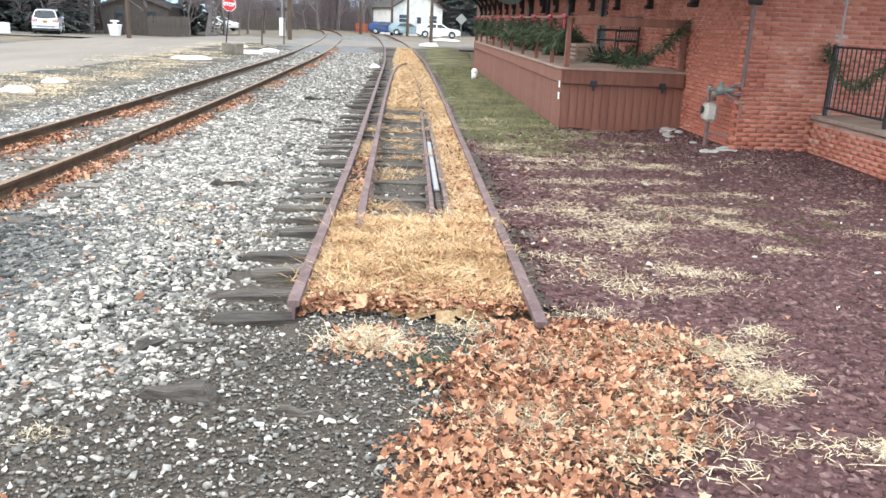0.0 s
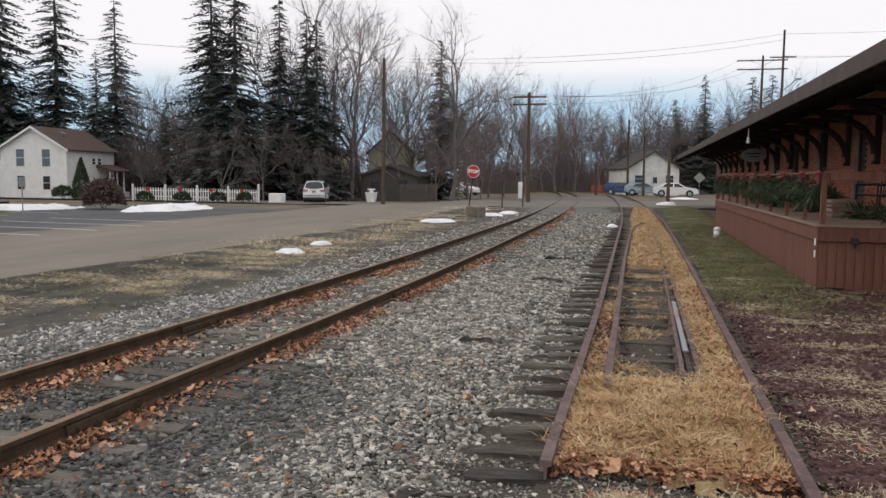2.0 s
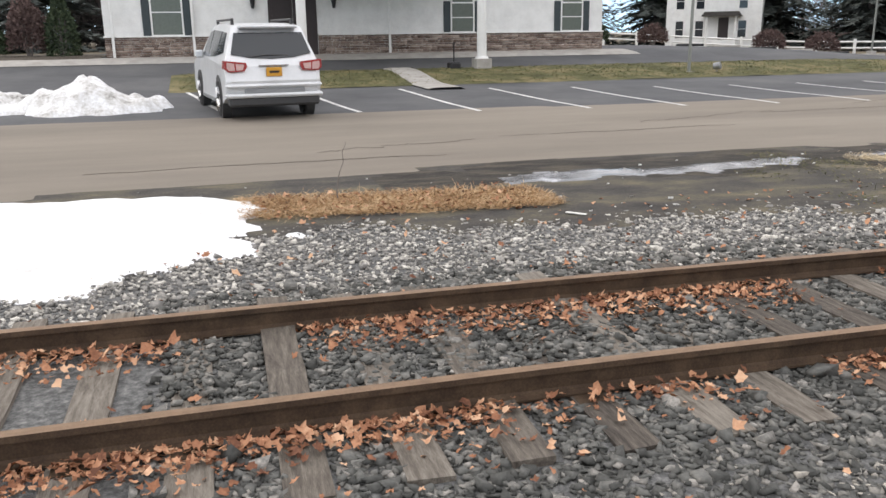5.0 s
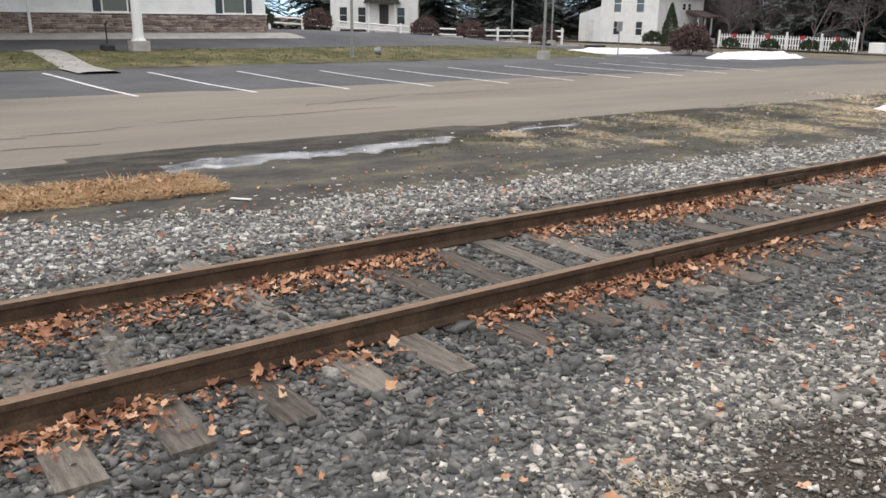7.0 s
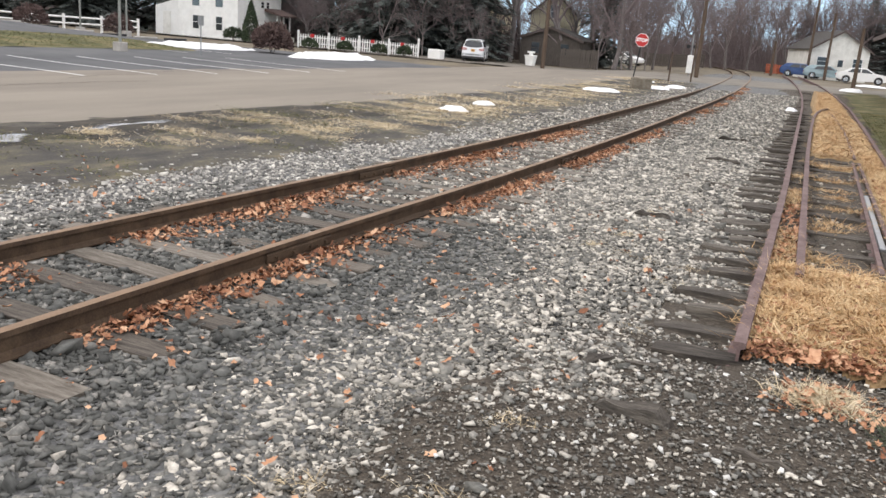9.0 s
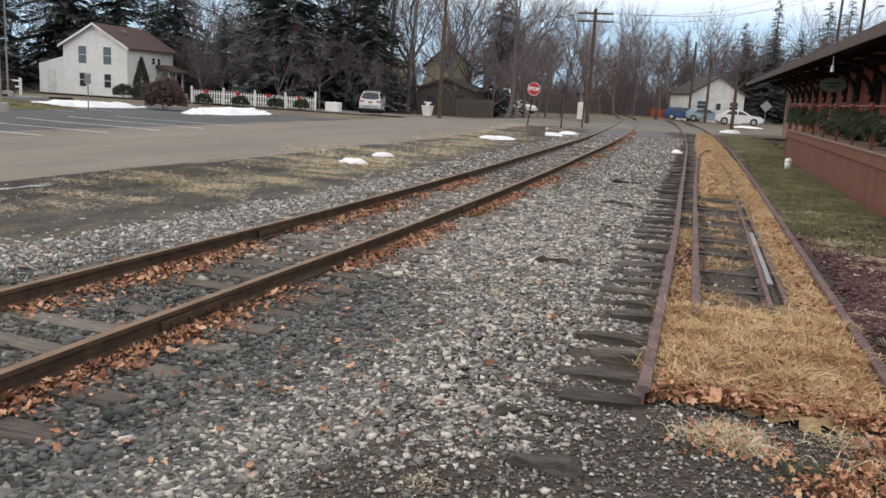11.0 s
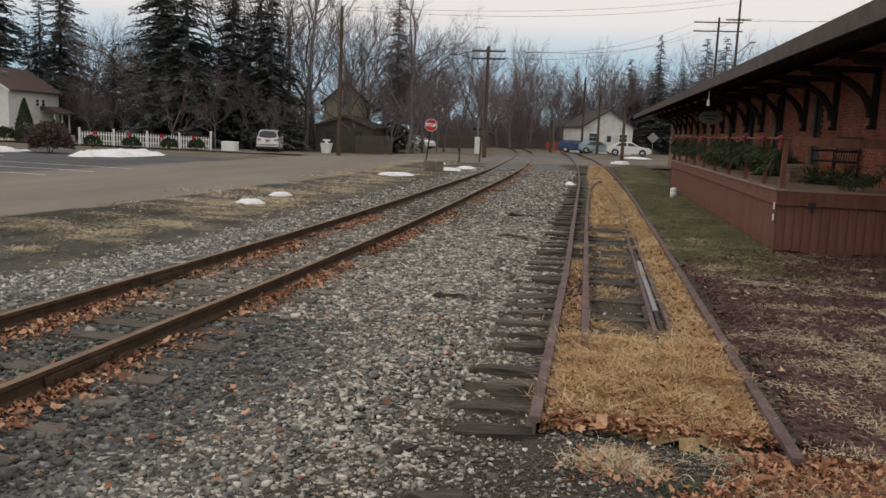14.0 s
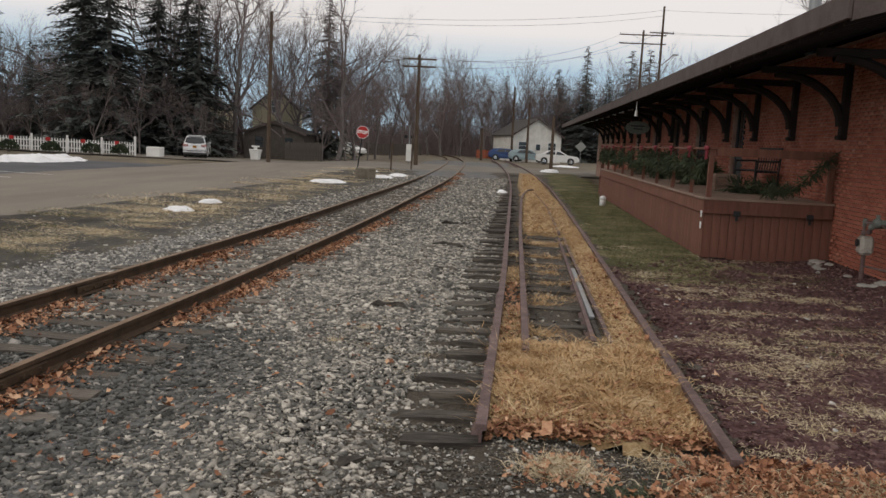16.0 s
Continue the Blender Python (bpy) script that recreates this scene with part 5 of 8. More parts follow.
# ---- buildings ----
def window_at(parent, m, w, h, shutters=False, arch=False, glassmat="pane", frame_mat="white", label="sash window with white frame"):
    """A window standing proud of a wall that faces -y in its own axes."""
    bm = bm_new()
    for x0, x1, z0, z1 in ((-w / 2 - 0.06, -w / 2, -0.06, h + 0.06), (w / 2, w / 2 + 0.06, -0.06, h + 0.06), (-w / 2, w / 2, h, h + 0.06), (-w / 2, w / 2, -0.06, 0), (-w / 2, w / 2, h / 2 - 0.02, h / 2 + 0.02)):
        box(bm, x0, x1, -0.05, 0.0, z0, z1)
    wi = part("window", bm, M[frame_mat], parent, label)
    wi.matrix_basis = m
    bm = bm_new()
    box(bm, -w / 2, w / 2, -0.02, -0.004, 0, h)
    part("pane", bm, M[glassmat], wi)
    if arch:
        bm = bm_new()
        pts = [(w / 2 * math.cos(a), 0.28 * math.sin(a)) for a in np.linspace(0, math.pi, 12)]
        prism(bm, pts, -0.022, -0.005)
        p = part("fanlight", bm, M[glassmat], wi)
        p.matrix_basis = pose(0, 0, h + 0.06)
        bm = bm_new()
        for (x0, z0), (x1, z1) in zip(pts, pts[1:]):
            tube(bm, (x0 * 1.05, -0.03, z0 * 1.1), (x1 * 1.05, -0.03, z1 * 1.1), 0.035, seg=6)
        p = part("arch", bm, M[frame_mat], wi)
        p.matrix_basis = pose(0, 0, h + 0.06)
    if shutters:
        for s in (-1, 1):
            bm = bm_new()
            box(bm, s * (w / 2 + 0.22) - 0.15, s * (w / 2 + 0.22) + 0.15, -0.04, -0.003, -0.05, h + 0.1, bevel=0.008)
            for k in range(10):
                box(bm, s * (w / 2 + 0.22) - 0.11, s * (w / 2 + 0.22) + 0.11, -0.05, -0.041, 0.02 + k * h / 10, 0.02 + (k + 0.6) * h / 10)
            part("shutter", bm, M["shutter"], wi, "dark teal louvred shutter")
    return wi


def siding(bm, x0, x1, y, z0, z1, step=0.11):
    """Lapped boards on a wall that faces -y."""
    z = z0
    while z < z1 - 0.01:
        zz = min(z + step, z1)
        a = [bm.verts.new(p) for p in ((x0, y - 0.018, z), (x1, y - 0.018, z), (x1, y - 0.003, zz), (x0, y - 0.003, zz))]
        b = [bm.verts.new(p) for p in ((x0, y, z), (x1, y, z))]
        bm.faces.new(a)
        bm.faces.new((b[0], b[1], a[1], a[0]))
        z += step


def house(name, label, at, rz, w, l, eave, peak, walls="white", roofm="shingle", base=0.0, over=0.3):
    """A gabled house whose gable wall faces -y; the origin is at the middle of that wall's foot."""
    h = thing(name, label, "house", at, rz)
    bm = bm_new()
    prism(bm, [(-w / 2, base - 0.6), (w / 2, base - 0.6), (w / 2, eave), (0, peak), (-w / 2, eave)], 0.0, l)
    part("wall", bm, M[walls], h)
    bm = bm_new()
    siding(bm, -w / 2, w / 2, 0.0, base, eave)
    tagged(part("clapboard", bm, M[walls], h), kind="stuff")
    k = (peak - eave) / (w / 2)
    for s in (-1, 1):
        bm = bm_new()
        x1 = s * (w / 2 + over)
        z1 = eave - k * over
        prism(bm, [(0, peak + 0.02), (x1, z1 + 0.02), (x1, z1 + 0.14), (0, peak + 0.14)], -over, l + over)
        r = part("roof", bm, M[roofm], h)
        bm = bm_new()
        prism(bm, [(0, peak - 0.08), (x1, z1 - 0.08), (x1, z1 + 0.12), (0, peak + 0.12)], -over - 0.03, -over - 0.002)
        part("bargeboard", bm, M["white"] if walls == "white" else M["fascia"], r)
    return h


def on_side(x, y, z):
    """A window's place on the wall that faces +x."""
    return pose(x, y, z, 0, 0, 90)


M["brownroof"] = mat("brown_shingles", [(0.3, (0.075, 0.05, 0.045)), (0.7, (0.13, 0.09, 0.08))], 5, 0.95, bump=0.5, fine=50)
M["yellow"] = mat("pale_yellow_siding", [(0.3, (0.55, 0.5, 0.36)), (0.7, (0.66, 0.61, 0.46))], 2, 0.8, bump=0.2)
M["greywood"] = mat("grey_board_wall", [(0.3, (0.06, 0.05, 0.043)), (0.7, (0.115, 0.1, 0.088))], 2, 0.9, bump=0.4, stretch=(6, 6, 1))

wh = house("white_house", "two-storey white clapboard house with brown roof", (-48.5, 53.6, -0.3), 6, 5.9, 7.4, 4.1, 5.85, "white", "brownroof")
for x in (-1.15, 1.15):
    window_at(wh, pose(x, 0, 2.65), 0.72, 1.4)
    window_at(wh, pose(x, 0, 0.75), 0.62, 1.1)
window_at(wh, on_side(2.95, 1.6, 0.6), 0.45, 1.3)
window_at(wh, on_side(2.95, 4.0, 2.9), 0.5, 0.5)
window_at(wh, on_side(2.95, 4.9, 2.9), 0.5, 0.5)
bm = bm_new()
prism(bm, [(-5.5, -0.3), (-2.96, -0.3), (-2.96, 3.2), (-5.5, 2.45)], 0.3, 4.0)
part("lean_to", bm, M["white"], wh)
bm = bm_new()
box(bm, -4.7, -3.9, 0.25, 0.29, 0.0, 2.0, bevel=0.01)
part("door", bm, M["oldwhite"], wh)
bm = bm_new()
box(bm, 2.96, 4.5, 4.6, 7.2, 0.0, 0.5)
for y in (4.75, 5.9, 7.05):
    box(bm, 4.0, 4.12, y - 0.06, y + 0.06, 0.5, 2.3)
part("porch", bm, M["white"], wh)
bm = bm_new()
prism(bm, [(2.96, 2.9), (4.7, 2.35), (4.7, 2.25), (2.96, 2.6)], 4.4, 7.4)
part("porch_roof", bm, M["brownroof"], wh)
bm = bm_new()
v = bmesh.ops.create_uvsphere(bm, u_segments=14, v_segments=8, radius=0.32)["verts"]
bmesh.ops.scale(bm, vec=(1, 0.25, 1), verts=v)
part("satellite_dish", bm, M["steel"], wh).matrix_basis = pose(1.2, 2.4, 5.3, 20, 0, 0)

sh = house("white_workshop", "single-storey white gabled workshop with grey roof", (1.75, 94.5, 0.15), 13, 5.9, 12.0, 2.95, 4.85, "oldwhite", "shingle")
for x, w_ in ((-1.75, 0.9), (1.85, 0.9)):
    window_at(sh, pose(x, 0, 1.25), w_, 0.85)
bm = bm_new()
box(bm, -0.25, 0.55, -0.05, -0.002, 0.1, 2.1, bevel=0.01)
d_ = part("door", bm, M["oldwhite"], sh, "white half-glazed door")
bm = bm_new()
box(bm, -0.1, 0.4, -0.06, -0.051, 1.2, 1.9)
part("pane", bm, M["pane"], d_)

p2 = house("porch_house", "large white two-storey house with a front porch", (-69.5, 41.0, 0.3), 52, 8.5, 9.0, 5.6, 8.2, "white", "shingle")
for x in (-3.0, -1.2, 2.6):
    window_at(p2, pose(x, 0, 3.3), 0.7, 1.4)
    window_at(p2, pose(x, 0, 0.7), 0.7, 1.5)
bm = bm_new()
box(bm, -0.5, 2.2, -1.8, -0.03, 0.0, 0.5)
for x in (-0.4, 2.1):
    tube(bm, (x, -1.7, 0.5), (x, -1.7, 2.6), 0.09, seg=8)
part("porch", bm, M["white"], p2)
bm = bm_new()
prism(bm, [(-0.9, 2.6), (2.6, 2.6), (2.3, 3.0), (-0.6, 3.0)], -2.1, -0.03)
part("porch_roof", bm, M["shingle"], p2)
bm = bm_new()
box(bm, 0.5, 1.4, -0.05, -0.004, 0.5, 2.5)
part("door", bm, M["darkdoor"], p2)

for nm, lab, at, rz, w_, l_, e_, p_, mm in (
        ("yellow_house", "pale yellow house half hidden behind trees", (-24.6, 76, -0.3), 12, 4.4, 8, 4.6, 6.6, "yellow"),
        ("grey_garage", "low weathered grey garage behind the street", (-21.6, 66, -0.3), 5, 5.2, 6, 2.2, 3.1, "greywood"),
        ("pale_house", "small pale house deep among the conifers", (-33.5, 76, -0.3), 10, 6, 8, 4.5, 6.5, "yellow"),
        ("white_shed", "small white shed behind the picket fence", (-40.0, 64, -0.3), 5, 3.2, 4, 1.9, 2.6, "oldwhite")):
    hh = house(nm, lab, at, rz, w_, l_, e_, p_, mm, "shingle")
    fm = "greywood" if mm == "greywood" else "white"
    window_at(hh, pose(-w_ / 4, 0, 0.9), 0.7, 0.9, frame_mat=fm)
    window_at(hh, pose(w_ / 4, 0, 0.9), 0.7, 0.9, frame_mat=fm)
    if e_ > 4:
        window_at(hh, pose(0, 0, 4.2), 0.7, 1.2)

# stone-based office on the far side of the lot; its front faces +x
OX, OZ = -35.0, 0.78
office = thing("office_building", "white clapboard office with stone veneer base", "building", (OX, 0, OZ), 90)
# in its own axes x runs along world +y, and the front faces -y
bm = bm_new()
box(bm, -8.6, 12.45, 0.0, 12.0, -0.6, 3.6)
part("wall", bm, M["white"], office)
bm = bm_new()
siding(bm, -8.6, -2.4, 0.0, 0.95, 3.6, 0.115)
siding(bm, -0.35, 12.45, 0.0, 0.95, 3.6, 0.115)
tagged(part("clapboard", bm, M["white"], office, "white lapped vinyl siding"), kind="stuff")
bm = bm_new()
prism(bm, [(-9.0, 3.6), (12.9, 3.6), (12.9, 3.75), (-9.0, 3.75)], -0.4, 12.4)
prism(bm, [(-9.0, 3.75), (12.9, 3.75), (9.9, 6.2), (-6.0, 6.2)], 0.2, 12.0)
part("roof", bm, M["shingle"], office)
rngS = random.Random(4)
SV, SF = [], []
for (xa, xb) in ((-8.62, -2.38), (-0.37, 12.5)):
    z = -0.05
    while z < 0.9:
        hh = rngS.choice((0.07, 0.09, 0.12))
        hh = min(hh, 0.93 - z)
        x = xa
        while x < xb:
            ww = min(rngS.uniform(0.14, 0.5), xb - x)
            pr = rngS.uniform(0.03, 0.06)
            b0 = len(SV)
            for yy, ins in ((0.0, 0), (-pr, 0.008)):
                SV += [(x + 0.005 + ins, yy, z + 0.004 + ins), (x + ww - 0.005 - ins, yy, z + 0.004 + ins), (x + ww - 0.005 - ins, yy, z + hh - 0.004 - ins), (x + 0.005 + ins, yy, z + hh - 0.004 - ins)]
            SF += [(b0 + 4, b0 + 5, b0 + 6, b0 + 7), (b0, b0 + 1, b0 + 5, b0 + 4), (b0 + 1, b0 + 2, b0 + 6, b0 + 5), (b0 + 2, b0 + 3, b0 + 7, b0 + 6), (b0 + 3, b0, b0 + 4, b0 + 7)]
            x += ww
        z += hh
soup("stone_veneer", np.array(SV), np.array(SF), M["stone"], "stacked brown and grey ledge stone", "", office)
bm = bm_new()
box(bm, -8.65, -2.38, -0.09, 0.0, 0.93, 0.985, bevel=0.008)
box(bm, -0.37, 12.52, -0.09, 0.0, 0.93, 0.985, bevel=0.008)
part("ledge", bm, M["white"], office)
for x, ar, w_ in ((10.95, True, 0.95), (5.85, True, 0.95), (-6.25, False, 1.1)):
    window_at(office, pose(x, -0.012, 1.02), w_, 1.15 if ar else 1.7, True, ar, "curtain", "white", "window with teal shutters and drawn curtain")
for x in (-1.87, -0.88):
    bm = bm_new()
    box(bm, x - 0.48, x + 0.48, -0.05, -0.002, 0.0, 2.6, bevel=0.01)
    for z in (0.3, 1.4):
        box(bm, x - 0.33, x + 0.33, -0.065, -0.051, z, z + 0.9, bevel=0.01)
    part("door", bm, M["darkdoor"], office, "dark brown panelled entrance door")
for x in (2.62, -5.3, -8.3):
    bm = bm_new()
    box(bm, x - 0.05, x + 0.05, -0.16, -0.10, 0.0, 3.6, bevel=0.012)
    part("downspout", bm, M["white"], office)
for x in (-2.95, 0.3):
    bm = bm_new()
    tube(bm, (x, -0.16, 2.0), (x, -0.16, 2.35), 0.06, 0.12, seg=6)
    tube(bm, (x, -0.16, 2.35), (x, -0.16, 2.5), 0.13, 0.02, seg=6)
    box(bm, x - 0.02, x + 0.02, -0.16, -0.01, 2.3, 2.34)
    part("lantern", bm, M["black"], office, "black wall lantern by the door")
for y in (4.92, -1.65):
    cp = thing("porch_column", "white round porch column on a concrete plinth", "column", (-29.6, y, g1(-29.6, y)), 0, "porch columns")
    bm = bm_new()
    box(bm, -0.3, 0.3, -0.3, 0.3, -0.1, 0.40, bevel=0.015)
    part("plinth", bm, M["concrete"], cp)
    bm = bm_new()
    tube(bm, (0, 0, 0.40), (0, 0, 0.48), 0.25, 0.22, seg=18)
    tube(bm, (0, 0, 0.48), (0, 0, 3.6), 0.18, 0.16, seg=18)
    part("shaft", bm, M["white"], cp, smooth=False)
bm = bm_new()
box(bm, -30.1, -35.35, -2.2, 5.4, 4.05, 4.3)
tagged(finish("porch_canopy", bm, M["white"]), "flat white entrance canopy over the drive", "canopy", kind="structure")
sheet("footpath", (-31, -23, 0.6, 3.4, lambda X, Y: np.minimum(np.minimum(X + 30.6, -24.0 - X), 0.5 - np.abs(Y - 1.9 - 0.0 * X))), M["concrete"], 0.085, "pale concrete footpath across the lawn strip", "path", 0.25, 0.0)
sheet("office_kerb", (-35, -32.5, -16, 14, lambda X, Y: np.minimum(np.minimum(X + 34.95, -33.6 - X), np.minimum(Y + 15, 13.5 - Y))), M["concrete"], 0.10, "pale concrete walk along the office wall", "kerb", 0.4, 0.0)
sheet("mulch_bed", (-39, -33, -18, -8.2, lambda X, Y: np.minimum(np.minimum(X + 38, -34.4 - X), np.minimum(Y + 17, -8.9 - Y))), M["dirt"], 0.12, "dark mulch bed beside the office", "mulch bed", 0.4, 0.1)
bm = bm_new()
box(bm, -0.25, 0.25, -0.2, 0.2, 0, 0.28, bevel=0.05)
tube(bm, (0, 0, 0.28), (0.02, 0, 0.95), 0.025, seg=8)
tube(bm, (-0.12, 0, 0.95), (0.15, 0, 0.97), 0.03, seg=8)
tagged(finish("cart", bm, M["black"]), "dark wheeled cart with upright handle by the column", "cart").matrix_basis = pose(*at_ground(-29.8, 3.9))

# parking lines
for k, (x0, y0, x1, y1) in enumerate(((-19.27, -4.60, -25.84, -5.56), (-18.67, -1.66, -22.9, -2.13), (-17.99, 0.98, -24.7, 0.62), (-17.68, 3.61, -24.0, 3.28), (-17.45, 5.99, -23.44, 5.77), (-17.2, 8.40, -22.84, 8.23),
                                      (-17.0, 10.9, -22.6, 10.7), (-16.9, 13.4, -22.5, 13.1), (-16.8, 15.9, -22.4, 15.6), (-16.7, 18.4, -22.3, 18.1), (-16.7, 20.9, -22.3, 20.6), (-16.7, 23.4, -22.3, 23.1), (-24.5, 23.4, -29.5, 23.2), (-24.5, 26.4, -29.5, 26.2))):
    d = Vector((x1 - x0, y1 - y0, 0))
    sd = Vector((-d.y, d.x, 0)).normalized() * 0.06
    bm = bm_new()
    prev = None
    for i in range(9):
        p = Vector((x0, y0, 0)) + d * i / 8
        a, b = p + sd, p - sd
        a = bm.verts.new((a.x, a.y, g1(a.x, a.y) + 0.022))
        b = bm.verts.new((b.x, b.y, g1(b.x, b.y) + 0.022))
        if prev:
            bm.faces.new((prev[0], prev[1], b, a))
        prev = (a, b)
    tagged(finish("parking_line", bm, M["line"]), "worn white painted parking line", "parking line", "parking lines", "structure")

# road cracks, as thin sunken tar seams
for k in range(7):
    bm = bm_new()
    x, y = -12.2 - 0.9 * k, -7 + 3.4 * k
    prev = None
    for i in range(26):
        x += random.uniform(-0.16, 0.10) if k % 2 else random.uniform(-0.06, 0.06)
        y += random.uniform(0.1, 0.32) if k % 2 == 0 else random.uniform(-0.02, 0.3)
        w_ = random.uniform(0.008, 0.026)
        a, b = bm.verts.new((x - w_, y, g1(x, y) + 0.0195)), bm.verts.new((x + w_, y, g1(x, y) + 0.0195))
        if prev:
            bm.faces.new((prev[0], prev[1], b, a))
        prev = (a, b)
    tagged(finish("road_crack", bm, M["dirt"]), "dark irregular crack in the asphalt", "crack", "road cracks", "structure")

# white rail fence, picket fence
rf = thing("rail_fence", "white two-rail fence along the far lawn", "fence")
p0, p1 = Vector((-57.0, 21.0, 0)), Vector((-43.2, 40.0, 0))
nf = 10
for i in range(nf + 1):
    p = p0.lerp(p1, i / nf)
    bm = bm_new()
    box(bm, -0.07, 0.07, -0.07, 0.07, -0.1, 1.05, bevel=0.01)
    part("post", bm, M["white"], rf).matrix_basis = pose(p.x, p.y, g1(p.x, p.y))
    if i < nf:
        q = p0.lerp(p1, (i + 1) / nf)
        for z in (0.45, 0.85):
            bm = bm_new()
            tube(bm, (p.x, p.y, g1(p.x, p.y) + z), (q.x, q.y, g1(q.x, q.y) + z), 0.06, seg=4)
            part("rail", bm, M["white"], rf)
pf = thing("picket_fence", "white picket fence with red bows", "fence")
p0, p1 = Vector((-34.3, 46.3, 0)), Vector((-27.0, 51.0, 0))
L = (p1 - p0).length
ang = math.degrees(math.atan2(p1.y - p0.y, p1.x - p0.x))
bm = bm_new()
prism(bm, [(-0.04, 0.05), (0.04, 0.05), (0.04, 0.88), (0, 0.95), (-0.04, 0.88)], -0.012, 0.012)
pk2 = part("picket", bm, M["white"], pf)
npk = int(L / 0.17)
for i in range(npk):
    p = p0.lerp(p1, i / npk)
    o = pk2 if i == 0 else new("picket", pk2.data)
    o.parent = pf
    o.matrix_basis = pose(p.x, p.y, g1(p.x, p.y), 0, 0, ang)
for i in range(5):
    p = p0.lerp(p1, i / 4)
    bm = bm_new()
    box(bm, -0.07, 0.07, -0.07, 0.07, -0.1, 1.15 if i < 4 else 1.35, bevel=0.01)
    part("post", bm, M["white"], pf).matrix_basis = pose(p.x, p.y, g1(p.x, p.y), 0, 0, ang)
    if i < 4:
        q = p0.lerp(p1, (i + 1) / 4)
        for z in (0.3, 0.72):
            bm = bm_new()
            tube(bm, (p.x, p.y + 0.03, g1(p.x, p.y) + z), (q.x, q.y + 0.03, g1(q.x, q.y) + z), 0.035, seg=4)
            part("rail", bm, M["white"], pf)
        bm = bm_new()
        m_ = p0.lerp(p1, (i + 0.45) / 4)
        box(bm, -0.14, 0.14, -0.05, -0.015, 0.7, 0.95, bevel=0.03)
        part("bow", bm, M["sign_red"], pf, "red ribbon bow").matrix_basis = pose(m_.x, m_.y, g1(m_.x, m_.y), 0, 0, ang)


# ---- street furniture ----
def planter(name, label, at, w_, h_):
    t = thing(name, label, "planter", at)
    bm = bm_new()
    v = bmesh.ops.create_cone(bm, cap_ends=True, segments=4, radius1=w_ * 0.5, radius2=w_ * 0.68, depth=h_)["verts"]
    bmesh.ops.rotate(bm, verts=v, matrix=Matrix.Rotation(radians(45), 3, "Z"))
    bmesh.ops.translate(bm, vec=(0, 0, h_ / 2), verts=v)
    part("tub", bm, M["white"], t)
    bm = bm_new()
    box(bm, -w_ * 0.52, w_ * 0.52, -w_ * 0.52, w_ * 0.52, h_, h_ + 0.07, bevel=0.01)
    part("rim", bm, M["white"], t)
    return t


pl = planter("planter", "white square tub planter with stump", at_ground(-20.9, 58.9), 0.8, 0.75)
bm = bm_new()
tube(bm, (0, 0, 0.8), (0, 0, 1.0), 0.15, seg=8)
box(bm, -0.3, 0.3, -0.06, 0.06, 1.0, 1.12)
part("stump", bm, M["white"], pl)
bm = bm_new()
box(bm, -0.5, 0.5, -0.4, 0.4, 0, 0.7, bevel=0.03)
tagged(finish("white_bin", bm, M["white"]), "plain white box at the fence end", "box").matrix_basis = pose(*at_ground(-25.8, 51.6))

st = thing("stop_sign", "red octagonal stop sign on a leaning dark post", "road sign", (-9.58, 44.6, -0.02))
bm = bm_new()
tube(bm, (-0.22, 0, 0), (0.03, 0, 2.2), 0.04, seg=6)
part("post", bm, M["black"], st)
bm = bm_new()
v = bmesh.ops.create_circle(bm, cap_ends=True, segments=8, radius=0.405)["verts"]
bmesh.ops.rotate(bm, verts=v, matrix=Matrix.Rotation(radians(22.5), 3, "Z"))
bmesh.ops.rotate(bm, verts=v, matrix=Matrix.Rotation(radians(90), 3, "X"))
r_ = bmesh.ops.extrude_face_region(bm, geom=list(bm.faces))
bmesh.ops.translate(bm, vec=(0, 0.006, 0), verts=[e for e in r_["geom"] if isinstance(e, bmesh.types.BMVert)])
bmesh.ops.recalc_face_normals(bm, faces=bm.faces)
pb = part("border", bm, M["sign_white"], st)
pb.matrix_basis = pose(0.03, -0.04, 2.2, 0, 4, 0)
bm = bm_new()
v = bmesh.ops.create_circle(bm, cap_ends=True, segments=8, radius=0.375)["verts"]
bmesh.ops.rotate(bm, verts=v, matrix=Matrix.Rotation(radians(22.5), 3, "Z"))
bmesh.ops.rotate(bm, verts=v, matrix=Matrix.Rotation(radians(90), 3, "X"))
part("plate", bm, M["sign_red"], st).matrix_basis = pose(0.03, -0.046, 2.2, 0, 4, 0)


def text_mesh(body, size, material, name, parent, m):
    cu = bpy.data.curves.new(name, "FONT")
    cu.body, cu.size, cu.align_x, cu.align_y, cu.extrude, cu.offset = body, size, "CENTER", "CENTER", 0.002, 0.012
    tmp = new(name, cu)
    me = bpy.data.meshes.new_from_object(tmp.evaluated_get(bpy.context.evaluated_depsgraph_get()))
    bpy.data.objects.remove(tmp)
    me.materials.clear()
    me.materials.append(material)
    ob = new(name, me)
    ob.parent = parent
    ob.matrix_basis = m
    return ob


text_mesh("STOP", 0.265, M["sign_white"], "lettering", st, pose(0.03, -0.05, 2.2, 90, 4, 0))

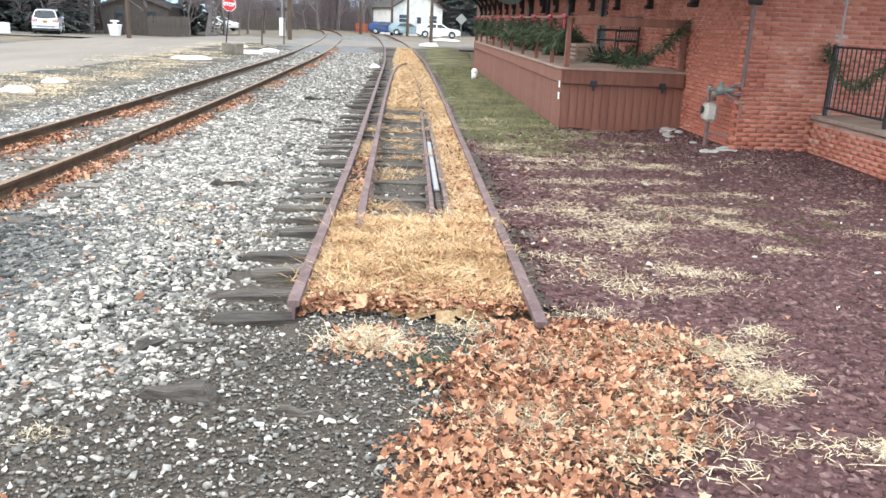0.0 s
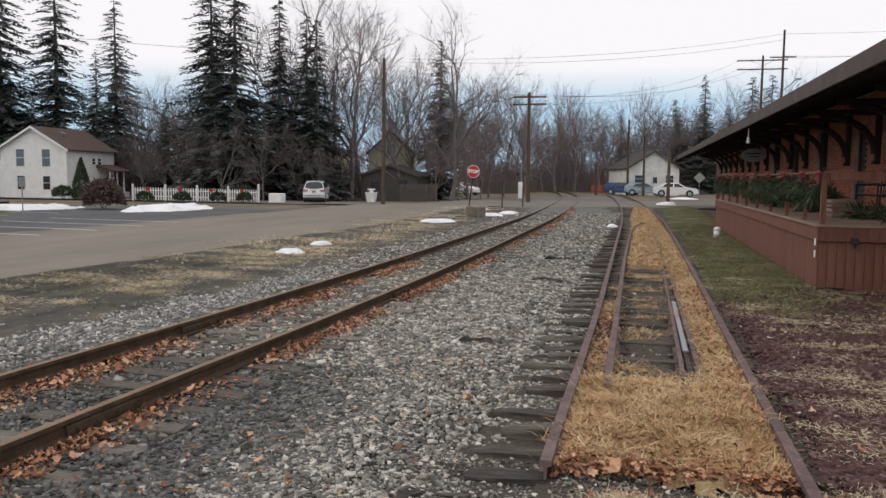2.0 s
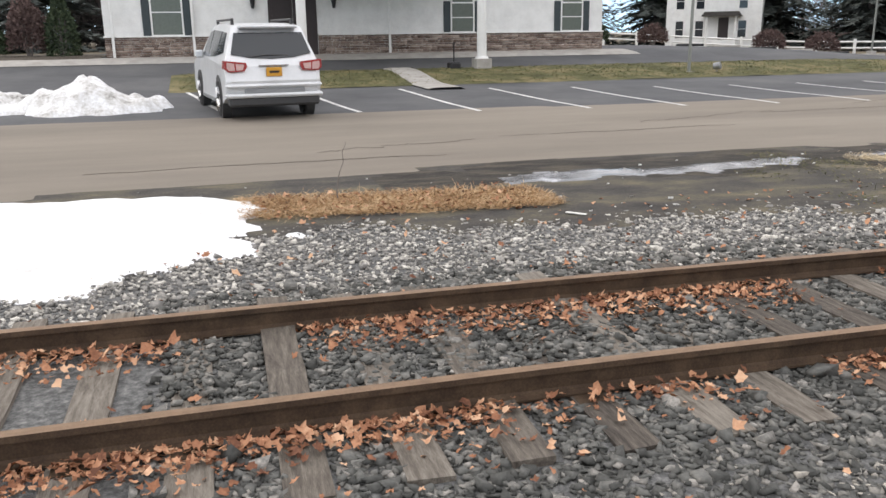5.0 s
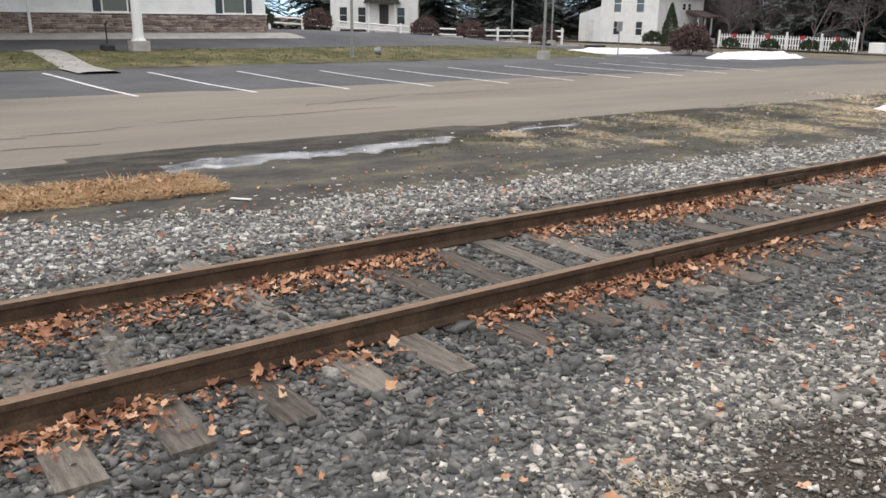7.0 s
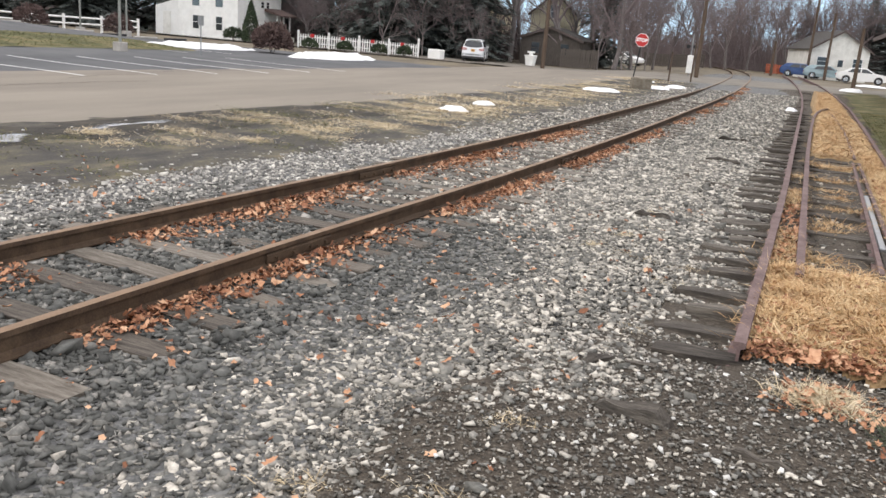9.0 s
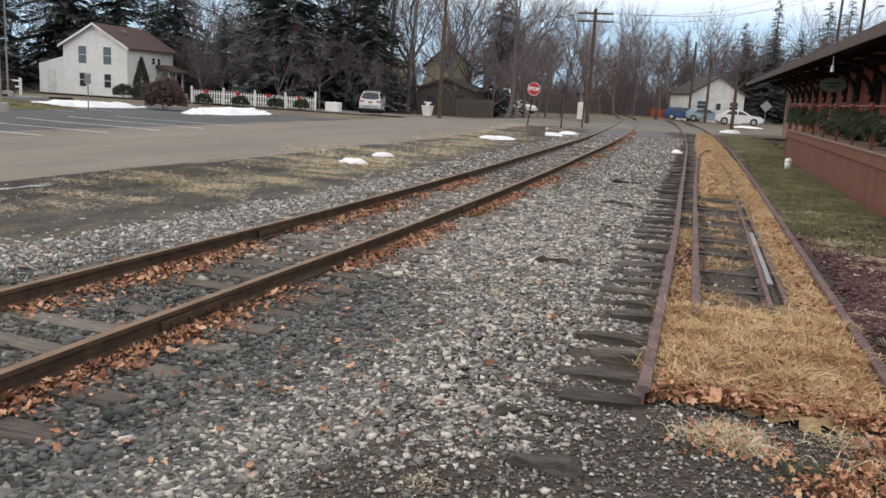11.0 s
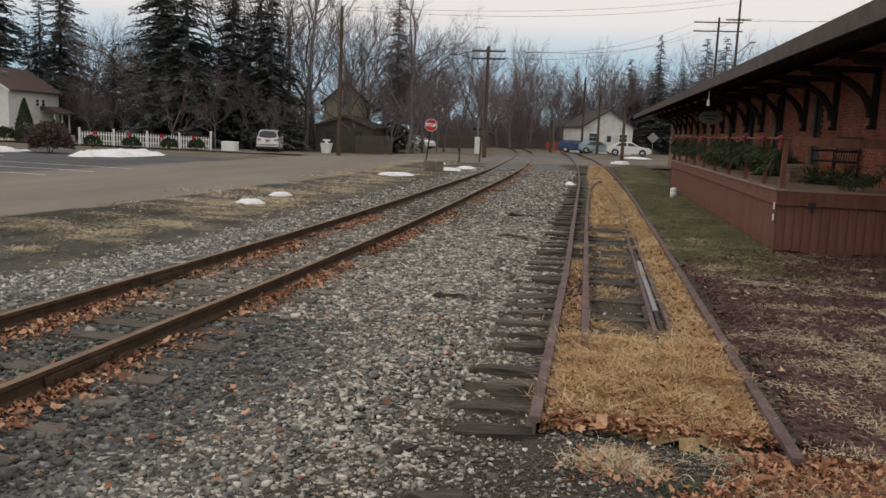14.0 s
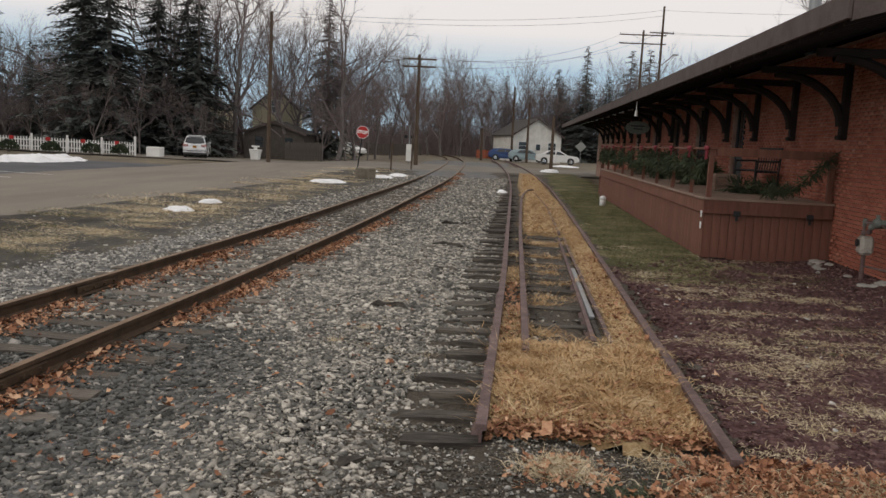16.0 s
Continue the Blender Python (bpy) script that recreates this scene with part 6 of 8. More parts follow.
bm = bm_new()
box(bm, -0.45, 0.45, -0.35, 0.35, -0.05, 0.5, bevel=0.05)
for v in bm.verts:
    v.co += Vector((noise.noise(v.co * 3), noise.noise(v.co * 3 + Vector((5, 0, 0))), noise.noise(v.co * 4))) * 0.05
tagged(finish("concrete_block", bm, M["blockstone"]), "brown weathered square concrete block beside the track", "block").matrix_basis = pose(-7.45, 35.0, -0.1, 0, 0, 20)
for x, y, h in ((-7.75, 44.6, 1.7), (-6.9, 47.5, 2.3)):
    bm = bm_new()
    tube(bm, (0, 0, 0), (0.03, 0, h), 0.05, 0.045, seg=8)
    tagged(finish("marker_post", bm, M["pole"]), "thin weathered marker post by the crossing", "post", "marker posts").matrix_basis = pose(x, y, g1(x, y))


def utility_pole(x, y, h, arms, label, lean=0.0, braces=True):
    t = thing("utility_pole", label, "utility pole", (x, y, g1(x, y)), 0, "utility poles")
    bm = bm_new()
    tube(bm, (0, 0, -0.1), (lean * h, 0, h), 0.16, 0.11, seg=10)
    part("shaft", bm, M["pole"], t)
    for z, w_ in arms:
        bm = bm_new()
        box(bm, -w_ / 2, w_ / 2, -0.16, -0.06, z - 0.06, z + 0.06, bevel=0.01)
        a = part("crossarm", bm, M["pole"], t)
        for k in range(8):
            xx = -w_ / 2 + 0.08 + (w_ - 0.16) * k / 7
            bm = bm_new()
            tube(bm, (xx, -0.11, z + 0.06), (xx, -0.11, z + 0.2), 0.02, 0.035, seg=6)
            part("insulator", bm, M["steel"], a)
        if braces:
            for s in (-1, 1):
                bm = bm_new()
                tube(bm, (s * w_ * 0.25, -0.08, z), (0, -0.08, z - 0.5), 0.015, seg=4)
                part("brace", bm, M["steel"], t)
    return t


utility_pole(-18.2, 53.6, 10.7, [], "tall bare wooden utility pole", 0.004)
utility_pole(-7.85, 57.0, 8.2, [(7.85, 2.5), (7.3, 2.5)], "wooden pole with two crossarms by the tracks", -0.006)
utility_pole(12.1, 86.4, 14.6, [(14.1, 4.9), (13.2, 4.9)], "tall wooden pole with two wide crossarms", 0.004)
p4 = utility_pole(14.3, 88, 17.4, [(14.6, 2.6)], "tall wooden street pole with lamp arm", 0.004)
bm = bm_new()
tube(bm, (0, 0, 11.0), (1.4, 0, 12.3), 0.05, seg=6)
box(bm, 1.3, 1.9, -0.12, 0.12, 12.25, 12.42, bevel=0.04)
part("lamp_arm", bm, M["steel"], p4)
for x, y, h in ((0.6, 90, 6.6), (-1.2, 93, 8.6), (2.6, 66, 4.4), (-4.7, 92, 3.6)):
    utility_pole(x, y, h, [], "short plain wooden pole near the workshop", 0.0)
wires = [((-18.2, 53.6, 10.4), (14.3, 88, 17.0), 0.8), ((-18.2, 53.6, 10.2), (14.3, 88, 16.4), 0.9), ((-18.2, 53.6, 10.4), (-60, 30, 13.0), 0.8), ((-9.0, 57, 8.0), (10.2, 86.4, 14.3), 1.4), ((-6.9, 57, 8.0), (13.8, 86.4, 14.3), 1.4),
         ((-9.0, 57, 7.45), (10.2, 86.4, 13.4), 1.3), ((14.3, 88, 17), (60, 70, 17), 1.0), ((14.3, 88, 14.7), (60, 72, 15), 1.0), ((13.8, 86.4, 14.3), (42, 60, 14), 1.0)]
for a, b, sag in wires:
    bm = bm_new()
    pts = [Vector(a).lerp(Vector(b), k / 14) - Vector((0, 0, sag * 4 * (k / 14) * (1 - k / 14))) for k in range(15)]
    sweep(bm, pts, 0.014, 3)
    tagged(finish("overhead_wire", bm, M["black"]), "thin dark overhead wire between poles", "wire", "overhead wires")

ds = thing("warning_sign", "diamond road sign seen from its grey back", "road sign", (5.75, 77, 0))
bm = bm_new()
tube(bm, (0, 0, 0), (0, 0, 2.4), 0.03, seg=6)
part("post", bm, M["steel"], ds)
bm = bm_new()
box(bm, -0.38, 0.38, -0.01, 0.01, -0.38, 0.38, bevel=0.004)
part("plate", bm, M["postgrey"], ds).matrix_basis = pose(0, -0.045, 2.0, 0, 45, 0)
cs = thing("crossing_signal", "white railway signal box on a grey post", "signal", (-8.75, 59.5, 0))
bm = bm_new()
tube(bm, (0, 0, 0), (0, 0, 3.0), 0.05, seg=8)
part("post", bm, M["steel"], cs)
bm = bm_new()
box(bm, -0.2, 0.2, -0.18, 0.18, 0.2, 1.5, bevel=0.02)
part("case", bm, M["white"], cs)
bm = bm_new()
for s in (-1, 1):
    tube(bm, (s * 0.25, -0.2, 2.1), (s * 0.25, -0.05, 2.1), 0.14, seg=12)
part("lamps", bm, M["black"], cs)

for x, y, h in ((-27.2, 12.15, 4.5), (-24.8, 19.95, 6.0), (-41.0, 33.0, 6.8), (-39.2, 34.9, 5.9)):
    lp = thing("lamp_post", "slim grey parking lot lamp post", "lamp post", at_ground(x, y), 0, "lot lamps")
    bm = bm_new()
    if h > 5:
        box(bm, -0.2, 0.2, -0.2, 0.2, -0.05, 0.35, bevel=0.02)
    else:
        box(bm, -0.14, 0.14, -0.14, 0.14, -0.05, 0.06, bevel=0.01)
    part("footing", bm, M["concrete"], lp)
    bm = bm_new()
    tube(bm, (0, 0, 0), (0, 0, h), 0.06, 0.045, seg=10)
    part("shaft", bm, M["postgrey"], lp)
    bm = bm_new()
    box(bm, -0.15, 0.45, -0.15, 0.15, h, h + 0.12, bevel=0.03)
    part("head", bm, M["steel"], lp)
bm = bm_new()
v = tube(bm, (-0.12, 0, 0.2), (0.12, 0, 0.24), 0.12, 0.14, seg=12)
tube(bm, (0, 0, 0), (0, 0, 0.12), 0.02, seg=6)
tagged(finish("flood_light", bm, M["steel"]), "small round ground floodlight on the lawn", "floodlight").matrix_basis = pose(*at_ground(-27.0, 13.2, 0.05), 0, 0, 40)
bm = bm_new()
tube(bm, (0, 0, 0), (0, 0, 1.5), 0.025, seg=6)
box(bm, -0.15, 0.15, -0.01, 0.01, 1.2, 1.6)
tagged(finish("lot_sign", bm, M["steel"]), "small grey parking sign on a thin post", "sign").matrix_basis = pose(*at_ground(-23.6, 23.2))
for i in range(9):
    x, y = -40.5 + 0.55 * i, 20.5 + 1.9 * i
    bm = bm_new()
    box(bm, -0.08, 0.08, -0.75, 0.75, 0, 0.13, bevel=0.03)
    tagged(finish("parking_stop", bm, M["concrete"] if i % 2 else M["black"]), "low kerb stop at the end of a bay", "parking stop", "parking stops").matrix_basis = pose(*at_ground(x, y, 0.01), 0, 0, -16)


def board_fence(x0, y0, x1, y1, h, label):
    f = thing("board_fence", label, "fence", (x0, y0, 0))
    run = Vector((x1 - x0, y1 - y0, 0))
    a = math.degrees(math.atan2(run.y, run.x))
    n = int(run.length / 0.2)
    bm = bm_new()
    box(bm, 0, 0.185, -0.012, 0.012, 0.03, h, bevel=0.004)
    me = None
    for k in range(n):
        o = part("board", bm, M["greywood"], f) if me is None else new("board", me)
        me, o.parent = o.data, f
        p = run * (k / n)
        o.matrix_basis = pose(p.x, p.y, g1(x0 + p.x, y0 + p.y) + random.uniform(-0.03, 0.05), 0, random.uniform(-1, 1), a)
    for z in (0.35, h - 0.3):
        bm = bm_new()
        box(bm, 0, run.length, 0.014, 0.06, z, z + 0.09)
        part("rail", bm, M["greywood"], f).matrix_basis = pose(0, 0, g1(x0, y0), 0, 0, a)


board_fence(-19.6, 62.6, -16.6, 63.4, 1.5, "weathered grey board fence beside the low garage")
board_fence(-19.5, 97.5, -12.5, 98.5, 1.5, "far grey board fence before the wood")
mesh_fence = thing("safety_fence", "orange-red plastic mesh barrier beside the workshop", "fence", (-5.3, 92, 0))
for k in range(4):
    bm = bm_new()
    tube(bm, (k * 0.62, 0, 0), (k * 0.62, 0.02, 1.15), 0.025, seg=6)
    part("stake", bm, M["pole"], mesh_fence)
bm = bm_new()
for z in np.arange(0.15, 1.1, 0.09):
    sweep(bm, [(0.31 * k, 0.03, z + 0.03 * math.sin(k * 2.0 + z)) for k in range(7)], 0.028, 4)
for k in range(16):
    sweep(bm, [(0.12 * k, 0.035, 0.15), (0.12 * k + 0.03, 0.035, 1.08)], 0.02, 4)
part("netting", bm, M["orangemesh"], mesh_fence)


# ---- vehicles ----
def car_body(side, half, tumble, zbelt):
    """A side outline (y along the car, z up) drawn across the width; it narrows above the belt line and rounds at the ends."""
    bm = bm_new()
    ys = [p[0] for p in side]
    y0, y1 = min(ys), max(ys)
    layers = [(-1.0, 0.0), (-0.985, 0.5), (-0.9, 0.9), (-0.55, 1.0), (0.0, 1.0), (0.55, 1.0), (0.9, 0.9), (0.985, 0.5), (1.0, 0.0)]
    rings = []
    for f, e in layers:
        ring = []
        for y, z in side:
            w_ = half
            if z > zbelt:
                w_ = half - tumble * (z - zbelt)
            yc = (y0 + y1) / 2
            pull = 1 - 0.045 * (1 - e) * (abs(y - yc) / ((y1 - y0) / 2)) ** 4
            zz = z - (0.035 * (1 - e) if z > zbelt + 0.3 else 0)
            ring.append(bm.verts.new((f * w_, yc + (y - yc) * pull, zz)))
        rings.append(ring)
    n = len(side)
    for a, b in zip(rings, rings[1:]):
        for k in range(n):
            bm.faces.new((a[k], a[(k + 1) % n], b[(k + 1) % n], b[k]))
    bm.faces.new(rings[0])
    bm.faces.new(rings[-1])
    bmesh.ops.recalc_face_normals(bm, faces=bm.faces)
    return bm


def wheel(parent, x, y, r, s):
    bm = bm_new()
    v = tube(bm, (x - s * 0.11, y, r), (x + s * 0.11, y, r), r, seg=22)
    bmesh.ops.bevel(bm, geom=[e for e in bm.edges if len(e.link_faces) == 2 and any(len(f.verts) > 8 for f in e.link_faces)], offset=0.03, segments=2, affect="EDGES")
    w_ = part("wheel", bm, M["rubber"], parent, "black tyre")
    bm = bm_new()
    tube(bm, (x + s * 0.09, y, r), (x + s * 0.118, y, r), r * 0.66, seg=18)
    for k in range(5):
        a = k * 1.2566
        tube(bm, (x + s * 0.125, y, r), (x + s * 0.125, y + 0.6 * r * math.cos(a), r + 0.6 * r * math.sin(a)), 0.035, seg=4)
    part("rim", bm, M["chrome"], w_)


def side_glass(parent, pts, half, tumble, zbelt, name="side_window"):
    for s in (-1, 1):
        bm = bm_new()
        vs = [bm.verts.new((s * (half - tumble * max(0, z - zbelt) + 0.006), y, z)) for y, z in pts]
        f = bm.faces.new(vs)
        r = bmesh.ops.extrude_face_region(bm, geom=[f])
        bmesh.ops.translate(bm, vec=(-s * 0.02, 0, 0), verts=[e for e in r["geom"] if isinstance(e, bmesh.types.BMVert)])
        bmesh.ops.recalc_face_normals(bm, faces=bm.faces)
        part(name, bm, M["pane"], parent, "dark tinted glass")


def end_glass(parent, pts, name, lift=0.01):
    """A pane across the car given by four corners."""
    bm = bm_new()
    vs = [bm.verts.new(p) for p in pts]
    f = bm.faces.new(vs)
    bm.normal_update()
    nrm = f.normal.copy()
    r = bmesh.ops.extrude_face_region(bm, geom=[f])
    bmesh.ops.translate(bm, vec=nrm * lift, verts=vs)
    bmesh.ops.recalc_face_normals(bm, faces=bm.faces)
    part(name, bm, M["pane"], parent, "dark glass")


M["silver"] = mat("silver_car_paint", [(0.3, (0.600, 0.612, 0.624)), (0.7, (0.720, 0.732, 0.744))], 2, 0.3, 0.35, 0.0)
M["carwhite"] = mat("white_car_paint", [(0.3, (0.68, 0.68, 0.67)), (0.7, (0.78, 0.78, 0.77))], 2, 0.3, 0.0, 0.0)
M["teal"] = mat("grey_teal_car_paint", [(0.3, (0.24, 0.32, 0.34)), (0.7, (0.3, 0.38, 0.4))], 2, 0.3, 0.4, 0.0)
M["blue"] = mat("dark_blue_car_paint", [(0.3, (0.03, 0.06, 0.16)), (0.7, (0.05, 0.09, 0.2))], 2, 0.3, 0.3, 0.0)
M["taillight"] = flat("red_light_lens", (0.35, 0.05, 0.05), 0.25)
M["clearlens"] = flat("clear_pink_lens", (0.6, 0.4, 0.38), 0.2)
M["plate"] = flat("orange_plate", (0.65, 0.32, 0.04), 0.5)
M["greytrim"] = flat("dark_plastic_trim", (0.05, 0.05, 0.052), 0.6)


def suv(at, rz, paint="silver", s=1.0, label="silver sport utility car parked with its rear to the road"):
    """Rear at -y. 5.1 m long, 1.98 m wide, 1.78 m high."""
    c = thing("car", label, "car", at, rz)
    side = [(-2.50, 0.42), (-2.56, 0.55), (-2.58, 0.72), (-2.52, 0.98), (-2.46, 1.08), (-2.16, 1.58), (-2.02, 1.70), (-1.2, 1.76), (0.0, 1.76), (0.5, 1.70), (1.25, 1.14), (2.2, 1.02), (2.5, 0.9), (2.58, 0.6), (2.5, 0.34), (1.95, 0.3), (1.0, 0.28), (-1.0, 0.28), (-2.0, 0.3)]
    body = part("body", car_body(side, 0.98, 0.36, 1.0), M[paint], c, "metallic painted body")
    body.data.polygons.foreach_set("use_smooth", [False] * len(body.data.polygons))
    end_glass(c, [(x, -2.435 + 0.5976 * (z - 1.14), z) for x, z in ((-0.82, 1.2), (-0.45, 1.13), (0.0, 1.11), (0.45, 1.13), (0.82, 1.2), (0.70, 1.57), (-0.70, 1.57))], "rear_window", 0.014)
    end_glass(c, [(0.76, 1.20, 1.16), (-0.76, 1.20, 1.16), (-0.62, 0.56, 1.66), (0.62, 0.56, 1.66)], "windscreen", 0.014)
    side_glass(c, [(-1.95, 1.22), (-1.25, 1.16), (-1.3, 1.6), (-1.75, 1.58)], 0.98, 0.36, 1.0)
    side_glass(c, [(-1.15, 1.15), (-0.1, 1.12), (-0.1, 1.64), (-1.2, 1.61)], 0.98, 0.36, 1.0)
    side_glass(c, [(0.0, 1.12), (1.0, 1.14), (0.45, 1.6), (0.0, 1.64)], 0.98, 0.36, 1.0)
    for sx in (-1, 1):
        bm = bm_new()
        prism(bm, [(sx * 0.60, 0.90), (sx * 0.92, 0.885), (sx * 0.995, 0.95), (sx * 0.985, 1.09), (sx * 0.56, 1.05), (sx * 0.54, 0.98)], -2.60, -2.30)
        part("tail_light", bm, M["taillight"], c, "red tail light cluster")
        bm = bm_new()
        prism(bm, [(sx * 0.63, 0.925), (sx * 0.76, 0.915), (sx * 0.77, 1.035), (sx * 0.60, 1.02)], -2.612, -2.602)
        part("light_lens", bm, M["clearlens"], c, "pale pink clear lens")
        bm = bm_new()
        prism(bm, [(sx * 0.79, 0.915), (sx * 0.91, 0.915), (sx * 0.95, 0.96), (sx * 0.945, 1.06), (sx * 0.80, 1.04)], -2.612, -2.602)
        part("light_lens", bm, M["clearlens"], c, "pale pink clear lens")
        bm = bm_new()
        box(bm, sx * 0.62 - 0.03, sx * 0.62 + 0.03, -1.7, 0.35, 1.80, 1.84, bevel=0.012)
        for y in (-1.65, 0.3):
            box(bm, sx * 0.62 - 0.025, sx * 0.62 + 0.025, y - 0.05, y + 0.05, 1.70, 1.80)
        part("roof_rail", bm, M["greytrim"], c)
        bm = bm_new()
        box(bm, sx * 1.02 - 0.09, sx * 1.02 + 0.09, 0.82, 0.94, 1.08, 1.24, bevel=0.03)
        part("mirror", bm, M[paint], c)
        bm = bm_new()
        box(bm, sx * 0.955 - 0.03, sx * 0.955 + 0.04, -1.2, 1.2, 0.27, 0.36, bevel=0.02)
        part("sill", bm, M["steel"], c)
        for y in (-1.55, 1.5):
            bm = bm_new()
            tube(bm, (sx * 0.80, y, 0.38), (sx * 0.987, y, 0.38), 0.43, seg=22)
            part("wheel_arch", bm, M["greytrim"], c)
            wheel(c, sx * 0.89, y, 0.365, sx)
    bm = bm_new()
    box(bm, -0.93, 0.93, -2.60, -2.3, 0.26, 0.44, bevel=0.04)
    part("lower_bumper", bm, M["greytrim"], c)
    bm = bm_new()
    box(bm, -0.985, 0.985, -2.635, -2.3, 0.60, 0.67, bevel=0.03)
    part("bumper", bm, M[paint], c)
    bm = bm_new()
    box(bm, -0.62, 0.62, -2.612, -2.56, 0.47, 0.58, bevel=0.01)
    part("bumper_trim", bm, M["steel"], c)
    bm = bm_new()
    box(bm, -0.16, 0.16, -2.60, -2.575, 0.80, 0.96, bevel=0.006)
    part("number_plate", bm, M["plate"], c, "orange plate with its number left blank")
    bm = bm_new()
    box(bm, -0.10, 0.10, -2.606, -2.601, 0.86, 0.90)
    part("plate_bar", bm, M["black"], c)
    bm = bm_new()
    box(bm, -0.3, 0.3, -2.6, -2.5, 0.985, 1.01, bevel=0.006)
    part("tailgate_trim", bm, M["chrome"], c)
    bm = bm_new()
    box(bm, -0.6, 0.6, -2.28, -2.0, 1.65, 1.71, bevel=0.02)
    part("spoiler", bm, M[paint], c)
    bm = bm_new()
    sweep(bm, [(-0.45, -2.452, 1.15), (-0.1, -2.44, 1.18), (0.35, -2.43, 1.16)], 0.014, 5)
    part("rear_wiper", bm, M["greytrim"], c)
    bm = bm_new()
    box(bm, -0.99, 0.99, -2.645, -2.28, 0.42, 0.50, bevel=0.03)
    part("bumper_lip", bm, M[paint], c)
    c.scale = (0.97 * s, s, 1.08 * s)
    return c


def sedan(at, rz, paint, label, s=1.0, hatch=False):
    """Front at +y. 4.7 m long."""
    c = thing("car", label, "car", at, rz, "cars by the workshop")
    tail = [(-2.3, 0.95), (-1.75, 1.02), (-1.15, 1.38)] if not hatch else [(-2.3, 0.95), (-2.15, 1.1), (-1.7, 1.42)]
    side = [(-2.33, 0.4), (-2.36, 0.7)] + tail + [(-0.5, 1.45), (0.3, 1.42), (1.05, 1.0), (2.1, 0.86), (2.33, 0.65), (2.33, 0.35), (1.9, 0.24), (0, 0.22), (-1.9, 0.24)]
    part("body", car_body(side, 0.88, 0.35, 0.95), M[paint], c)
    side_glass(c, [(-1.35, 1.0), (-0.25, 1.0), (-0.25, 1.36), (-0.95, 1.33)], 0.88, 0.35, 0.95)
    side_glass(c, [(-0.15, 1.0), (0.85, 1.0), (0.25, 1.34), (-0.15, 1.36)], 0.88, 0.35, 0.95)
    end_glass(c, [(0.68, 1.04, 1.03), (-0.68, 1.04, 1.03), (-0.58, 0.38, 1.39), (0.58, 0.38, 1.39)], "windscreen")
    for sx in (-1, 1):
        bm = bm_new()
        box(bm, sx * 0.7 - 0.14, sx * 0.7 + 0.14, -2.385, -2.3, 0.66, 0.8, bevel=0.02)
        part("tail_light", bm, M["taillight"], c)
        bm = bm_new()
        box(bm, sx * 0.66 - 0.16, sx * 0.66 + 0.16, 2.22, 2.345, 0.6, 0.74, bevel=0.02)
        part("headlight", bm, M["chrome"], c)
        for y in (-1.4, 1.42):
            bm = bm_new()
            tube(bm, (sx * 0.72, y, 0.33), (sx * 0.887, y, 0.33), 0.38, seg=20)
            part("wheel_arch", bm, M["greytrim"], c)
            wheel(c, sx * 0.80, y, 0.31, sx)
    c.scale = (s, s, s)
    return c


suv((-20.55, -3.95, 0.0), 97.0, s=1.06)
sedan((3.9, 85.2, 0.02), -92, "carwhite", "white sedan parked before the workshop")
sedan((0.7, 91.2, 0.03), -88, "teal", "grey-teal hatchback parked by the workshop", 0.95, True)
sedan((-1.6, 92.4, 0.03), -96, "blue", "dark blue car half hidden behind the hatchback", 0.95, True)
sedan((-20.6, 92, -0.28), -120, "carwhite", "pale car parked far off behind the street", 1.0, True)
vn = suv((-25.3, 58.0, -0.30), 17, "silver", 0.9, "silver minivan parked with its rear to the street")


# ---- snow ----
def snow_patch(cx, cy, rx, ry, h, seed, label="patch of old white snow", dirty=0.0, name="snow_patch"):
    n = 44 if max(rx, ry) > 1.2 else 18
    xs = np.linspace(cx - 1.5 * rx, cx + 1.5 * rx, n)
    ys = np.linspace(cy - 1.5 * ry, cy + 1.5 * ry, n)
    X, Y = np.meshgrid(xs, ys, indexing="ij")
    fr = 1.6 / max(min(rx, ry), 0.3)
    N = np.array([[noise.noise((x * fr, y * fr, seed)) * 0.55 + noise.noise((x * fr * 2.6, y * fr * 2.6, seed + 4)) * 0.3 for y in ys] for x in xs])
    D = 1 - np.hypot((X - cx) / rx, (Y - cy) / ry) + 0.5 * N
    fine = np.array([[noise.noise((x * 4, y * 4, seed + 9)) for y in ys] for x in xs])
    Z = G(X, Y) + 0.02 + h * np.clip(D * 2.2, -0.3, 1) ** 1 * (0.8 + 0.25 * N) + 0.12 * h * fine
    if dirty:
        Z = G(X, Y) + h * np.clip(D, 0, 2) ** 0.75 * (0.8 + 0.35 * N + 0.1 * fine) + 0.05
    Z = np.where(D < 0, G(X, Y) - 0.03, Z)
    keep = (D[:-1, :-1] > 0) | (D[1:, :-1] > 0) | (D[:-1, 1:] > 0) | (D[1:, 1:] > 0)
    I = np.arange(X.size).reshape(X.shape)
    q = np.stack([I[:-1, :-1], I[1:, :-1], I[1:, 1:], I[:-1, 1:]], -1)[keep]
    used, inv = np.unique(q, return_inverse=True)
    ob = soup(name, np.stack([X.ravel(), Y.ravel(), Z.ravel()], -1)[used], inv.reshape(-1, 4), M["dirtysnow"] if dirty else M["snow"], label, "snow", smooth=True)
    del ob["kind"]
    return tagged(ob, group="snow patches")


